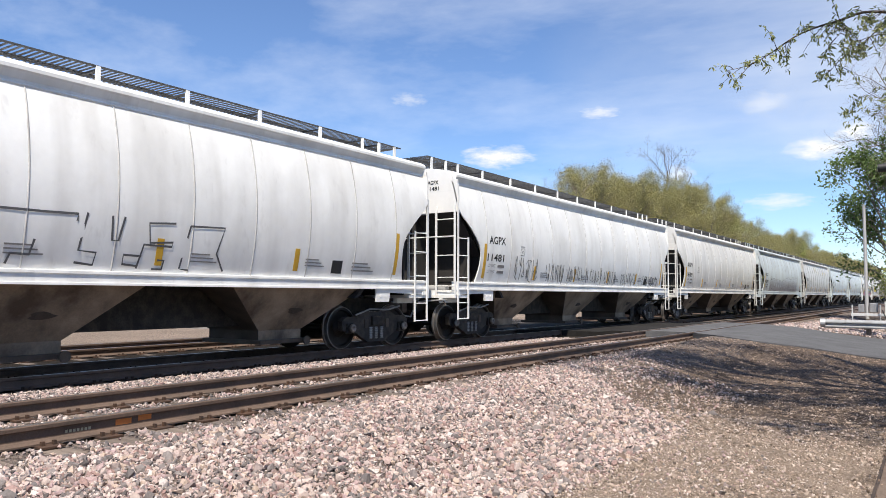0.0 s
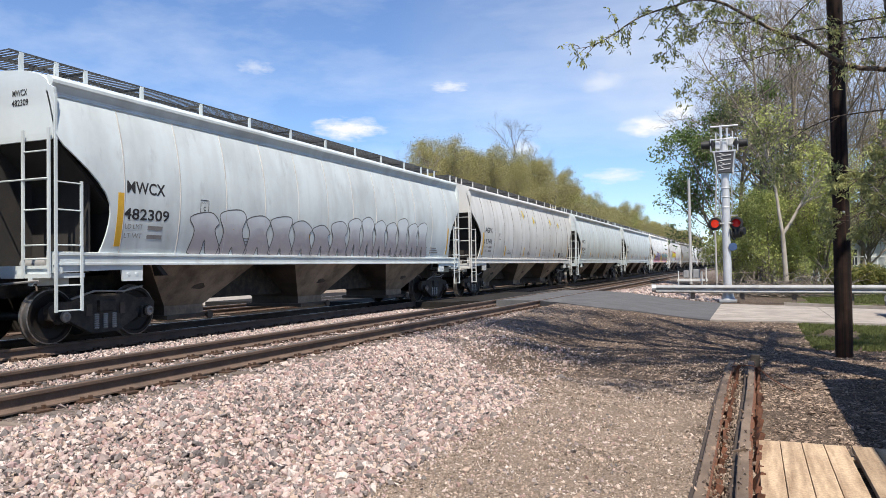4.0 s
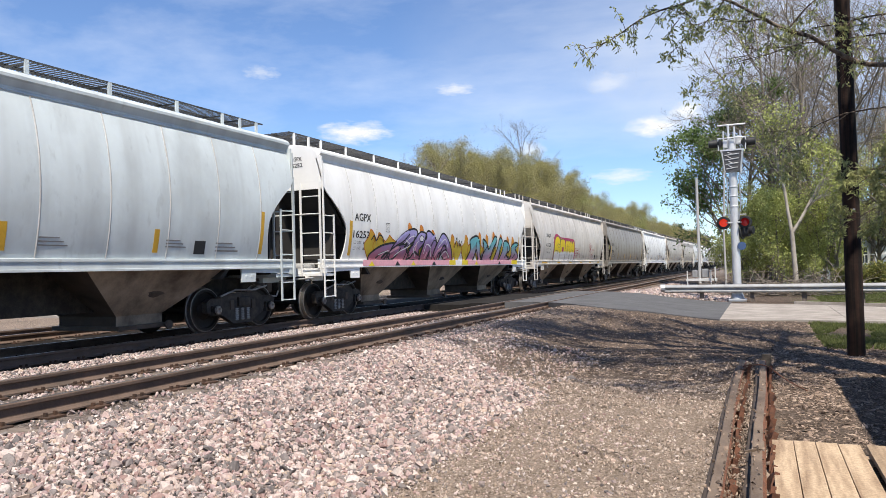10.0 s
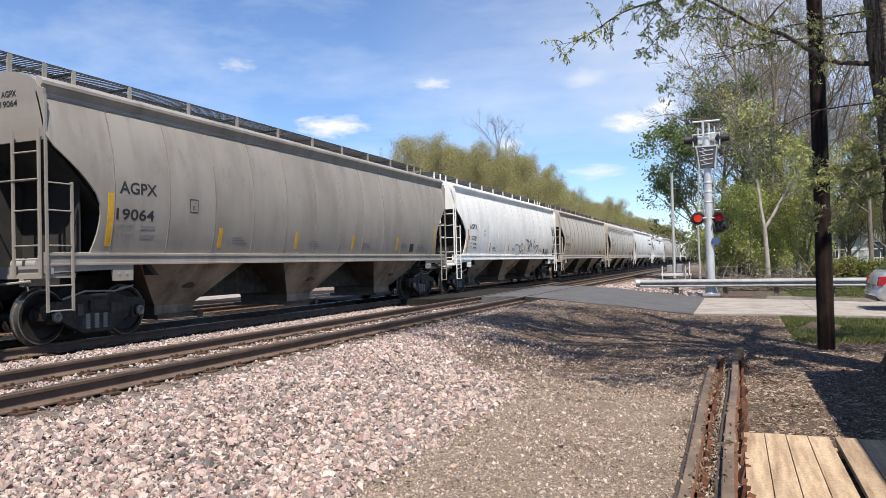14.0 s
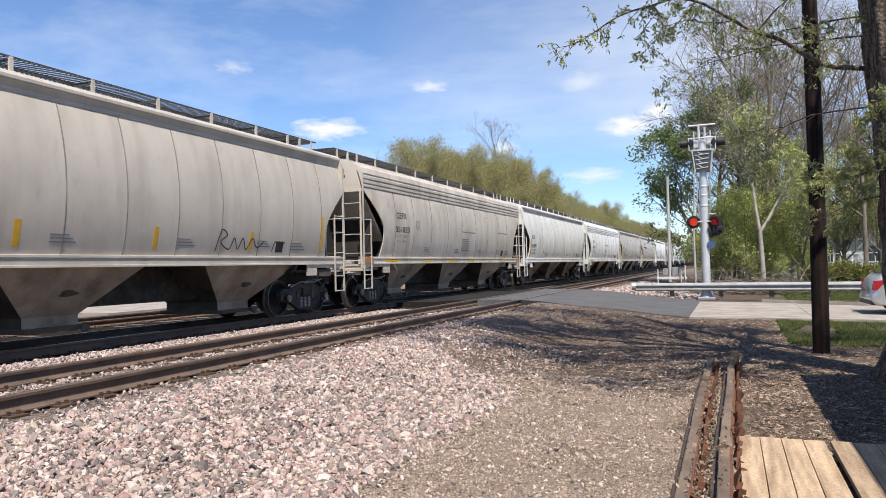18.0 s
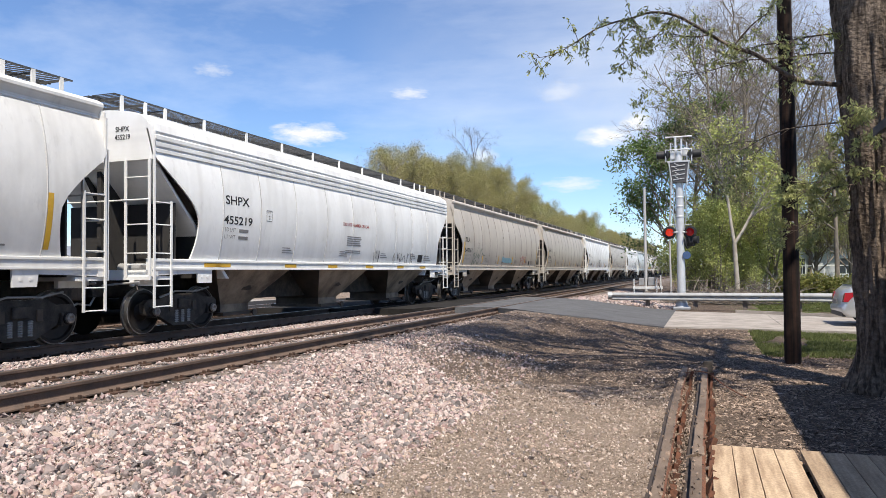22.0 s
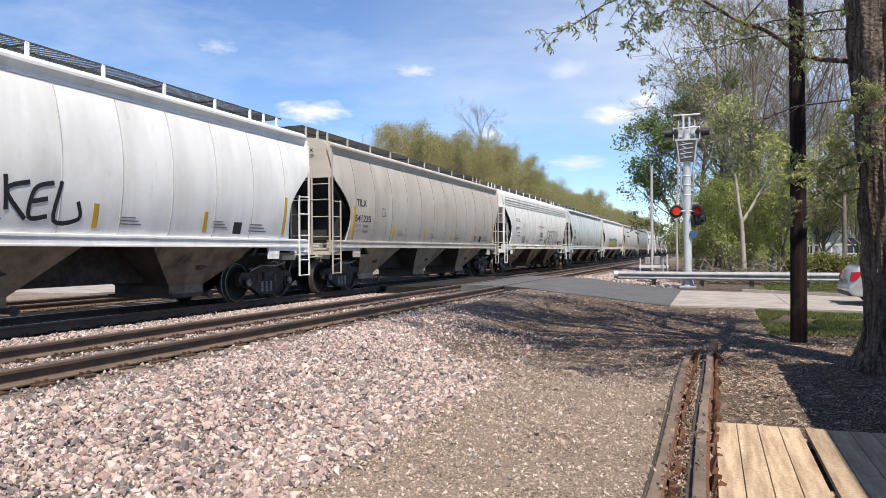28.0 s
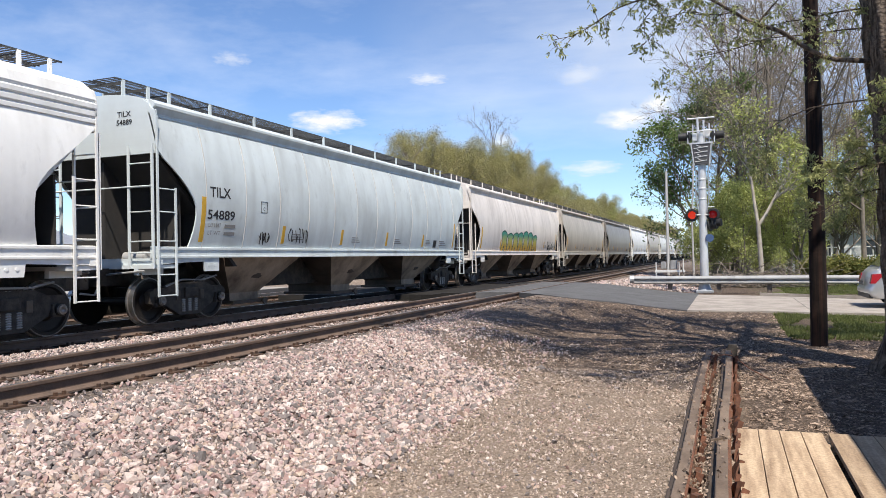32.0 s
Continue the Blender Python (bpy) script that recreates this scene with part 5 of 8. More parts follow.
for i, y in enumerate((2.3, 3.9, 5.0, 6.6, 10.6, 13.3)):
    bm = bmesh.new()
    prism(bm, [(y, 1.335), (y + 0.35, 1.335), (y + 0.18, 1.47)], 1.470, 1.479, "x")
    part("sill_spike", bm, S_BLACK if i % 2 else S_YEL, c)
# yellow bubble letters
c = car_at(8)
bub = [[(3.7, 1.52), (3.65, 1.95), (3.75, 2.55), (4.15, 2.78), (4.65, 2.70), (4.8, 2.30), (4.85, 1.9), (4.8, 1.52)], [(4.8, 1.52), (4.8, 2.1), (4.9, 2.52), (5.3, 2.66), (5.85, 2.58), (6.0, 2.1), (5.95, 1.52)], [(5.95, 1.52), (6.0, 2.1), (6.05, 2.5), (6.3, 2.64), (6.55, 2.55), (6.75, 2.64), (7.0, 2.5), (7.0, 2.0), (6.95, 1.52)], [(6.95, 1.52), (7.0, 2.1), (7.05, 2.5), (7.3, 2.62), (7.5, 2.45), (7.8, 2.6), (8.1, 2.4), (8.15, 1.9), (8.1, 1.52)]]
patch(c, "graffiti_halo", [[(3.52, 1.48), (3.52, 2.0), (3.6, 2.7), (4.1, 2.92), (4.8, 2.80), (5.3, 2.76), (6.3, 2.76), (7.3, 2.74), (8.0, 2.70), (8.25, 2.4), (8.22, 1.5), (5.8, 1.47)]], S_MAG, 0.005)
patch(c, "graffiti_shade", [[(3.58, 1.5), (3.58, 2.0), (3.66, 2.6), (3.8, 2.6), (3.9, 2.0), (3.9, 1.5)], [(4.6, 1.55), (4.7, 2.6), (5.0, 2.6), (5.0, 1.55)]], S_OLIVE, 0.010)
patch(c, "bubble_graffiti", bub, S_SOUK, 0.014, S_GREYK, 0.028)
lines(c, "bubble_line", [[(4.82, 2.36), (4.35, 2.38), (4.24, 2.30), (4.38, 2.23), (4.6, 2.2)], [(3.72, 2.0), (4.25, 2.02), (4.42, 1.94), (4.3, 1.86)], [(6.42, 2.4), (6.4, 1.9), (6.55, 1.88), (6.58, 2.35)], [(7.5, 2.42), (7.52, 2.05), (7.9, 2.1)], [(7.52, 1.52), (7.6, 1.85), (7.7, 1.52)]], S_GREYK, 0.03, 0.022)
patch(c, "bubble_eye", [[(5.25, 2.0), (5.25, 2.22), (5.55, 2.22), (5.55, 2.0)]], S_MAG, 0.022)
lines(c, "tag", [[(9.3, 2.05), (9.4, 2.2), (9.5, 2.1), (9.35, 1.95), (9.5, 1.85), (9.65, 1.95), (9.8, 1.6)], [(12.25, 2.3), (12.35, 2.62), (12.45, 2.2), (12.6, 2.6), (12.7, 2.2), (12.9, 2.5), (13.1, 2.4)]], S_RED, 0.03)
tag_scrawl(c, "tag", 12.3, 1.6, 1.3, 0.7, S_RED, 88, 6, 0.03)
# black tags on a white car
c = car_at(10)
lines(c, "tag", [[(8.2, 2.0), (8.8, 2.0), (9.1, 1.8), (9.0, 1.52), (8.5, 1.55)], [(9.05, 1.55), (9.2, 2.0), (9.5, 2.05), (9.45, 1.8), (9.2, 1.62)], [(9.3, 1.62), (9.7, 1.75), (9.85, 1.6), (9.6, 1.52)]], S_GREYK, 0.045)
lines(c, "tag", [[(10.1, 2.32), (10.8, 2.2)], [(10.5, 2.2), (10.75, 1.85), (10.95, 2.1), (11.05, 1.75), (11.05, 2.3), (11.3, 1.95), (11.35, 2.15)], [(11.7, 2.3), (11.8, 1.9)], [(11.9, 2.35), (11.75, 2.1)], [(12.0, 2.1), (12.0, 1.85), (12.3, 2.0), (12.7, 2.0), (12.4, 1.6)]], S_GREYK, 0.075)
tag_scrawl(c, "tag", 15.75, 2.5, 0.75, 0.7, S_BLACK, 92, 6, 0.03)
tag_scrawl(c, "tag", 14.45, 1.5, 0.6, 0.25, S_BLACK, 93, 5, 0.03)
lines(car_at(11), "tag", [[(11.75, 1.6), (11.9, 2.05), (12.1, 1.95), (11.9, 1.8), (12.2, 1.65), (12.35, 1.9), (12.5, 1.65), (12.65, 1.9), (12.8, 1.65), (13.0, 1.9), (13.2, 1.7), (13.45, 1.85)], [(13.8, 1.62), (13.9, 1.85), (14.1, 1.7), (14.3, 1.85)]], S_BLACK, 0.028)
# warnings in red
for i in (14, 19):
    writing(car_at(i), "warning", "DO NOT HAMMER ON CAR", 7.80, 2.59, 0.10, 1.75, M_RED)
    for k in range(5):
        mark(car_at(i), "stencil_line", 8.08, 2.02 + 0.062 * k, 0.95 - 0.06 * (k % 3), 0.032, M_FADED)
    for k in range(2):
        mark(car_at(i), "stencil_line", 8.05, 1.80 + 0.06 * k, 1.0, 0.026, M_FADED)
    mark(car_at(i), "data_panel", 14.1, 1.58, 0.3, 0.28, M_LETTER)
for k in range(6):
    mark(car_at(12), "stencil_line", 8.45, 1.80 + 0.085 * k, 0.9 - 0.1 * (k % 2), 0.034, M_FADED)
mark(car_at(12), "stencil_line", 8.43, 2.51, 1.6, 0.05, M_FADED)
mark(car_at(12), "stencil_line", 13.2, 2.62, 1.5, 0.05, M_FADED)
tag_scrawl(car_at(13), "tag", 4.1, 1.58, 1.35, 0.32, flat("faded_red_spray", (0.52, 0.30, 0.28)), 71, 5, 0.05)
tag_scrawl(car_at(14), "tag", 10.0, 1.56, 0.5, 0.45, S_GREYK, 73, 4, 0.025)
tag_scrawl(car_at(14), "tag", 11.6, 1.55, 1.9, 0.35, S_GREYK, 74, 8, 0.025)
# faded tags on a tan car
lines(car_at(15), "tag", [[(2.6, 1.95), (2.85, 2.1), (2.8, 1.8), (3.1, 2.0), (3.15, 2.25), (3.2, 1.9), (3.4, 2.05), (3.5, 1.85), (3.7, 2.1), (3.75, 2.3), (4.1, 2.05), (4.55, 2.0)], [(2.55, 1.55), (2.7, 1.75), (2.9, 1.6), (3.1, 1.75), (3.4, 1.6), (3.6, 1.7)]], flat("faded_green_grey_spray", (0.20, 0.23, 0.19)), 0.06)
patch(car_at(15), "paint_patch", [[(7.8, 1.75), (7.85, 2.0), (8.4, 1.95), (9.0, 1.95), (9.7, 1.9), (9.85, 1.7), (9.0, 1.68), (8.3, 1.7)]], S_BLUE, 0.005)
lines(car_at(15), "tag", [[(11.7, 2.05), (11.9, 1.75), (12.05, 2.05)], [(12.1, 1.7), (12.25, 2.1), (12.4, 1.7)], [(12.5, 2.1), (12.65, 1.9), (12.8, 2.1), (12.65, 1.9), (12.6, 1.6)], [(12.9, 1.7), (13.05, 2.1), (13.3, 1.7)]], S_RED, 0.045)
# black lettering
lines(car_at(17), "tag", [[(8.22, 2.38), (8.27, 1.85)], [(8.65, 2.3), (8.25, 2.15), (8.62, 1.72)], [(9.1, 2.32), (8.75, 2.2), (8.68, 1.76), (9.02, 1.78)], [(8.7, 2.0), (9.0, 2.06)], [(9.25, 2.36), (9.15, 1.72), (9.65, 1.76), (9.6, 2.05)]], S_BLACK, 0.075)
lines(car_at(17), "tag", [[(6.8, 1.85), (7.3, 1.9), (7.15, 2.0)], [(7.3, 1.9), (7.15, 1.78)]], S_BLACK, 0.05)
tag_scrawl(car_at(17), "tag", 2.7, 1.58, 1.0, 0.55, S_BLACK, 61, 5, 0.05)
# black bubble outline
lines(car_at(19), "bubble_outline", [[(10.9, 1.55), (10.35, 1.50), (10.1, 1.75), (10.35, 2.0), (10.2, 2.15), (10.45, 2.42), (10.85, 2.38), (10.95, 2.1), (10.6, 1.98), (10.95, 1.9), (11.05, 1.6)], [(11.05, 1.55), (11.0, 2.1), (11.25, 2.44), (11.6, 2.35), (11.6, 2.05), (11.8, 1.55), (11.5, 1.5), (11.3, 1.8)], [(11.65, 2.1), (11.8, 2.44), (12.2, 2.40), (12.3, 2.1), (12.1, 1.9), (12.3, 1.55), (11.95, 1.5)], [(12.3, 2.3), (12.6, 2.50), (12.85, 2.3), (12.8, 1.9), (12.95, 1.7), (12.85, 1.5), (12.45, 1.5), (12.35, 1.9)], [(13.3, 2.0), (13.1, 2.1), (13.15, 2.4), (13.45, 2.45), (13.5, 2.1), (13.3, 1.55)], [(11.25, 2.2), (11.3, 2.05)], [(12.55, 2.3), (12.55, 2.1)]], S_BLACK, 0.055)
tag_scrawl(car_at(19), "tag", 9.55, 1.6, 0.5, 0.42, S_BLACK, 64, 4, 0.035)
tag_scrawl(car_at(19), "tag", 3.6, 1.55, 0.75, 0.5, flat("maroon_spray", (0.22, 0.05, 0.07)), 66, 5, 0.04)
tag_scrawl(car_at(20), "tag", 3.2, 1.58, 0.45, 0.3, S_BLACK, 67, 4, 0.03)
tag_scrawl(car_at(20), "tag", 4.4, 1.62, 0.9, 0.4, S_BLACK, 68, 6, 0.03)
# green and orange piece
patch(car_at(21), "green_graffiti", wild_letters(4.3, 11.2, 1.46, 2.55, 7, 9), S_GREEN, 0.005, flat("dark_green_outline", (0.02, 0.09, 0.07)), 0.06)
tag_scrawl(car_at(21), "tag", 13.7, 1.5, 2.2, 0.6, S_BLACK, 69, 6, 0.05)
# rust at the corners of the old warm-grey car
for y in (0.02, 16.6):
    bm = bmesh.new()
    box(bm, 1.458, y, 1.31, 1.480, y + 0.62, 1.50)
    part("rust_patch", bm, flat("orange_rust_stain", (0.33, 0.15, 0.06), 0.85), car_at(12))

# small red stencil text beside the yellow piece
for k in range(6):
    for j in range(4):
        mark(car_at(8), "stencil_line", 8.32 + 0.23 * j, 2.17 - 0.095 * k, 0.19 - 0.03 * ((j + k) % 3), 0.04, M_RED)

# ---- beside the line ----
M_POLE = mat("creosoted_pole_timber", (0.010, 0.007, 0.006), 0.95, 0, (0.040, 0.020, 0.014), 2.2, (9, 9, 0.35), (0.42, 0.72), 0.2, 0.01, 14, spec=0.25)
M_GALV = mat("galvanised_steel", (0.46, 0.47, 0.48), 0.45, 0.55, (0.36, 0.37, 0.38), 5.0, (1, 1, 1), (0.3, 0.7), 0.08)
M_ALU = mat("silver_mast_paint", (0.60, 0.61, 0.62), 0.45, 0.3, (0.46, 0.47, 0.48), 4.0, (1, 1, 0.4), (0.35, 0.7), 0.06)
M_BEAM = mat("weathered_zinc_beam", (0.38, 0.385, 0.385), 0.55, 0.15, (0.26, 0.26, 0.26), 3.0)
M_DULL = mat("dull_grey_pole_paint", (0.30, 0.30, 0.30), 0.6, 0.2, (0.20, 0.20, 0.20), 3.0, (3, 3, 0.5))
M_BLACK = mat("black_signal_paint", (0.012, 0.012, 0.013), 0.55, 0, (0.03, 0.03, 0.03), 8.0)
M_BOARD = mat("fresh_pine_board", (0.46, 0.345, 0.235), 0.8, 0, (0.225, 0.15, 0.095), 1.3, (12, 0.9, 4), (0.38, 0.70), 0.26, 0.003, 55, 0.12)
M_RUST = mat("flaking_rust", (0.185, 0.078, 0.046), 0.9, 0.1, (0.085, 0.047, 0.034), 12.0, (1, 1, 1), (0.35, 0.7), 0.25, 0.006, 45)
M_OLDRAIL = mat("old_rail_scale", (0.22, 0.165, 0.125), 0.75, 0.25, (0.09, 0.065, 0.05), 4.0, (1, 0.4, 1), (0.35, 0.7), 0.15, 0.003, 60)
M_DARKRAIL = mat("dark_rail_scale", (0.06, 0.047, 0.04), 0.75, 0.3, (0.10, 0.075, 0.06), 5.0)
M_WOODPOST = mat("grey_post_timber", (0.17, 0.14, 0.115), 0.9, 0, (0.10, 0.08, 0.065), 4.0, (6, 6, 0.5), (0.35, 0.7), 0.15)


def emitter(name, colour, strength):
    m = bpy.data.materials.new(name)
    m.use_nodes = True
    p = m.node_tree.nodes["Principled BSDF"]
    p.inputs["Base Color"].default_value = (*colour, 1)
    p.inputs["Emission Color"].default_value = (*colour, 1)
    p.inputs["Emission Strength"].default_value = strength
    p.inputs["Roughness"].default_value = 0.3
    return m


M_LIT = emitter("lit_red_lens", (0.75, 0.045, 0.02), 0.50)
M_UNLIT = emitter("dim_red_lens", (0.30, 0.008, 0.01), 0.18)


def utility_pole():
    t = thing("utility_pole", pose(1.40, 14.0, -0.05), "dark creosoted wooden utility pole standing in bare earth", "utility pole")
    bm = bmesh.new()
    rng = random.Random(4)
    rings = []
    for k in range(25):
        z = 12.0 * k / 24
        r = 0.136 - 0.032 * k / 24
        ring = []
        for j in range(20):
            a = 2 * math.pi * j / 20
            rr = r * (1 + 0.018 * math.sin(5 * a + 1.3) + 0.012 * rng.uniform(-1, 1))
            ring.append(bm.verts.new((rr * math.cos(a) + 0.012 * math.sin(z * 0.5), rr * math.sin(a), z)))
        rings.append(ring)
    for u, v in zip(rings, rings[1:]):
        for j in range(20):
            bm.faces.new((u[j], u[(j + 1) % 20], v[(j + 1) % 20], v[j]))
    bm.faces.new(rings[-1])
    part("shaft", bm, M_POLE, t, smooth=50)
    bm = bmesh.new()
    lathe(bm, [(0, 0.02), (0.012, 0.02), (0.016, 0.012)], "y", 10)
    put("survey_tag", mesh_of("survey_tag", bm, M_GALV), t, pose(0.04, -0.140, 2.46), "small round metal tag")
    return t


utility_pole()


def lens_head(parent, x, z, lit):
    """A flashing lamp: black background disc, hood and red lens, facing the camera side (-y)."""
    h = put("lamp_head", None, parent, pose(x, -0.10, z))
    bm = bmesh.new()
    lathe(bm, [(0.0, 0.23), (0.02, 0.25), (0.035, 0.25), (0.05, 0.18), (0.16, 0.12)], "y", 28)
    part("background_disc", bm, M_BLACK, h, smooth=40)
    bm = bmesh.new()
    n = 16
    for k in range(n):
        a0, a1 = math.pi * (-0.15 + 1.3 * k / n), math.pi * (-0.15 + 1.3 * (k + 1) / n)
        q = []
        for y in (-0.01, -0.26):
            for a in (a0, a1):
                q.append((0.165 * math.cos(a), y, 0.165 * math.sin(a)))
        vs = [bm.verts.new(c) for c in q] + [bm.verts.new((c[0] * 1.05, c[1], c[2] * 1.05)) for c in q]
        for f in ((0, 1, 3, 2), (4, 6, 7, 5), (2, 3, 7, 6), (0, 4, 5, 1)):
            bm.faces.new([vs[i] for i in f])
    part("hood", bm, M_BLACK, h, smooth=50)
    bm = bmesh.new()
    lathe(bm, [(-0.045, 0.02), (-0.035, 0.10), (-0.01, 0.15), (0.0, 0.15)], "y", 20)
    part("lens", bm, M_LIT if lit else M_UNLIT, h, "lit red lens" if lit else "unlit red lens", smooth=60)
    return h


def crossing_signal():
    x, y = -0.86, 30.3
    t = thing("crossing_signal", pose(x, y, 0.08), "silver level-crossing signal mast with red flashing lamps", "crossing signal")
    bm = bmesh.new()
    box(bm, -0.32, -0.32, 0.0, 0.32, 0.32, 0.12, 0.03)
    lathe(bm, [(0.12, 0.26), (0.30, 0.20), (0.55, 0.185)], "z", 20)
    part("base", bm, M_GALV, t)
    bm = bmesh.new()
    lathe(bm, [(0.5, 0.155), (3.2, 0.150), (5.1, 0.140), (6.2, 0.13)], "z", 20)
    for z in (3.6, 4.0, 4.35):
        lathe(bm, [(z, 0.15), (z + 0.02, 0.165), (z + 0.05, 0.165), (z + 0.07, 0.15)], "z", 20)
    part("mast", bm, M_ALU, t, smooth=40)
    bm = bmesh.new()
    tube(bm, [(-0.45, -0.1, 3.02), (0.45, -0.1, 3.02)], 0.035, 10)
    tube(bm, [(-0.40, -0.05, 3.32), (0.42, -0.05, 3.32)], 0.02, 8)
    part("lamp_bracket", bm, M_ALU, t)
    lens_head(t, -0.40, 3.02, True)
    lens_head(t, 0.36, 3.02, False)
    # lamps turned to the side street
    for z, dx in ((2.62, 0.28), (2.72, 0.42)):
        h = put("side_lamp", None, t, pose(dx, 0.05, z, 0, 0, 70))
        bm = bmesh.new()
        lathe(bm, [(0.0, 0.24), (0.03, 0.25), (0.14, 0.12), (0.20, 0.08)], "y", 22)
        part("background_disc", bm, M_BLACK, h, smooth=40)
        bm = bmesh.new()
        lathe(bm, [(-0.24, 0.15), (-0.02, 0.16), (0.0, 0.16), (0.0, 0.10), (-0.24, 0.145)], "y", 18)
        part("hood", bm, M_BLACK, h, smooth=50)
    # bell housing at the top, with loudspeaker-shaped lamps either side
    cage_dark = flat("shaded_mesh_steel", (0.085, 0.085, 0.09), 0.7)
    bm = bmesh.new()
    lo = [bm.verts.new((u * 0.27, v * 0.24, 4.97)) for u, v in ((-1, -1), (1, -1), (1, 1), (-1, 1))]
    hi = [bm.verts.new((u * 0.36, v * 0.31, 5.74)) for u, v in ((-1, -1), (1, -1), (1, 1), (-1, 1))]
    for j in range(4):
        bm.faces.new((lo[j], lo[(j + 1) % 4], hi[(j + 1) % 4], hi[j]))
    bm.faces.new(lo[::-1]), bm.faces.new(hi)
    cage = part("cage", bm, cage_dark, t, "dark mesh-sided lamp basket")
    for u, v in ((-1, -1), (1, -1), (1, 1), (-1, 1)):
        bm = bmesh.new()
        tube(bm, [(u * 0.275, v * 0.245, 4.95), (u * 0.37, v * 0.32, 5.76)], 0.024, 6)
        part("cage_post", bm, M_ALU, cage)
    for k in range(4):
        z = 5.06 + 0.17 * k
        w = 0.27 + 0.09 * (z - 4.97) / 0.77
        bm = bmesh.new()
        tube(bm, [(-w * 0.8, -w * 0.87 - 0.012, z), (w * 0.7, -w * 0.87 - 0.014, z + 0.05)], 0.017, 6)
        part("cage_slat", bm, M_ALU, cage)
        bm = bmesh.new()
        tube(bm, [(-w * 0.5, -w * 0.87 - 0.03, z + 0.13), (w * 0.1, -w * 0.87 - 0.02, z + 0.02)], 0.013, 6)
        part("cage_slat", bm, M_ALU, cage)
    bm = bmesh.new()
    box(bm, -0.42, -0.33, 5.74, 0.42, 0.33, 5.80)
    part("cage_platform", bm, M_ALU, t)
    bm = bmesh.new()
    for s in (-1, 1):
        tube(bm, [(s * 0.30, 0.0, 5.78), (s * 0.30, 0.0, 6.55)], 0.025, 8)
        tube(bm, [(s * 0.48, -0.2, 5.78), (s * 0.48, -0.2, 6.25)], 0.022, 8)
    tube(bm, [(-0.5, 0, 6.78), (0.5, 0, 6.78)], 0.03, 8)
    tube(bm, [(-0.12, 0, 5.8), (-0.12, 0, 6.78)], 0.04, 8)
    tube(bm, [(0.10, 0, 5.8), (0.10, 0, 6.70)], 0.035, 8)
    tube(bm, [(-0.5, -0.2, 6.25), (0.5, -0.2, 6.25)], 0.02, 8)
    part("top_frame", bm, M_ALU, t)
    bm = bmesh.new()
    lathe(bm, [(6.02, 0.05), (6.06, 0.12), (6.3, 0.13), (6.34, 0.06)], "z", 14, (0.22, 0.05, 0))
    part("bell", bm, M_ALU, t, smooth=40)
    bm = bmesh.new()
    box(bm, -0.32, -0.12, 5.9, -0.16, 0.12, 6.2, 0.02)
    part("relay_case", bm, M_ALU, t)
    for s in (-1, 1):
        h = put("top_lamp", None, t, pose(s * 0.50, -0.02, 6.08, 0, s * 5, s * 84))
        bm = bmesh.new()
        lathe(bm, [(-0.34, 0.145), (-0.05, 0.16), (0.0, 0.22), (0.03, 0.25), (0.12, 0.13), (0.18, 0.06)], "y", 20)
        part("lamp_hood", bm, M_BLACK, h, smooth=40)
        bm = bmesh.new()
        lathe(bm, [(0.18, 0.07), (0.34, 0.07)], "y", 14)
        part("lamp_socket", bm, M_ALU, h)
    bm = bmesh.new()
    lathe(bm, [(-0.19, 0.02), (-0.19, 0.15), (-0.17, 0.155), (-0.165, 0.02)], "y", 22, (0.22, 0, 2.12))
    part("instruction_plate", bm, flat("blue_enamel", (0.05, 0.09, 0.19), 0.5), t, "small round blue plate")
    bm = bmesh.new()
    for u in (-0.24, 0.24):
        tube(bm, smooth_line([(u * 0.6, -0.1, 3.1), (u, -0.12, 3.8), (u * 0.9, -0.1, 4.5), (u * 1.1, -0.1, 4.95)], 4), 0.022, 6)
    part("conduit", bm, M_GALV, t)
    return t


crossing_signal()


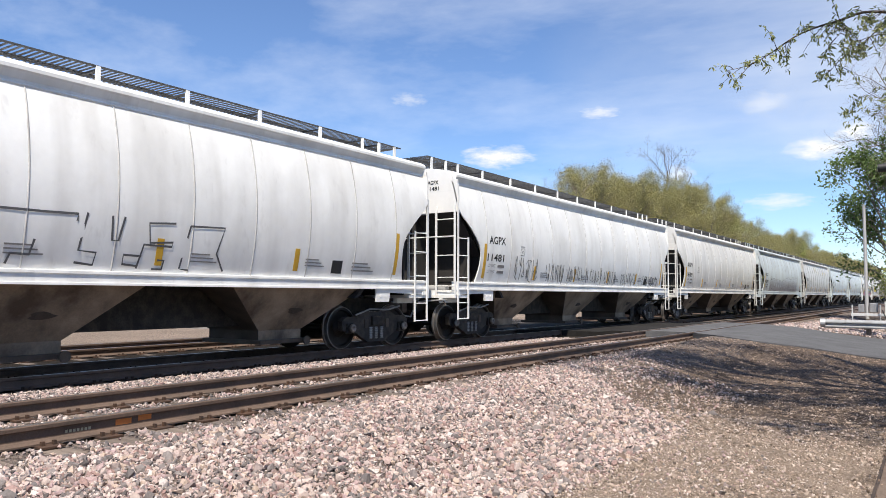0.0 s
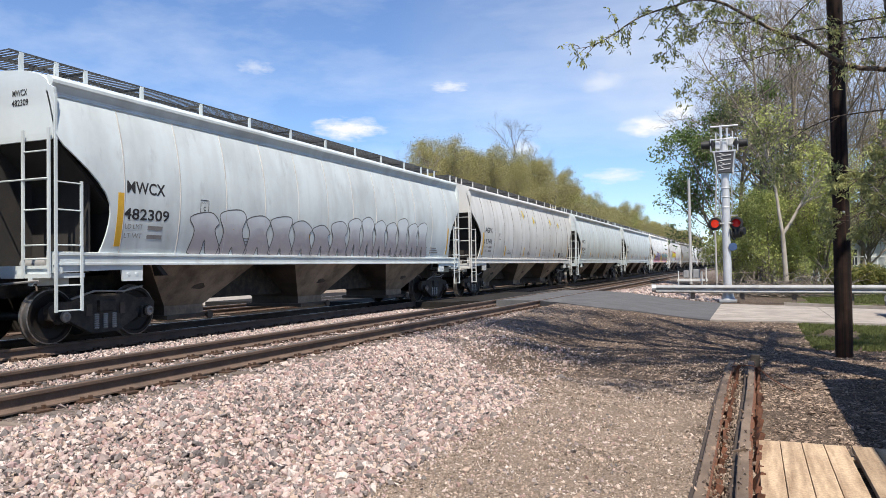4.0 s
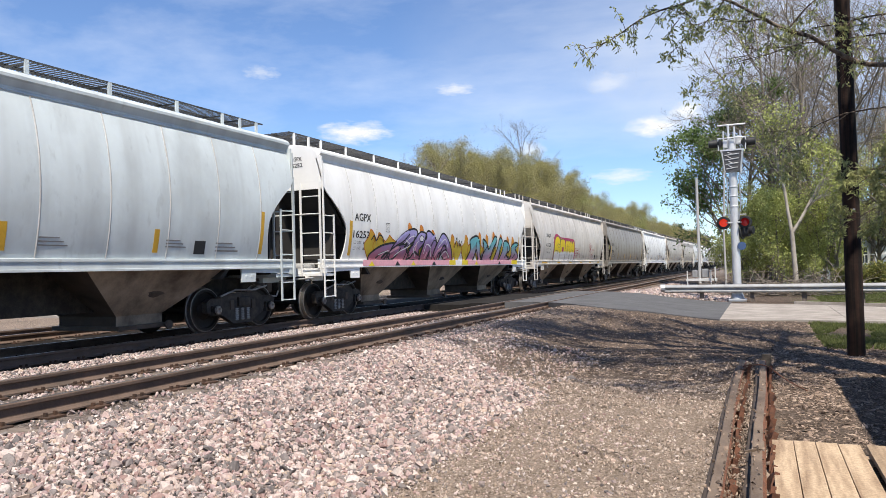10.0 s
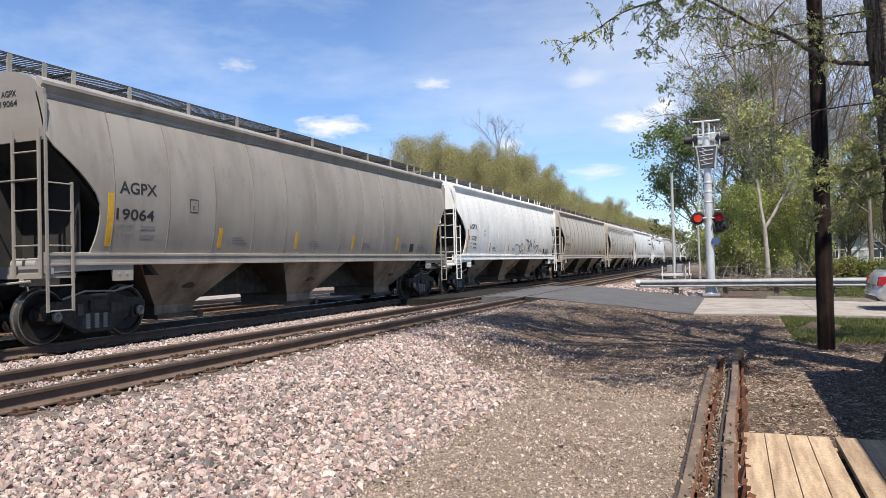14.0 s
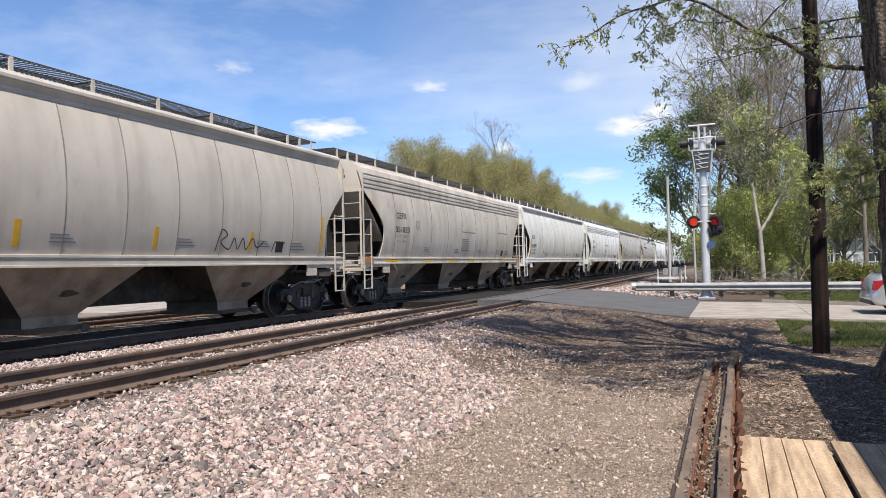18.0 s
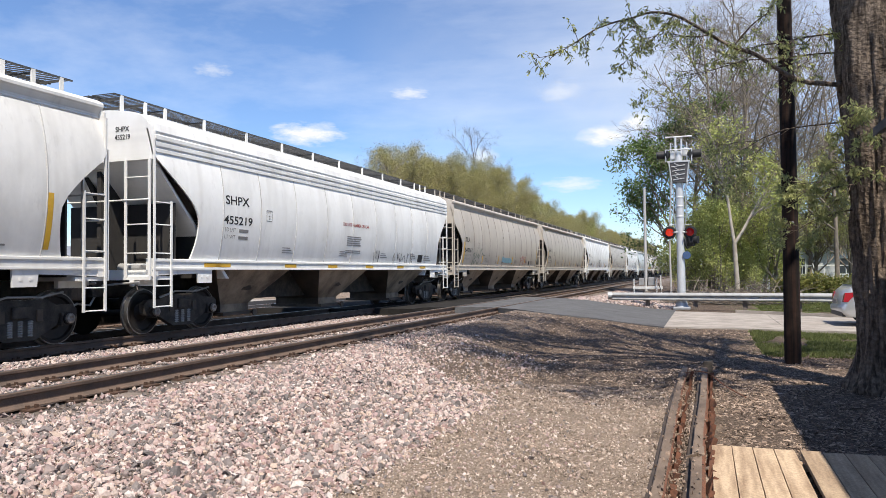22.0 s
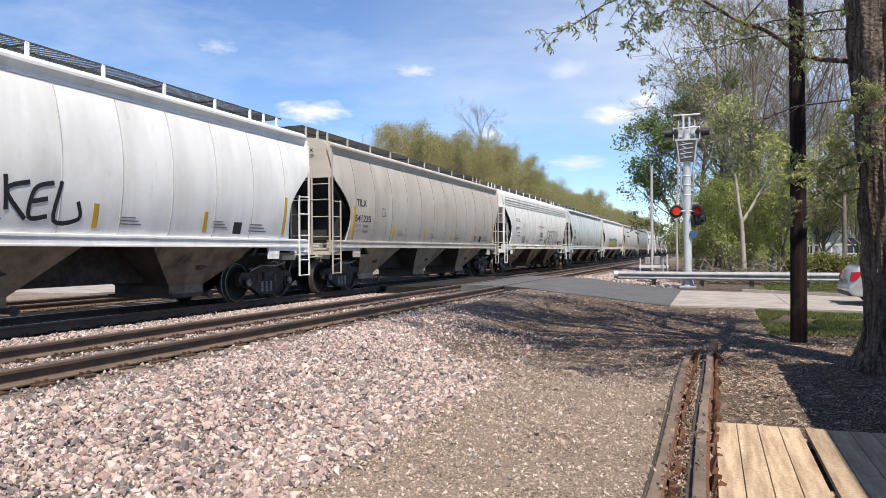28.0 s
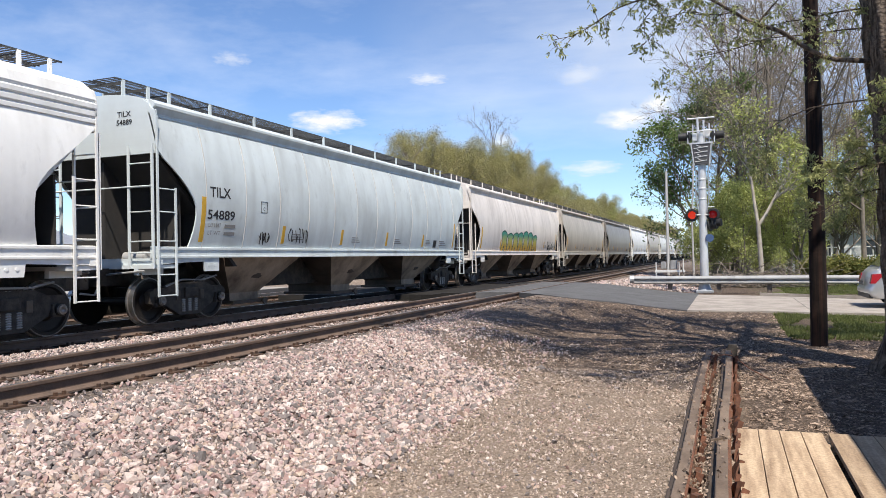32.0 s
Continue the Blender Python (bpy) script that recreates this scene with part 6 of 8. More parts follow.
def gate_mast():
    """The crossing gate's machine and its raised boom's mast beyond the road."""
    t = thing("gate_mechanism", pose(-2.75, 38.0, 0.1), "grey crossing-gate mechanism with counterweight arm and mast", "crossing gate")
    bm = bmesh.new()
    lathe(bm, [(0.0, 0.16), (0.1, 0.08), (5.6, 0.062), (5.65, 0.02)], "z", 14)
    part("mast", bm, M_DULL, t, smooth=40)
    bm = bmesh.new()
    box(bm, 0.10, -0.16, 0.78, 0.42, 0.16, 1.20, 0.03)
    box(bm, -0.34, -0.12, 0.80, -0.10, 0.12, 1.15, 0.03)
    part("gate_machine", bm, M_DULL, t, "grey steel machine case")
    bm = bmesh.new()
    box(bm, -0.62, -0.30, 0.62, 0.80, -0.22, 0.74, 0.01)
    box(bm, -0.62, -0.30, 0.34, 0.70, -0.24, 0.42, 0.01)
    for x in (-0.56, 0.52, 0.72):
        box(bm, x - 0.025, -0.29, 0.42, x + 0.025, -0.23, 1.28 if x > 0.6 else 1.12)
    part("counterweight_arm", bm, flat("white_arm_paint", (0.58, 0.58, 0.56), 0.5), t, "white counterweight arm")
    bm = bmesh.new()
    box(bm, -0.14, -0.12, 0, 0.14, 0.12, 0.5, 0.02)
    part("post", bm, M_TRUCK, t)
    bm = bmesh.new()
    tube(bm, [(0.6, -0.3, 0.9), (0.72, -0.3, 0.55), (0.6, -0.3, 0.2), (0.3, -0.25, 0.1)], 0.02, 6)
    part("cable", bm, M_BLACK, t)
    p = thing("boom_mast", pose(-1.50, 36.5, 0.1), "thin pale raised boom pole beside the crossing", "pole")
    bm = bmesh.new()
    tube(bm, [(0, 0, 0), (-0.03, 0, 3.0), (0.12, 0, 6.3)], 0.05, 8, 0.03)
    part("boom", bm, flat("pale_boom_paint", (0.42, 0.40, 0.38), 0.6), p)
    bm = bmesh.new()
    box(bm, -0.12, -0.12, 0, 0.12, 0.12, 0.15, 0.02)
    part("foot", bm, M_GALV, p)


gate_mast()


def guardrail():
    t = thing("guardrail", pose(0, 0, 0), "galvanised steel W-beam guardrail beside the driveway", "guardrail")
    xs = [-3.55, -2.9, 0.2, 3.3, 6.4]
    for a, b in zip(xs, xs[1:]):
        bm = bmesh.new()
        prof = [(0, 0.0), (0.085, 0.03), (0.09, 0.06), (0.0, 0.125), (0.0, 0.165), (0.09, 0.20), (0.085, 0.235), (0, 0.31)]
        rows = []
        for x in (a, b + 0.03):
            y = 30.55 - (x + 3.55) * 0.19
            rows.append([bm.verts.new((x, y - u, 0.44 + v)) for u, v in prof] + [bm.verts.new((x, y - u + 0.008, 0.44 + v)) for u, v in prof[::-1]])
        n = len(rows[0])
        for j in range(n):
            bm.faces.new((rows[0][j], rows[0][(j + 1) % n], rows[1][(j + 1) % n], rows[1][j]))
        bm.faces.new(rows[0]), bm.faces.new(rows[1][::-1])
        fixed(bm)
        part("w_beam", bm, M_BEAM, t)
    bm = bmesh.new()
    tube(bm, [(-3.55, 30.57, 0.62), (-3.72, 30.55, 0.62)], 0.16, 14)
    part("end_cap", bm, M_GALV, t)
    for x in (-2.15, -0.35, 1.40, 3.2, 5.0):
        y = 30.68 - (x + 3.55) * 0.19
        bm = bmesh.new()
        box(bm, x - 0.08, y - 0.10, ground_z(x, y) - 0.1, x + 0.08, y + 0.08, 0.80, 0.012)
        part("post", bm, M_WOODPOST, t)


guardrail()


def old_rails():
    """Two worn rails lying on their sides in a row of rusty plates."""
    for x, name_z in ((-0.37, 0.0), (-0.12, 0.0)):
        t = thing("old_rail", pose(x, 0, 0), "worn rusty rail lying on the gravel", "rail", "discarded rails")
        bm = bmesh.new()
        rng = random.Random(int(x * 100))
        out = [(-0.080, 0.0), (0.070, 0.0), (0.072, 0.03), (0.045, 0.045), (0.040, 0.09), (0.062, 0.105), (0.064, 0.128), (0.050, 0.138), (-0.020, 0.140), (-0.028, 0.132), (-0.030, 0.062), (-0.034, 0.052), (-0.074, 0.050), (-0.080, 0.044)]
        rows = []
        for k in range(29):
            y = 2.0 + 9.9 * k / 28
            dx = 0.012 * math.sin(y * 0.9 + x * 9) + 0.006 * y * (0.6 if x < -0.2 else 1.0)
            rows.append([bm.verts.new((u + dx + 0.002 * rng.uniform(-1, 1), y, v + 0.002 * rng.uniform(-1, 1))) for u, v in out])
        for p, q in zip(rows, rows[1:]):
            for j in range(len(out)):
                bm.faces.new((p[j], p[(j + 1) % len(out)], q[(j + 1) % len(out)], q[j]))
        bm.faces.new(rows[0][::-1]), bm.faces.new(rows[-1])
        fixed(bm)
        me = mesh_of("rail_bar", bm, M_OLDRAIL)
        me.materials.append(M_DARKRAIL)
        me.materials.append(M_RUST)
        for f in me.polygons:
            drift = 0.006 * f.center.y * (0.6 if x < -0.2 else 1.0)
            if f.center.x - drift < -0.022 and f.center.z < 0.12:
                f.material_index = 1
            elif f.center.x - drift > 0.045:
                f.material_index = 2
        put("rail_bar", me, t)
        # flakes and anchors along the right flank
        for i in range(52):
            y = 2.3 + i * 0.18 + rng.uniform(-0.08, 0.08)
            bm = bmesh.new()
            h = rng.uniform(0.07, 0.14)
            prism(bm, [(0, 0), (rng.uniform(0.18, 0.3), 0), (rng.uniform(0.10, 0.2), h * 0.5), (rng.uniform(-0.02, 0.05), h)], 0, rng.uniform(0.02, 0.05), "x")
            fixed(bm)
            dx = 0.006 * y * (0.6 if x < -0.2 else 1.0)
            put("rail_anchor", mesh_of("rail_anchor", bm, M_RUST), t, pose(0.078 + dx, y, 0.008, rng.uniform(-8, 8), rng.uniform(5, 25), rng.uniform(-12, 12)))
    t = thing("buffer_post", pose(0.02, 12.25, 0), "short dark timber stub at the end of old rails", "post")
    bm = bmesh.new()
    box(bm, -0.07, -0.10, -0.05, 0.07, 0.10, 0.20, 0.015)
    part("stub", bm, M_TRUCK, t)
    t = thing("wire_loop", pose(0, 0, 0), "rusty loop of wire lying over the old rails", "wire")
    bm = bmesh.new()
    tube(bm, smooth_line([(-0.28, 11.0, 0.16), (0.0, 10.9, 0.19), (0.22, 10.5, 0.08), (0.45, 9.9, 0.03)], 6), 0.008, 6)
    part("wire", bm, M_RUST, t)
    # spikes left lying on the rails
    for x, y in ((-0.13, 6.15),):
        t = thing("rail_spike", pose(x, y, 0.15, 0, 90, 60 + 40 * x), "loose rusty rail spike lying on a rail", "spike", "loose spikes")
        bm = bmesh.new()
        box(bm, -0.009, -0.009, -0.07, 0.009, 0.009, 0.07)
        box(bm, -0.016, -0.016, 0.07, 0.016, 0.022, 0.085)
        part("spike", bm, M_OLDRAIL, t)


old_rails()


def rail_marks():
    """Spray-painted marks on the web of the siding's near rail."""
    orange = flat("orange_marking_paint", (0.62, 0.20, 0.05), 0.7)
    cream = flat("cream_marking_paint", (0.42, 0.40, 0.28), 0.7)
    t = thing("paint_mark", pose(0, 0, 0), "orange spray marks on the rusty rail", "paint mark")
    for y, w, z, h in ((3.97, 0.16, 0.40, 0.05), (4.20, 0.14, 0.41, 0.055)):
        bm = bmesh.new()
        box(bm, SIDING + GAUGE + 0.009, y, z, SIDING + GAUGE + 0.0125, y + w, z + h)
        part("mark", bm, orange, t)
    t = thing("paint_mark", pose(0, 0, 0), "cream stencil marks on the rusty rail", "paint mark")
    for k in range(7):
        bm = bmesh.new()
        box(bm, SIDING + GAUGE + 0.009, 3.50 + 0.035 * k, 0.40, SIDING + GAUGE + 0.0115, 3.522 + 0.035 * k, 0.425)
        part("mark", bm, cream, t)


rail_marks()


def boardwalk():
    t = thing("boardwalk", pose(0, 0, 0), "low boardwalk of fresh pine planks", "boardwalk")
    rng = random.Random(11)
    x = 0.03
    n = 0
    while x < 3.2:
        w = 0.158
        bm = bmesh.new()
        y1 = 6.84 + rng.uniform(-0.012, 0.012)
        box(bm, 0, 0, 0.055, w, y1 + 4.0, 0.095, 0.004)
        put("plank", mesh_of("plank", bm, M_BOARD), t, pose(x, -4.0, rng.uniform(-0.002, 0.002), 0, 0, 0))
        x += w + (0.045 if n == 3 else 0.006)
        n += 1
    for y in (-3.8, -2.0, -0.2, 1.6, 3.4, 5.2, 6.6):
        bm = bmesh.new()
        box(bm, 0.06, y - 0.045, -0.03, 3.1, y + 0.045, 0.053)
        part("joist", bm, M_BOARD, t)


boardwalk()


# the depot whose roof shades the boards; it stands beside the camera
def depot():
    t = thing("depot", pose(0, 0, 0), "plain timber depot beside the boardwalk", "building")
    m = mat("depot_boarding", (0.42, 0.36, 0.28), 0.8, 0, (0.34, 0.29, 0.22), 2.0, (1, 1, 6))
    bm = bmesh.new()
    box(bm, 3.3, -9, 0, 9.5, 7.0, 2.95)
    part("wall", bm, m, t)
    bm = bmesh.new()
    prism(bm, [(1.86, 3.12), (1.86, 3.22), (6.5, 5.2), (10.6, 3.2), (10.6, 3.1), (6.5, 5.05)], -10, 9.6, "y")
    fixed(bm)
    part("roof", bm, mat("depot_shingle", (0.10, 0.09, 0.085), 0.9, 0, (0.06, 0.055, 0.05), 6.0), t)


depot()


def parked_car():
    """A silver hatchback, its tail towards the road."""
    t = thing("parked_car", pose(3.42, 23.1, 0.06, 0, 0, 1), "silver hatchback car parked on the concrete driveway", "car")
    body = mat("silver_car_paint", (0.55, 0.56, 0.57), 0.28, 0.6, (0.50, 0.51, 0.52), 3.0, fine=0.02)
    glass = mat("tinted_glass", (0.02, 0.022, 0.025), 0.08, 0.0, fine=0.02, spec=0.8)
    tyre = flat("tyre_rubber", (0.02, 0.02, 0.02), 0.9)
    low = [(0.16, 0.26), (0.06, 0.32), (0.0, 0.42), (0.01, 0.52), (0.06, 0.58), (0.07, 0.74), (0.13, 0.92), (0.24, 1.02), (3.1, 1.0), (4.1, 0.86), (4.35, 0.66), (4.38, 0.42), (4.2, 0.26), (0.35, 0.24)]
    bm = bmesh.new()
    rows = []
    for y, inset in ((-0.88, 0.10), (-0.86, 0.03), (-0.80, 0.0), (0.80, 0.0), (0.86, 0.03), (0.88, 0.10)):
        c = Vector((2.2, 0.62))
        rows.append([bm.verts.new((c.x + (u - c.x) * (1 - inset * 0.5), y, c.y + (v - c.y) * (1 - inset))) for u, v in low])
    for p, q in zip(rows, rows[1:]):
        for j in range(len(low)):
            bm.faces.new((p[j], p[(j + 1) % len(low)], q[(j + 1) % len(low)], q[j]))
    bm.faces.new(rows[0][::-1]), bm.faces.new(rows[-1])
    fixed(bm)
    part("body", bm, body, t, smooth=50)
    cab = [(0.20, 0.98), (0.31, 1.09), (0.72, 1.40), (0.98, 1.49), (2.0, 1.51), (2.5, 1.40), (3.3, 0.99)]
    bm = bmesh.new()
    rows = [[bm.verts.new((u, y * (1.0 if v < 1.1 else 0.86), v)) for u, v in cab] for y in (-0.80, 0.80)]
    for j in range(len(cab)):
        bm.faces.new((rows[0][j], rows[0][(j + 1) % len(cab)], rows[1][(j + 1) % len(cab)], rows[1][j]))
    bm.faces.new(rows[0][::-1]), bm.faces.new(rows[1])
    fixed(bm)
    bmesh.ops.bevel(bm, geom=bm.edges[:], offset=0.03, segments=2, affect="EDGES")
    part("cabin", bm, body, t, smooth=50)
    bm = bmesh.new()
    prism(bm, [(0.33, 1.10), (0.70, 1.375), (0.685, 1.395), (0.305, 1.12)], -0.66, 0.66, "y")
    part("rear_window", bm, glass, t)
    for s in (-1, 1):
        bm = bmesh.new()
        y = s * 0.80
        prism(bm, [(0.72, 1.08), (0.98, 1.38), (1.85, 1.42), (2.25, 1.35), (2.85, 1.05)], min(y * 0.90, y * 0.985), max(y * 0.90, y * 0.985), "y")
        fixed(bm)
        part("side_window", bm, glass, t)
        bm = bmesh.new()
        prism(bm, [(0.05, 0.66), (0.10, 0.90), (0.46, 0.93), (0.30, 0.82), (0.16, 0.66)], min(s * 0.70, s * 0.895), max(s * 0.70, s * 0.895), "y")
        fixed(bm)
        part("tail_light", bm, flat("red_tail_light", (0.35, 0.02, 0.03), 0.25), t)
        for x in (0.85, 3.45):
            w = put("wheel", None, t, pose(x, s * 0.78, 0.31))
            bm = bmesh.new()
            lathe(bm, [(-0.10, 0.20), (-0.10, 0.29), (-0.07, 0.315), (0.07, 0.315), (0.10, 0.29), (0.10, 0.20)], "y", 24)
            part("tyre", bm, tyre, w, smooth=40)
            bm = bmesh.new()
            lathe(bm, [(-0.105, 0.05), (-0.09, 0.20), (0.09, 0.20), (0.105, 0.05)], "y", 18)
            part("rim", bm, M_GALV, w)
    bm = bmesh.new()
    box(bm, -0.03, -0.26, 0.60, 0.005, 0.26, 0.72, 0.008)
    part("plate_recess", bm, flat("dark_plate", (0.10, 0.10, 0.11), 0.5), t)
    bm = bmesh.new()
    box(bm, 0.62, -0.62, 1.40, 0.95, 0.62, 1.46, 0.015)
    part("roof_spoiler", bm, body, t)
    bm = bmesh.new()
    box(bm, 0.02, -0.80, 0.26, 0.12, 0.80, 0.42, 0.02)
    part("bumper_skirt", bm, flat("dark_bumper", (0.05, 0.05, 0.052), 0.6), t)


parked_car()


def house():
    """A pale house seen through the trees behind the hedge."""
    t = thing("house", pose(7.6, 66, 0), "pale grey clapboard house behind the hedge", "house")
    m = mat("pale_clapboard", (0.62, 0.63, 0.63), 0.8, 0, (0.52, 0.53, 0.54), 1.5, (1, 1, 9))
    bm = bmesh.new()
    box(bm, -5, 0, 0, 7, 9, 3.4)
    part("wall", bm, m, t)
    bm = bmesh.new()
    prism(bm, [(-0.6, 3.3), (9.6, 3.3), (4.5, 6.4)], -5.5, 7.5, "x")
    fixed(bm)
    part("roof", bm, mat("grey_shingle", (0.16, 0.16, 0.17), 0.9, 0, (0.11, 0.11, 0.12), 4.0), t)
    for x in (-3.2, -0.4, 3.0):
        w = put("window", None, t, pose(x, -0.02, 1.2))
        bm = bmesh.new()
        box(bm, -0.55, -0.04, -0.05, 0.55, 0.02, 1.35)
        part("frame", bm, M_WREFL, w)
        bm = bmesh.new()
        box(bm, -0.45, -0.05, 0.05, 0.45, -0.041, 1.25)
        part("pane", bm, flat("dim_pane", (0.05, 0.06, 0.07), 0.15), w)
    bm = bmesh.new()
    for k in range(9):
        box(bm, -5 + 1.5 * k, -3.0, 0.9, -4.94 + 1.5 * k, -2.95, 1.9)
    box(bm, -5, -3.0, 1.85, 7.06, -2.95, 1.92)
    part("porch_rail", bm, M_WREFL, t)


house()

# far side of the line: a pale street and low white buildings that show under the cars
sheet("street", [-60, -45, -30, -19], [0] * 5, lambda x, y: -0.2, 0.15, M_CONCRETE, "pale concrete street beyond the tracks", "street", lambda x: 4, lambda x: 75)
for i, (y, w, h) in enumerate(((9, 9, 2.6), (21, 7, 2.9), (30, 6, 2.4), (39, 5, 3.0))):
    t = thing("shed", pose(-33, y, -0.2), "low white roadside shed beyond the tracks", "shed", "sheds beyond the tracks")
    bm = bmesh.new()
    box(bm, -3, 0, 0, 3, w, h)
    part("wall", bm, mat("white_shed_board", (0.66, 0.65, 0.62), 0.8, 0, (0.5, 0.48, 0.45), 1.5), t)
    bm = bmesh.new()
    prism(bm, [(-3.3, h), (3.3, h), (0, h + 1.1)], -0.2, w + 0.2, "y")
    fixed(bm)
    part("roof", bm, M_GALV, t)
    for k in range(int(w // 2.4)):
        bm = bmesh.new()
        box(bm, 3.0, 0.7 + 2.4 * k, 0.1, 3.04, 2.3 + 2.4 * k, 2.1)
        part("door", bm, flat("grey_door", (0.30, 0.30, 0.31), 0.7), t)

# ---- trees ----
M_BARK = mat("furrowed_bark", (0.19, 0.15, 0.118), 0.95, 0, (0.055, 0.042, 0.033), 4.5, (4.5, 4.5, 0.7), (0.38, 0.62), 0.4, 0.05, 22, spec=0.1)
M_TWIG = mat("grey_twig_bark", (0.25, 0.215, 0.18), 0.95, 0, (0.14, 0.118, 0.098), 3.0, spec=0.1)
M_BIRCH = mat("pale_smooth_bark", (0.40, 0.36, 0.31), 0.9, 0, (0.26, 0.23, 0.19), 3.0, spec=0.1)


def leaf_mat(name, a, b):
    m = bpy.data.materials.new(name)
    m.use_nodes = True
    n, l = m.node_tree.nodes, m.node_tree.links
    p = n["Principled BSDF"]
    p.inputs["Roughness"].default_value, p.inputs["Specular IOR Level"].default_value = 0.6, 0.25
    g = n.new("ShaderNodeNewGeometry")
    r = n.new("ShaderNodeValToRGB")
    r.color_ramp.elements[0].color, r.color_ramp.elements[1].color = (*a, 1), (*b, 1)
    l.new(g.outputs["Random Per Island"], r.inputs["Fac"])
    l.new(r.outputs["Color"], p.inputs["Base Color"])
    t = n.new("ShaderNodeBsdfTranslucent")
    l.new(r.outputs["Color"], t.inputs["Color"])
    x = n.new("ShaderNodeMixShader")
    x.inputs[0].default_value = 0.45
    l.new(p.outputs[0], x.inputs[1]), l.new(t.outputs[0], x.inputs[2])
    l.new(x.outputs[0], n["Material Output"].inputs["Surface"])
    return m


L_BUD = leaf_mat("yellow_green_buds", (0.265, 0.245, 0.105), (0.47, 0.435, 0.19))
L_SPRING = leaf_mat("spring_leaves", (0.23, 0.265, 0.080), (0.52, 0.55, 0.20))
L_DARK = leaf_mat("full_green_leaves", (0.085, 0.135, 0.045), (0.22, 0.30, 0.11))
L_HEDGE = leaf_mat("hedge_leaves", (0.10, 0.135, 0.035), (0.28, 0.25, 0.08))
L_NEAR = leaf_mat("young_leaflets", (0.20, 0.22, 0.095), (0.48, 0.49, 0.21))


class Wood:
    """Collects branches and leaves of one tree as plain lists."""

    def __init__(self, seed):
        self.rng = random.Random(seed)
        self.v, self.f, self.lv, self.lf, self.tips = [], [], [], [], []

    def bar(self, pts, r0, r1, sides):
        base = None
        n = len(pts)
        a = None
        for i, p in enumerate(pts):
            d = (pts[min(i + 1, n - 1)] - pts[max(i - 1, 0)]).normalized()
            a = d.orthogonal().normalized() if a is None else (a - d * a.dot(d)).normalized()
            b = d.cross(a)
            r = r0 + (r1 - r0) * i / (n - 1)
            start = len(self.v)
            for j in range(sides):
                c, s = math.cos(2 * math.pi * j / sides), math.sin(2 * math.pi * j / sides)
                self.v.append(tuple(p + (a * c + b * s) * r))
            if base is not None:
                for j in range(sides):
                    k = (j + 1) % sides
                    self.f.append((base + j, base + k, start + k, start + j))
            base = start

    def line(self, p, d, length, bend, up, n):
        pts = [p]
        for _ in range(n):
            d = (d + Vector([self.rng.uniform(-bend, bend) for _ in range(3)]) + Vector((0, 0, up))).normalized()
            p = p + d * (length / n)
            pts.append(p)
        return pts

    def grow(self, p, d, length, r, level, spec):
        n, kids, spread, shrink, up, bend, leafy = spec
        pts = self.line(p, d, length, bend, up, 5 if level > 1 else 3)
        self.bar(pts, r, r * (0.45 if level else 0.3), 7 if level > 2 else (5 if level == 2 else 3))
        if level <= leafy:
            self.tips += pts[1:]
        if level == 0:
            return
        for i in range(kids[level]):
            k = self.rng.uniform(0.25 if level < n else 0.32, 1.0)
            j = min(len(pts) - 2, int(k * (len(pts) - 1)))
            q = pts[j].lerp(pts[j + 1], k * (len(pts) - 1) - j)
            axis = (pts[j + 1] - pts[j]).normalized()
            side = axis.orthogonal().normalized()
            side.rotate(Matrix.Rotation(self.rng.uniform(0, 2 * math.pi), 3, axis))
            s = spread * self.rng.uniform(0.7, 1.25)
            nd = (axis * math.cos(s) + side * math.sin(s)).normalized()
            self.grow(q, nd, length * shrink * self.rng.uniform(0.7, 1.1) * (1.25 - 0.5 * k), r * (0.5 - 0.15 * k), level - 1, spec)

    def leaves(self, count, size, scatter, droop=0.0, aspect=1.8):
        for _ in range(count):
            p = self.rng.choice(self.tips) + Vector([self.rng.gauss(0, scatter) for _ in range(3)])
            a = Vector([self.rng.gauss(0, 1) for _ in range(3)]) + Vector((0, 0, -droop))
            a.normalize()
            b = a.orthogonal().normalized()
            b.rotate(Matrix.Rotation(self.rng.uniform(0, 6.28), 3, a))
            s = size * self.rng.uniform(0.6, 1.3)
            i = len(self.lv)
            self.lv += [tuple(p), tuple(p + a * s * 0.5 * aspect + b * s * 0.45), tuple(p + a * s * aspect), tuple(p + a * s * 0.5 * aspect - b * s * 0.45)]
            self.lf.append((i, i + 1, i + 2, i + 3))

    def cluster(self, p, n, size, droop=0.75, aspect=2.6):
        """A tuft of young leaflets hanging from one point of a twig."""
        for _ in range(n):
            a = (Vector([self.rng.gauss(0, 0.8) for _ in range(3)]) + Vector((0, 0, -droop))).normalized()
            b = a.orthogonal().normalized()
            b.rotate(Matrix.Rotation(self.rng.uniform(0, 6.28), 3, a))
            s = size * self.rng.uniform(0.55, 1.2)
            q = p + Vector([self.rng.gauss(0, 0.018) for _ in range(3)])
            i = len(self.lv)
            self.lv += [tuple(q), tuple(q + a * s * 0.45 * aspect + b * s * 0.42), tuple(q + a * s * aspect), tuple(q + a * s * 0.45 * aspect - b * s * 0.42)]
            self.lf.append((i, i + 1, i + 2, i + 3))

    def build(self, root, bark, leaf, wood_name="trunk", leaf_name="crown"):
        me = bpy.data.meshes.new(wood_name)
        me.from_pydata(self.v, [], self.f)
        me.materials.append(bark)
        me.shade_smooth()
        put(wood_name, me, root)
        if self.lf:
            me = bpy.data.meshes.new(leaf_name)
            me.from_pydata(self.lv, [], self.lf)
            me.materials.append(leaf)
            put(leaf_name, me, root)


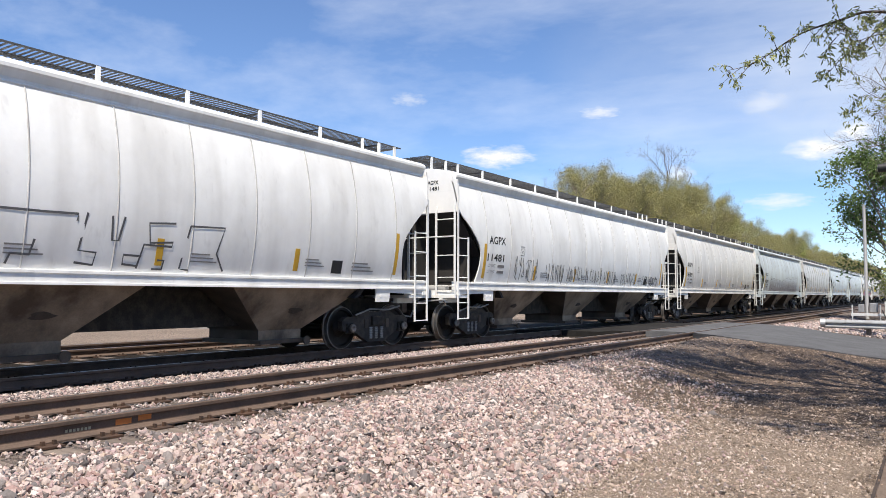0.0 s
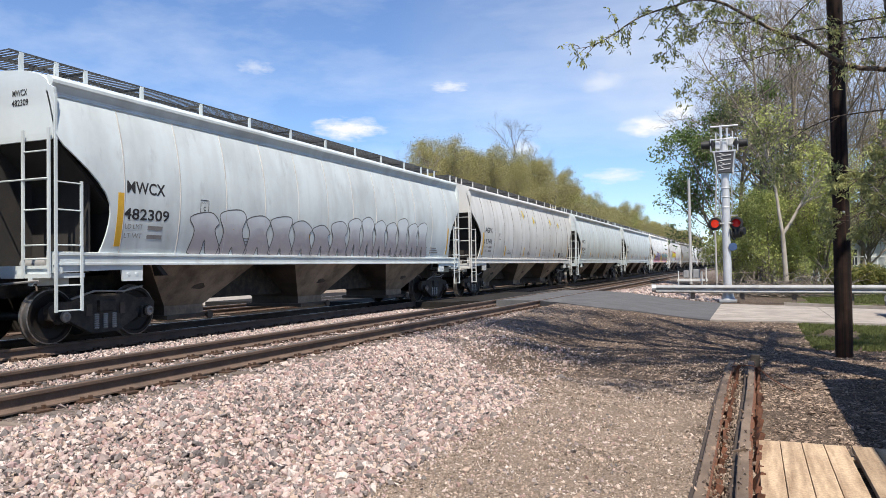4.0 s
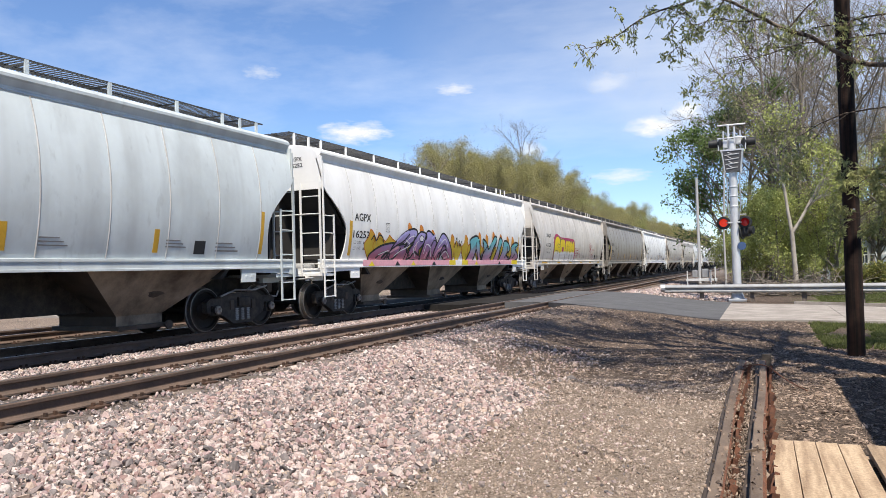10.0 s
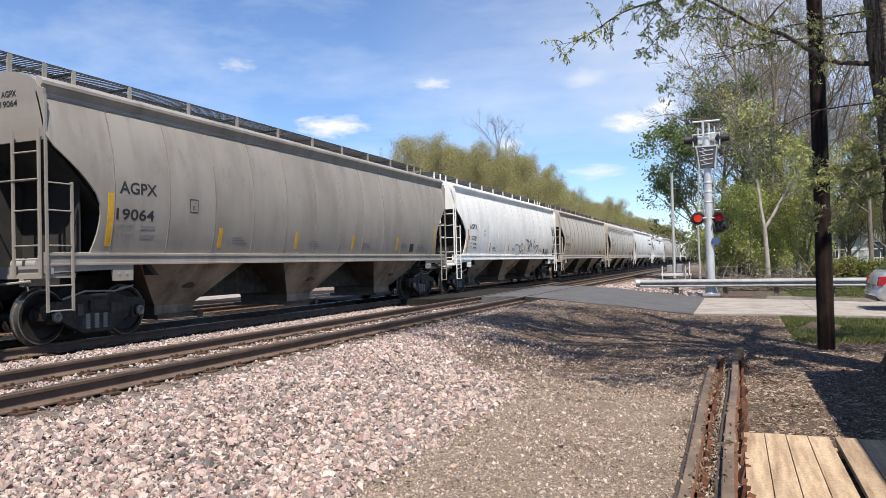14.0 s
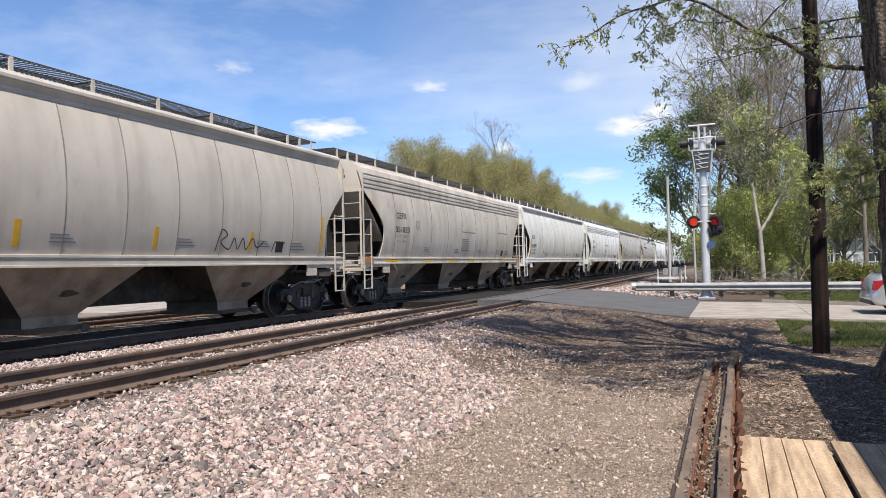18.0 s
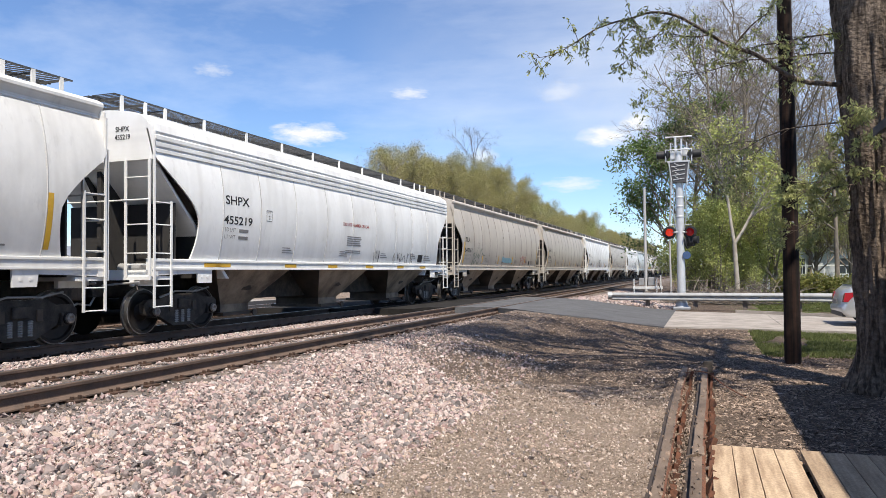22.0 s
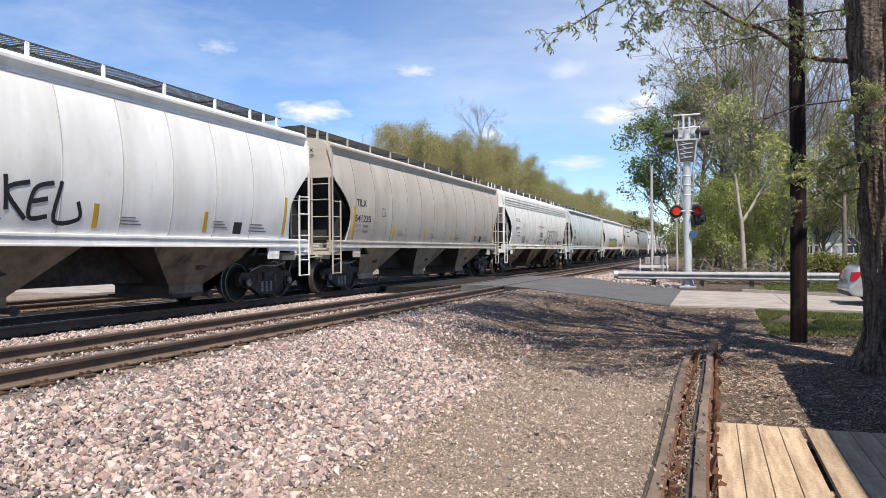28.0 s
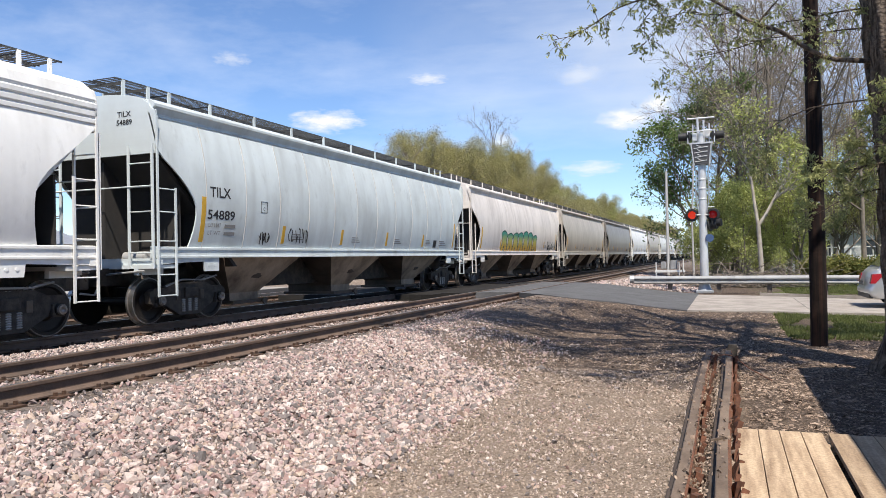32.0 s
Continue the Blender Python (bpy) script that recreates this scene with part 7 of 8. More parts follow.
def tree(name, seed, height, r, kids, leaf_count, leaf_size, bark, leaf, label, spread=0.75, up=0.10, lean=0.0, shrink=0.52, leafy=1, bare=0.34, scatter=0.18, bend=0.16):
    t = thing(name, pose(0, 0, 0), label, "tree", "")
    w = Wood(seed)
    n = len(kids)
    pts = w.line(Vector((0, 0, -0.2)), Vector((lean, 0, 1)), height * 0.86, 0.07, 0.04, 8)
    w.bar(pts, r, r * 0.25, 9)
    spec = (n, [0] + kids, spread, shrink, up, bend, leafy)
    for i in range(kids[-1]):
        k = bare + (1 - bare) * (i + w.rng.uniform(0, 0.9)) / kids[-1]
        j = min(len(pts) - 2, int(k * (len(pts) - 1)))
        q = pts[j].lerp(pts[j + 1], k * (len(pts) - 1) - j)
        a = w.rng.uniform(0, 2 * math.pi)
        s = spread * w.rng.uniform(0.8, 1.3)
        d = Vector((math.cos(a) * math.sin(s), math.sin(a) * math.sin(s), math.cos(s)))
        w.grow(q, d, height * 0.40 * (1.25 - 0.75 * k) * w.rng.uniform(0.8, 1.2), r * (0.50 - 0.30 * k), n - 1, spec)
    if leaf_count:
        w.leaves(leaf_count, leaf_size, scatter)
    w.build(t, bark, leaf)
    return t


def place(ob, x, y, s, turn, z=None, group=""):
    z = ground_z(x, y) if z is None else z
    o = copy_thing(ob, pose(x, y, z, 0, 0, turn))
    o.scale = (s, s, s)
    if group:
        o["group"] = group
    return o


def put_first(ob, x, y, s, turn, group=""):
    ob.matrix_basis = pose(x, y, ground_z(x, y), 0, 0, turn)
    ob.scale = (s, s, s)
    if group:
        ob["group"] = group


random.seed(21)
WOODS = "wood beyond the tracks"
bud = [tree("budding_tree", 30 + i, 15, 0.22, [5, 6, 7, 13], 23000, 0.072, M_TWIG, L_BUD, "tall tree with yellow-green spring buds", spread=0.78, scatter=0.30, bare=0.16) for i in range(3)]
bare = tree("bare_tree", 41, 16, 0.15, [6, 7, 7, 13], 220, 0.07, M_TWIG, L_BUD, "tall nearly bare grey tree with fine twigs", spread=0.80, up=0.07, scatter=0.15, bare=0.25, bend=0.27)
green = tree("leafy_tree", 52, 14, 0.24, [4, 5, 6, 11], 9000, 0.085, M_TWIG, L_SPRING, "tree in fresh green leaf", spread=0.75, scatter=0.24, bare=0.12)
dark = tree("leafy_tree", 57, 14, 0.24, [4, 5, 6, 11], 17000, 0.13, M_TWIG, L_DARK, "broad tree in full green leaf", spread=0.75, scatter=0.24, bare=0.10)
shrub = tree("shrub", 63, 4.5, 0.06, [4, 5, 9], 5200, 0.065, M_TWIG, L_SPRING, "wild shrub in light green leaf", spread=0.65, scatter=0.20, bare=0.03, shrink=0.6)

first = set()


def plant(kind, x, y, s, group=""):
    turn = random.uniform(0, 360)
    if kind.name not in first:
        first.add(kind.name)
        put_first(kind, x, y, s, turn, group)
    else:
        place(kind, x, y, s, turn, None, group)


# the tree line on the far side, along the tracks
def wood_height(y):
    """The wood's height along the line: a dome, a dip, then lower groups further off."""
    return np.interp(y, [55, 66, 82, 105, 125, 146, 160, 178, 205, 300, 420], [0.78, 0.86, 0.94, 1.03, 0.92, 0.66, 0.88, 1.0, 0.84, 0.98, 0.95])


y = 56.0
i = 0
while y < 420:
    for row in range(4 if y < 130 else 2):
        x = -26.5 - 4.5 * row + random.uniform(-1.5, 1.5)
        k = random.random()
        kind = bud[i % 3] if k < 0.76 or y < 74 else (green if k < 0.9 else bare)
        h = float(wood_height(y)) * random.uniform(0.90, 1.04)
        i += 1
        if (-x + 3.0) / y > 0.485:
            continue
        plant(kind, x, y + random.uniform(-1.5, 1.5), h, WOODS)
        if row == 0:
            plant(shrub, x + 2.5, y + random.uniform(-2, 2), random.uniform(0.8, 1.3), WOODS)
    y += 2.0 + y * 0.012
plant(bare, -31.0, 98, 1.34, WOODS)
plant(bare, -29.0, 62.5, 0.80, WOODS)
plant(bare, -32.5, 70.5, 0.84, WOODS)
# the wood behind the signal
NEARW = "trees behind the crossing signal"
for x, y, s, kind in ((-0.8, 48, 0.84, dark), (1.0, 46, 1.12, bare), (3.0, 48, 1.22, bare), (4.9, 52, 1.2, bare), (2.4, 56, 0.55, bud[1]), (8.6, 52, 0.55, green), (12.5, 56, 0.9, green), (3.6, 42, 0.55, green), (2.0, 66, 1.2, bare), (7.2, 48, 1.0, bare), (6.1, 56, 1.2, bare), (6.0, 60, 1.3, bare), (0.6, 51, 1.1, bare), (2.0, 44, 0.95, bare), (9.2, 55, 0.6, bud[1]), (7.6, 60, 0.62, green), (8.0, 66, 0.8, bud[0]), (4.6, 55, 0.45, green), (7.2, 57, 0.5, bud[2]), (9.4, 49, 0.45, green), (1.2, 53, 0.45, bud[0]), (0.2, 45.5, 0.42, green), (2.6, 45, 0.45, bud[1]), (-0.6, 58, 0.5, bud[2]), (2.0, 60, 0.5, green), (5, 64, 0.6, bud[0])):
    plant(kind, x, y, s, NEARW)
for k in range(16):
    plant(shrub, random.uniform(-1.2, 3.9), random.uniform(41, 47), random.uniform(0.55, 1.15), "shrubs behind the guardrail")


def pale_sapling():
    t = thing("sapling", pose(1.50, 39.0, 0), "slim pale-barked forked sapling", "tree")
    w = Wood(7)
    a = w.line(Vector((0, 0, -0.1)), Vector((0.02, 0, 1)), 3.0, 0.03, 0.02, 5)
    w.bar(a, 0.13, 0.10, 8)
    for d, ln in ((Vector((-0.10, 0, 1)), 5.2), (Vector((0.62, 0.1, 1)), 3.6)):
        w.grow(a[-1], d.normalized(), ln, 0.085, 3, (3, [0, 4, 6, 9], 0.7, 0.5, 0.08, 0.10, 1))
    w.leaves(1800, 0.10, 0.2)
    w.build(t, M_BIRCH, L_SPRING)


pale_sapling()


def hedge():
    t = thing("hedge", pose(0, 0, 0), "clipped hedge with reddish-green leaves", "hedge")
    w = Wood(17)
    for i in range(70):
        x = 3.4 + 9 * i / 70
        q = Vector((x, 38 + w.rng.uniform(-0.5, 0.5), 0))
        w.grow(q, Vector((w.rng.uniform(-0.2, 0.2), w.rng.uniform(-0.2, 0.2), 1)).normalized(), 0.9, 0.025, 2, (2, [0, 4, 4], 0.7, 0.6, 0.05, 0.15, 2))
    w.tips = [p for p in w.tips if p.z < 1.42]
    w.leaves(26000, 0.075, 0.12, aspect=1.4)
    w.build(t, M_TWIG, L_HEDGE, "stems", "leaves")


hedge()


def brush_pile():
    t = thing("brush_pile", pose(0.7, 36.3, 0.0), "low pile of dead grey branches", "brush pile", "", "stuff")
    w = Wood(23)
    for i in range(240):
        p = Vector((w.rng.uniform(-2.2, 3.0), w.rng.uniform(-0.8, 0.8), abs(w.rng.gauss(0, 0.28)) + 0.02))
        pts = w.line(p, Vector((w.rng.uniform(-1, 1), w.rng.uniform(-0.4, 0.4), w.rng.uniform(-0.05, 0.25))).normalized(), w.rng.uniform(0.8, 2.0), 0.12, -0.03, 4)
        w.bar(pts, 0.024, 0.008, 4)
    w.build(t, M_TWIG, L_BUD, "branches", "leaves")


brush_pile()


def big_tree():
    """The old tree at the boardwalk's end, with a long limb reaching over the path."""
    t = thing("old_tree", pose(2.30, 11.05, 0), "old tree with furrowed bark and young drooping leaflets", "tree")
    w = Wood(5)
    bm = bmesh.new()
    rings = []
    n = 72
    for k in range(60):
        z = -0.15 + 6.4 * k / 59
        r = 0.355 + 0.05 * min(1, max(0, z) / 3) + 0.26 * math.exp(-max(0, z) * 2.6) + (0.10 * max(0, z - 3.2) / 3)
        ring = []
        for j in range(n):
            a = 2 * math.pi * j / n
            q = Vector((math.cos(a) * 2.2, math.sin(a) * 2.2, z * 0.45))
            fur = abs(noise.noise(Vector((math.cos(a) * 7.5, math.sin(a) * 7.5, z * 1.1)))) * 0.13 + 0.04 * noise.noise(Vector((math.cos(a) * 2.5, math.sin(a) * 2.5, z * 2.3 + 7)))
            rr = r * (1 + 0.10 * noise.noise(q)) - fur + (0.10 * math.exp(-z * 2) * math.sin(a * 5 + 1) if z > 0 else 0)
            ring.append(bm.verts.new((rr * math.cos(a) - 0.03 * z, rr * math.sin(a), z)))
        rings.append(ring)
    for u, v in zip(rings, rings[1:]):
        for j in range(n):
            bm.faces.new((u[j], u[(j + 1) % n], v[(j + 1) % n], v[j]))
    bm.faces.new(rings[-1])
    part("trunk", bm, M_BARK, t, smooth=70)
    # burr on the trunk
    bm = bmesh.new()
    bmesh.ops.create_icosphere(bm, subdivisions=3, radius=0.13)
    for v in bm.verts:
        v.co *= 1 + 0.25 * noise.noise(v.co * 9)
    put("burr", mesh_of("burr", bm, M_BARK, 70), t, pose(-0.33, -0.13, 3.1))
    off = Vector((2.30, 11.05, 0))
    limb = [Vector(p) - off for p in ((2.10, 11.05, 4.02), (1.61, 11.0, 4.09), (1.27, 10.9, 4.14), (0.98, 10.8, 4.31), (0.70, 10.7, 4.51), (0.42, 10.6, 4.61), (0.14, 10.5, 4.78), (-0.07, 10.4, 4.91), (-0.31, 10.3, 5.04), (-0.60, 10.2, 5.08), (-0.85, 10.1, 5.00), (-1.10, 10.05, 4.95), (-1.35, 10.0, 4.86), (-1.64, 9.9, 4.66), (-1.86, 9.85, 4.55), (-2.12, 9.8, 4.51))]
    limb = [Vector(p) for p in smooth_line(limb, 3)]
    w.bar(limb, 0.036, 0.003, 9)
    limbs = [(limb, 5, 2.2)]
    for pts, r in ((((2.05, 11.1, 4.72), (1.76, 11.0, 4.76), (1.35, 11.0, 4.75), (1.08, 10.95, 4.70), (0.80, 10.9, 4.68), (0.50, 10.8, 4.60)), 0.026), (((0.42, 10.6, 4.61), (0.66, 10.55, 4.86), (0.90, 10.6, 5.06), (1.02, 10.7, 5.35)), 0.024), (((0.14, 10.5, 4.78), (-0.10, 10.3, 4.72), (-0.45, 10.1, 4.74), (-0.75, 9.95, 4.62)), 0.014), (((-0.31, 10.3, 5.04), (-0.55, 10.5, 4.86), (-0.85, 10.6, 4.70), (-1.05, 10.6, 4.50)), 0.012), (((0.70, 10.7, 4.51), (0.45, 10.5, 4.36), (0.15, 10.3, 4.34), (-0.15, 10.2, 4.22)), 0.013), (((1.35, 11.0, 4.75), (1.25, 10.8, 4.50), (1.22, 10.7, 4.25)), 0.010), (((-0.85, 10.1, 5.00), (-0.80, 9.9, 4.82), (-0.95, 9.8, 4.62)), 0.009)):
        line = [Vector(p) for p in smooth_line([Vector(p) - off for p in pts], 4)]
        w.bar(line, r * 0.62, 0.003, 6)
        limbs.append((line, 2, 2.0))
    ends = []
    for line, start, rate in limbs:
        for i in range(start, len(line)):
            for k in range(2 if w.rng.random() < rate - 1.5 else 1):
                d = Vector((w.rng.uniform(-1.0, 0.5), w.rng.uniform(-0.9, 0.9), w.rng.uniform(-0.75, 0.45))).normalized()
                twig = w.line(line[i], d, w.rng.uniform(0.14, 0.42), 0.22, -0.10, 4)
                w.bar(twig, 0.0055, 0.002, 4)
                ends += [twig[2], twig[4]] + ([twig[3]] if w.rng.random() < 0.5 else [])
        ends.append(line[-1])
    for p in ends:
        w.cluster(p, w.rng.randint(5, 9), 0.029)
    low = len(w.tips)
    # upper limbs out of the top of the trunk
    spec2 = (4, [0, 4, 4, 5, 5], 0.6, 0.52, 0.05, 0.14, 1)
    for d, ln, r in (((-0.45, -0.1, 1.0), 5.4, 0.20), ((0.5, 0.3, 1.0), 5.2, 0.22), ((-0.25, 0.3, 1.1), 5.5, 0.2), ((0.2, -0.5, 0.9), 4.6, 0.16), ((-0.95, 0.1, 0.8), 5.2, 0.16), ((-0.9, 0.6, 0.85), 5.6, 0.14), ((-0.3, 0.8, 0.95), 5.2, 0.13), ((-1.1, -0.35, 0.85), 6.6, 0.15), ((-1.0, -0.9, 0.95), 5.6, 0.13), ((0.9, 0.2, 0.8), 5.0, 0.13), ((0.25, -0.9, 0.6), 6.0, 0.15), ((0.0, -1.0, 0.7), 5.0, 0.14), ((0.6, -0.6, 0.7), 5.5, 0.13)):
        w.grow(Vector((-0.18, 0, 6.0)), Vector(d).normalized(), ln, r * 0.6, 4, spec2)
    for d, z, ln in (((-0.6, 0.3, 0.16), 4.5, 2.4), ((-0.8, 0.1, -0.10), 2.9, 0.9), ((-0.7, 0.4, 0.0), 3.6, 1.6), ((-0.4, -0.6, 0.0), 2.7, 0.8), ((-0.4, -0.6, 0.1), 3.3, 0.8), ((-0.3, -0.8, 0.0), 3.0, 0.8), ((-0.7, 0.3, -0.1), 2.4, 0.9)):
        w.grow(Vector((-0.3, 0, z)), Vector(d).normalized(), ln, 0.013, 3, (3, [0, 4, 4, 5], 0.75, 0.55, -0.03, 0.2, 1))
    upper = w.tips[low:]
    w.tips = [p for p in upper if p.z > 7.4]
    w.leaves(24000, 0.062, 0.16, 0.5, 2.0)
    w.tips = [p for p in upper if p.z <= 7.4]
    for p in w.rng.sample(w.tips, min(len(w.tips), 900)):
        w.cluster(p, 6, 0.030)
    w.build(t, M_BARK, L_NEAR, "limb", "foliage")


big_tree()


# ---- clouds: soft far-off banks of vapour behind everything ----
def cloud_mat(seed, lo=0.94, hi=1.62, most=1.0):
    m = bpy.data.materials.new("cloud")
    m.use_nodes = True
    n, l = m.node_tree.nodes, m.node_tree.links
    n.remove(n["Principled BSDF"])
    co = n.new("ShaderNodeTexCoord")
    mp = n.new("ShaderNodeMapping")
    mp.inputs["Location"].default_value = (seed * 3.7, seed * 1.3, 0)
    l.new(co.outputs["Object"], mp.inputs["Vector"])
    no = n.new("ShaderNodeTexNoise")
    no.inputs["Scale"].default_value, no.inputs["Detail"].default_value, no.inputs["Roughness"].default_value = 2.2, 8.0, 0.6
    l.new(mp.outputs[0], no.inputs["Vector"])
    g = n.new("ShaderNodeTexGradient")
    g.gradient_type = "SPHERICAL"
    l.new(co.outputs["Object"], g.inputs["Vector"])
    a = n.new("ShaderNodeMath")
    a.operation = "MULTIPLY_ADD"
    a.inputs[1].default_value = 1.5
    l.new(no.outputs["Fac"], a.inputs[0]), l.new(g.outputs["Fac"], a.inputs[2])
    mr = n.new("ShaderNodeMapRange")
    mr.inputs["From Min"].default_value, mr.inputs["From Max"].default_value = lo, hi
    mr.inputs["To Max"].default_value = most
    l.new(a.outputs[0], mr.inputs["Value"])
    fa = n.new("ShaderNodeMath")
    fa.operation = "MULTIPLY"
    gr = n.new("ShaderNodeMapRange")
    gr.inputs["From Min"].default_value, gr.inputs["From Max"].default_value = 0.02, 0.25
    l.new(g.outputs["Fac"], gr.inputs["Value"])
    l.new(mr.outputs[0], fa.inputs[0]), l.new(gr.outputs[0], fa.inputs[1])
    e = n.new("ShaderNodeEmission")
    e.inputs["Color"].default_value, e.inputs["Strength"].default_value = (0.93, 0.96, 1.0, 1), 0.78
    t = n.new("ShaderNodeBsdfTransparent")
    x = n.new("ShaderNodeMixShader")
    l.new(fa.outputs[0], x.inputs[0]), l.new(t.outputs[0], x.inputs[1]), l.new(e.outputs[0], x.inputs[2])
    l.new(x.outputs[0], n["Material Output"].inputs["Surface"])
    return m


# azimuth to the left of the line, height, width and thickness of each bank, in degrees
for i, (az, el, w, h) in enumerate(((5.0, 17.5, 44, 20), (-2.0, 14.0, 30, 16), (29.9, 10.7, 7.4, 2.4), (7.0, 10.2, 5.6, 2.2), (22.0, 13.8, 4.0, 1.2), (9.5, 6.7, 6.0, 1.6), (36.8, 15.0, 3.4, 1.4), (16.3, 9.0, 3.4, 1.8), (4.6, 11.2, 3.2, 1.8), (10.4, 13.6, 4.4, 2.2))):
    d = 3600 if i > 1 else 3900 + 100 * i
    p = Vector((-math.sin(radians(az)) * math.cos(radians(el)), math.cos(radians(az)) * math.cos(radians(el)), math.sin(radians(el)))) * d
    bm = bmesh.new()
    bmesh.ops.create_grid(bm, x_segments=1, y_segments=1, size=1.0)
    o = put("cloud_bank", mesh_of("cloud_bank", bm, cloud_mat(i + 1, 0.94, 1.62, 0.38 if i in (6, 9) else (0.62 if i in (4, 5, 7) else 1.0)) if i > 1 else cloud_mat(i + 9, 0.55, 2.0, (0.24, 0.55)[i])))
    o.matrix_basis = look(p, (0, 0, 1.6)) @ Matrix.Diagonal((d * math.tan(radians(w / 2)), d * math.tan(radians(h / 2)), 1, 1))
    tagged(o, "small soft white cumulus cloud in the blue sky" if i > 1 else "thin veil of high white cloud in the blue sky", "cloud", "clouds", "structure")

# ---- loose stone, litter and grass ----
def stone_mat(name, cols, rough=0.85):
    m = bpy.data.materials.new(name)
    m.use_nodes = True
    n, l = m.node_tree.nodes, m.node_tree.links
    p = n["Principled BSDF"]
    p.inputs["Roughness"].default_value, p.inputs["Specular IOR Level"].default_value = rough, 0.25
    g = n.new("ShaderNodeNewGeometry")
    r = n.new("ShaderNodeValToRGB")
    r.color_ramp.interpolation = "CONSTANT"
    e = r.color_ramp.elements
    while len(e) < len(cols):
        e.new(0.5)
    for i, c in enumerate(cols):
        e[i].position, e[i].color = i / len(cols), (*c, 1)
    l.new(g.outputs["Random Per Island"], r.inputs["Fac"])
    no = n.new("ShaderNodeTexNoise")
    no.inputs["Scale"].default_value, no.inputs["Detail"].default_value = 60.0, 4.0
    l.new(g.outputs["Position"], no.inputs["Vector"])
    mr = n.new("ShaderNodeMapRange")
    mr.inputs["To Min"].default_value, mr.inputs["To Max"].default_value = 0.55, 1.45
    l.new(no.outputs["Fac"], mr.inputs["Value"])
    hv = n.new("ShaderNodeHueSaturation")
    l.new(mr.outputs[0], hv.inputs["Value"]), l.new(r.outputs["Color"], hv.inputs["Color"])
    l.new(hv.outputs["Color"], p.inputs["Base Color"])
    return m


def ico():
    bm = bmesh.new()
    bmesh.ops.create_icosphere(bm, subdivisions=1, radius=1)
    v = np.array([x.co[:] for x in bm.verts])
    f = np.array([[q.index for q in x.verts] for x in bm.faces])
    bm.free()
    return v, f


def octa():
    v = np.array([(1, 0, 0), (-1, 0, 0), (0, 1, 0), (0, -1, 0), (0, 0, 1), (0, 0, -1)], float)
    f = np.array([(0, 2, 4), (2, 1, 4), (1, 3, 4), (3, 0, 4), (2, 0, 5), (1, 2, 5), (3, 1, 5), (0, 3, 5)])
    return v, f


def heap(name, base, xy, size, flat_k, material, label, category, rng, sink=0.35, zs=None, jag=0.36, lying=0.0):
    """Many loose pieces as one mesh: each a random, turned and squashed copy of a small solid."""
    v0, f0 = base
    n, m = len(xy), len(v0)
    pts = v0[None] * (1 + rng.uniform(-jag, jag, (n, m, 1)))
    pts = pts * rng.uniform(0.6, 1.25, (n, 1, 3)) * np.array([1, 1, flat_k])
    q = rng.normal(size=(n, 4))
    if lying:
        q[:, 1:3] *= 0.12
        pts[:, :, 0] *= rng.uniform(1, lying, (n, 1))
    q /= np.linalg.norm(q, axis=1)[:, None]
    w, x, y, z = q.T
    rot = np.stack([1 - 2 * (y * y + z * z), 2 * (x * y - z * w), 2 * (x * z + y * w), 2 * (x * y + z * w), 1 - 2 * (x * x + z * z), 2 * (y * z - x * w), 2 * (x * z - y * w), 2 * (y * z + x * w), 1 - 2 * (x * x + y * y)], 1).reshape(n, 3, 3)
    pts = np.einsum("nij,nmj->nmi", rot, pts) * size[:, None, None]
    if zs is None:
        zs = np.array([ground_z(a, b) for a, b in xy])
    pts[:, :, 0] += xy[:, 0, None]
    pts[:, :, 1] += xy[:, 1, None]
    pts[:, :, 2] += (zs + size * (0.5 - sink))[:, None]
    co = pts.reshape(-1, 3)
    fa = (f0[None] + (np.arange(n) * m)[:, None, None]).reshape(-1, 3)
    me = bpy.data.meshes.new(name)
    me.vertices.add(len(co))
    me.vertices.foreach_set("co", co.ravel())
    me.loops.add(len(fa) * 3)
    me.loops.foreach_set("vertex_index", fa.ravel())
    me.polygons.add(len(fa))
    me.polygons.foreach_set("loop_start", np.arange(len(fa)) * 3)
    me.update(calc_edges=True)
    me.shade_flat()
    me.materials.append(material)
    return tagged(new(name, me), label, category, kind="stuff")


rng = np.random.default_rng(3)
M_BALLAST = stone_mat("pink_grey_ballast", [(0.38, 0.285, 0.26), (0.25, 0.20, 0.185), (0.47, 0.385, 0.35), (0.20, 0.175, 0.165), (0.42, 0.33, 0.30), (0.29, 0.195, 0.175), (0.52, 0.455, 0.42), (0.15, 0.133, 0.128), (0.42, 0.325, 0.265), (0.20, 0.173, 0.165), (0.36, 0.262, 0.252), (0.46, 0.375, 0.335)])
M_PEBBLE = stone_mat("tan_path_gravel", [(0.289, 0.230, 0.186), (0.374, 0.305, 0.250), (0.171, 0.135, 0.108), (0.535, 0.450, 0.392), (0.300, 0.235, 0.186), (0.407, 0.310, 0.255), (0.225, 0.180, 0.147)])
M_LITTER = stone_mat("bark_and_leaf_litter", [(0.185, 0.135, 0.103), (0.270, 0.200, 0.155), (0.092, 0.068, 0.053), (0.370, 0.285, 0.225), (0.130, 0.095, 0.073), (0.260, 0.190, 0.146)])


def band(n, x0, x1, y0, y1, near=1.0):
    """Places spread over a strip, thicker towards the near end."""
    y = y0 + (y1 - y0) * rng.uniform(0, 1, n) ** near
    return np.stack([rng.uniform(x0, x1, n), y], 1)


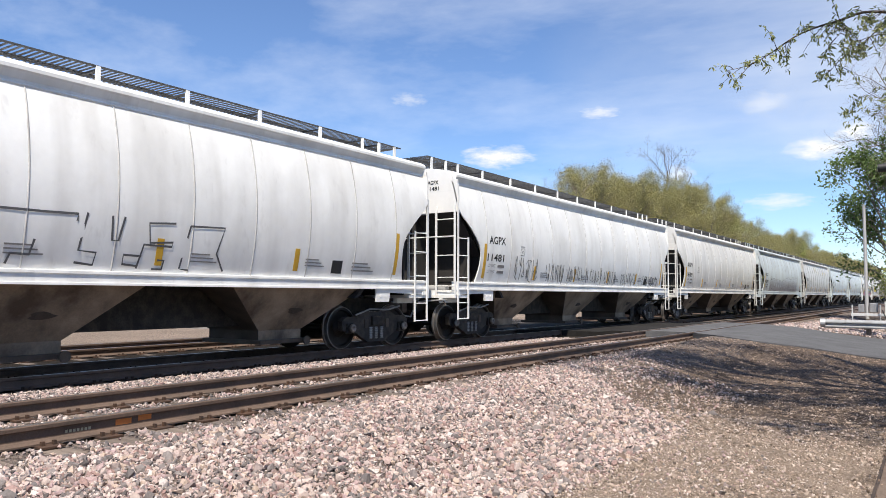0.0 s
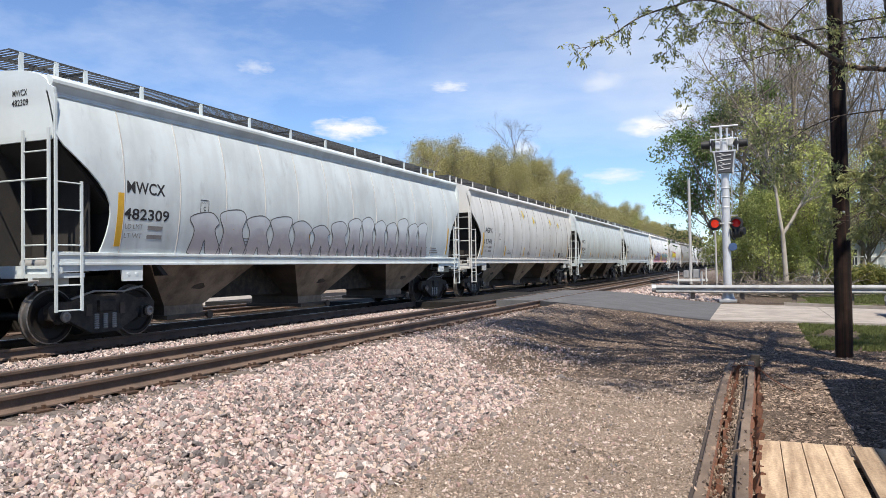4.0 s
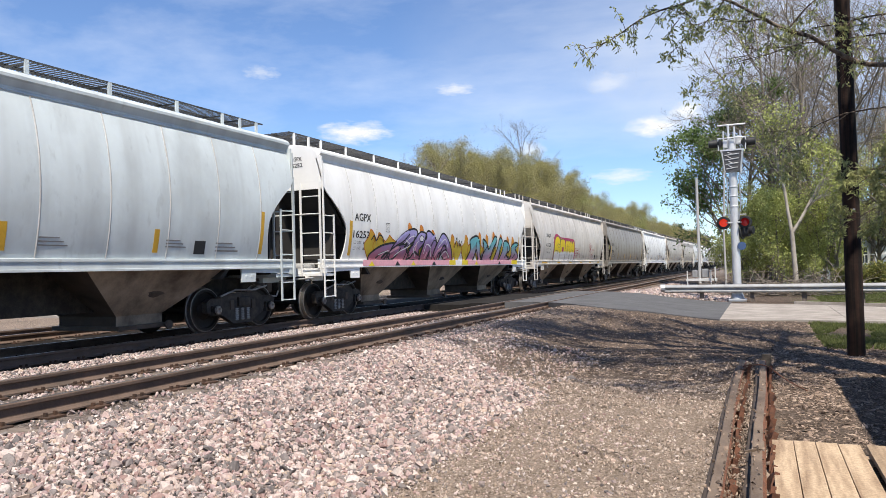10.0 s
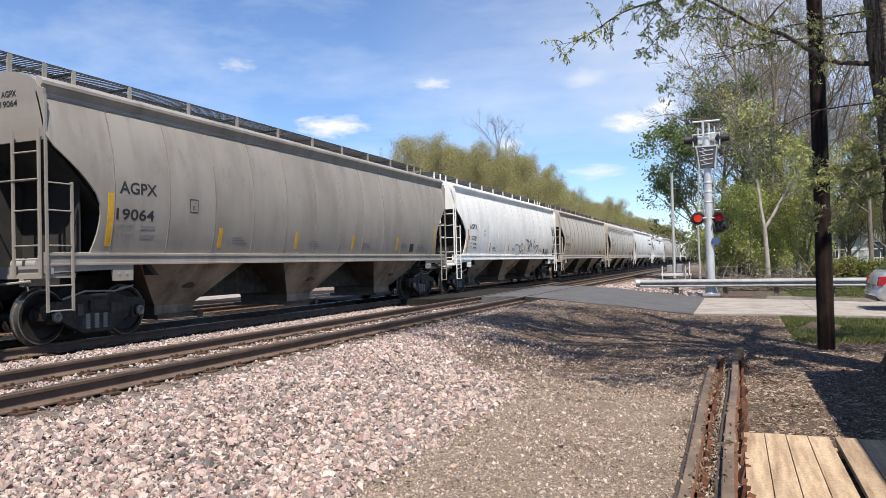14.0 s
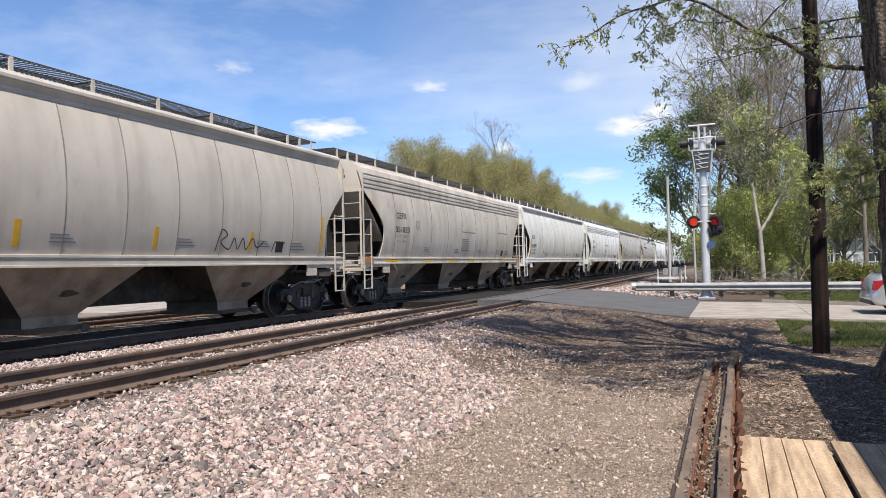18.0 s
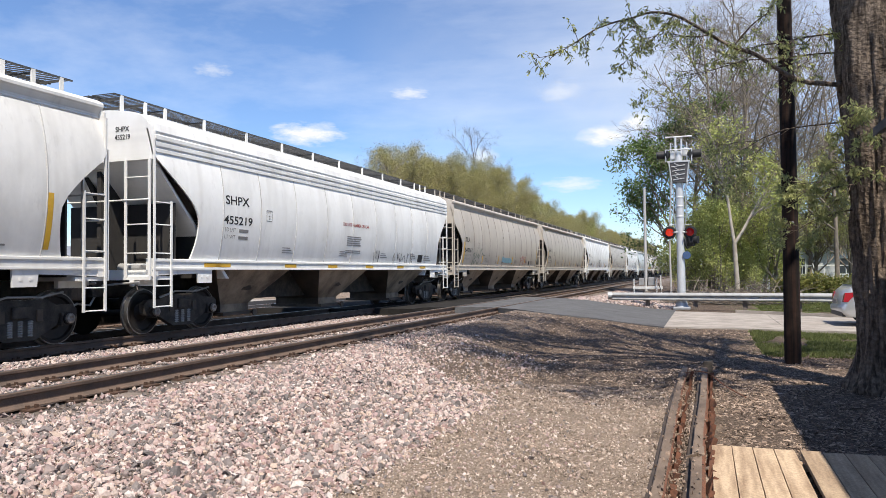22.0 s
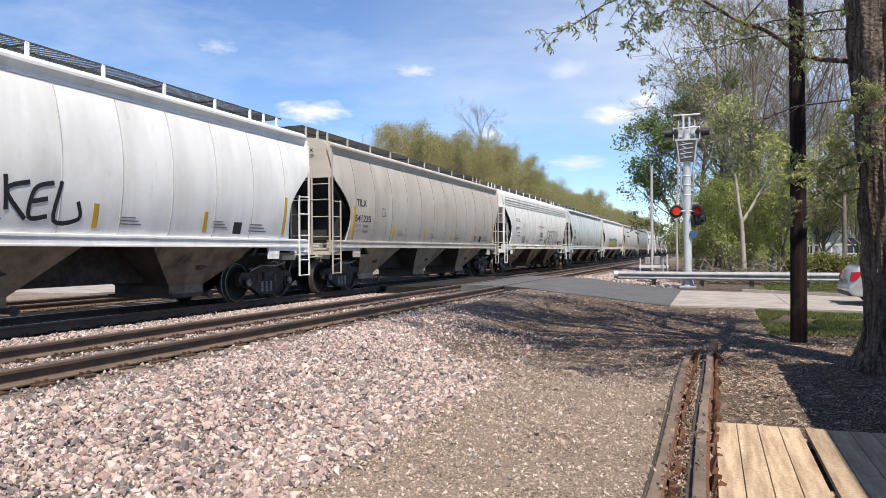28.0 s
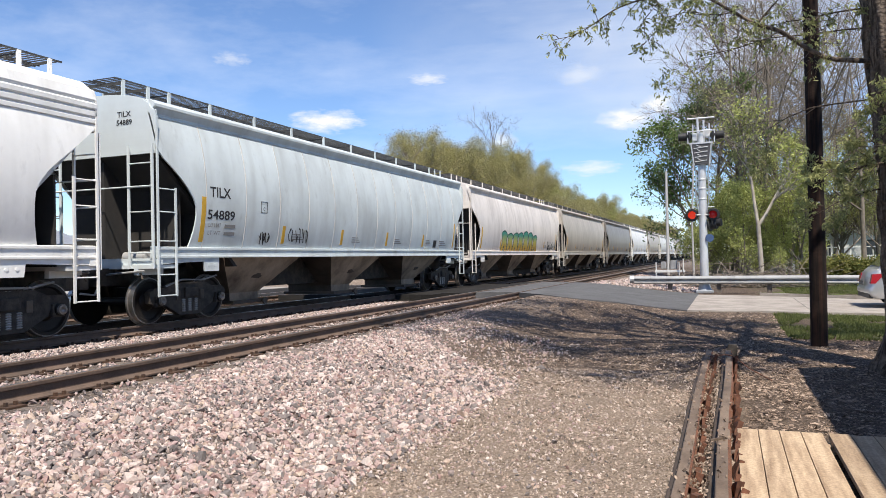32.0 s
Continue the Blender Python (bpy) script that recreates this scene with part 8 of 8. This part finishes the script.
def off_ties(p):
    """Leaves the timber of the siding's ties mostly free of stones."""
    d = np.abs((p[:, 1] + 5.7 + 0.265) % 0.53 - 0.265)
    return ~((d < 0.14) & (p[:, 0] > -8.35) & (p[:, 0] < -5.55) & (rng.uniform(0, 1, len(p)) < 0.88)) & ~((np.abs(p[:, 0] + 6.0) < 0.17) & (rng.uniform(0, 1, len(p)) < 0.6))


xy = np.concatenate([band(78000, -5.75, -2.4, 1.4, 14, 1.3), band(13000, -5.75, -4.2, 10, 15.5, 1.2), band(16000, -3.0, -0.9, 1.4, 9.5, 1.1)])
fade = np.clip((-2.2 - xy[:, 0]) / 0.9, 0, 1)
keep = rng.uniform(0, 1, len(xy)) < np.maximum(fade, 0.20)
xy = xy[keep]
xy = xy[off_ties(xy)]
xy = xy[(xy[:, 1] < 9.6 + 1.2 * (-3.0 - xy[:, 0])) | (rng.uniform(0, 1, len(xy)) < 0.12)]
sz = rng.lognormal(-4.16, 0.42, len(xy)).clip(0.009, 0.050) * np.where(xy[:, 0] > -2.5, 0.66, 1.0)
away = xy[:, 1] > 8.5
heap("ballast_slope", octa(), xy[away], sz[away] * 1.12, 0.7, M_BALLAST, "pink and grey crushed-stone ballast towards the road", "ballast", rng, 0.12, jag=0.4)
xy, sz = xy[~away], sz[~away]
heap("ballast_shoulder", ico(), xy, sz, 0.66, M_BALLAST, "pink and grey crushed-stone ballast on the track shoulder", "ballast", rng, 0.12, jag=0.52)
xy = np.concatenate([band(34000, -8.55, -5.5, 0, 22, 1.2), band(34000, -9.75, -8.35, 2, 34, 1.2)])
# keep the ties and the rails clear between the rails
near_rail = np.minimum(np.abs(xy[:, 0] - SIDING - GAUGE), np.abs(xy[:, 0] - SIDING + GAUGE)) < 0.10
crossing = (xy[:, 1] > 20.4) & (xy[:, 1] < 33)
xy = xy[~near_rail & ~crossing]
xy = xy[off_ties(xy)]
sz = rng.lognormal(-3.98, 0.32, len(xy)).clip(0.014, 0.045)
heap("ballast_track", octa(), xy, sz, 0.72, M_BALLAST, "crushed-stone ballast between and beside the rails", "ballast", rng, zs=np.where(xy[:, 0] > -8.55, 0.325, 0.33))
xy = band(9000, -5.75, -2.6, -6, 1.45)
heap("ballast_behind", octa(), xy, rng.lognormal(-3.7, 0.35, len(xy)).clip(0.012, 0.055), 0.7, M_BALLAST, "pink and grey crushed-stone ballast on the track shoulder", "ballast", rng, 0.15)
xy = band(9000, -5.4, -1.2, 30, 52, 1.0)
heap("ballast_far", octa(), xy, rng.uniform(0.03, 0.07, len(xy)), 0.7, M_BALLAST, "pink ballast beyond the road", "ballast", rng)
xy = np.concatenate([band(48000, -3.4, 0.05, 2.2, 10.5, 1.25), band(6000, -3.6, 0.2, 8, 13, 1.0)])
heap("path_gravel", octa(), xy, rng.lognormal(-4.75, 0.45, len(xy)).clip(0.004, 0.03), 0.6, M_PEBBLE, "fine tan gravel on the trodden path", "gravel", rng, 0.3)
xy = np.concatenate([band(40000, -5.4, 1.2, 9.0, 20.8, 1.1), band(22000, 0.1, 2.6, 6.9, 15, 1.0)])
heap("leaf_litter", octa(), xy, rng.lognormal(-4.75, 0.5, len(xy)).clip(0.004, 0.026), 0.4, M_LITTER, "bark chips, twigs and dry leaves on bare earth", "litter", rng, 0.4, lying=3.0)


xy = np.concatenate([band(1500, -0.30, -0.16, 2.5, 11.5, 1.0), band(350, -0.45, 0.0, 2.5, 11.5, 1.0)])
heap("rail_debris", octa(), xy, rng.uniform(0.006, 0.019, len(xy)), 0.4, M_LITTER, "dry leaves and pebbles caught between the old rails", "litter", rng, 0.2, zs=np.where((xy[:, 0] < -0.29) | (xy[:, 0] > -0.17), 0.145, 0.06))


def grass(name, n, x0, x1, y0, y1, h, label):
    xs, ys = rng.uniform(x0, x1, n), rng.uniform(y0, y1, n)
    keep = np.array([noise.noise(Vector((a * 0.9, b * 0.9, 5))) > -0.20 for a, b in zip(xs, ys)])
    xs, ys = xs[keep], ys[keep]
    v, f = [], []
    for a, b in zip(xs, ys):
        z = ground_z(a, b)
        for _ in range(4):
            t = rng.uniform(0, 6.28)
            dx, dy = 0.012 * math.cos(t), 0.012 * math.sin(t)
            l1, l2 = rng.normal(0, h * 0.45, 2)
            i = len(v)
            v += [(a - dx, b - dy, z - 0.01), (a + dx, b + dy, z - 0.01), (a + l1, b + l2, z + h * rng.uniform(0.5, 1.2))]
            f.append((i, i + 1, i + 2))
    me = bpy.data.meshes.new(name)
    me.from_pydata(v, [], f)
    me.materials.append(L_GRASS)
    tagged(new(name, me), label, "grass", kind="stuff")


L_GRASS = leaf_mat("grass_blades", (0.08, 0.10, 0.03), (0.18, 0.20, 0.07))
grass("grass_verge", 11000, 1.0, 6.5, 14.8, 20.5, 0.07, "patchy short green grass beside the driveway")
grass("grass_lawn", 8000, 2.0, 11, 28.6, 37.5, 0.08, "mown green lawn in front of the hedge")


# ---- movement ----
SPEED = 11.12


def motions():
    for car, s in CARS:
        walk(car, [(t, pose(MAIN, s - SPEED * t, MAIN_TOP)) for t in (0, 8, 16, 24, 32)])
    # the wheels turn with the train; axles at the same place in their bogies share one turning
    first = {}
    for w, k in WHEELSETS:
        if k not in first:
            first[k] = w
            y = w.location.y
            walk(w, [(i / 30, pose(0, y, 0.46, math.degrees(SPEED * i / 30 / 0.4575), 0, 0)) for i in range(961)])
        else:
            src = first[k].animation_data
            w.rotation_mode = "QUATERNION"
            a = w.animation_data_create()
            a.action = src.action
            a.action_slot = src.action_slot


motions()
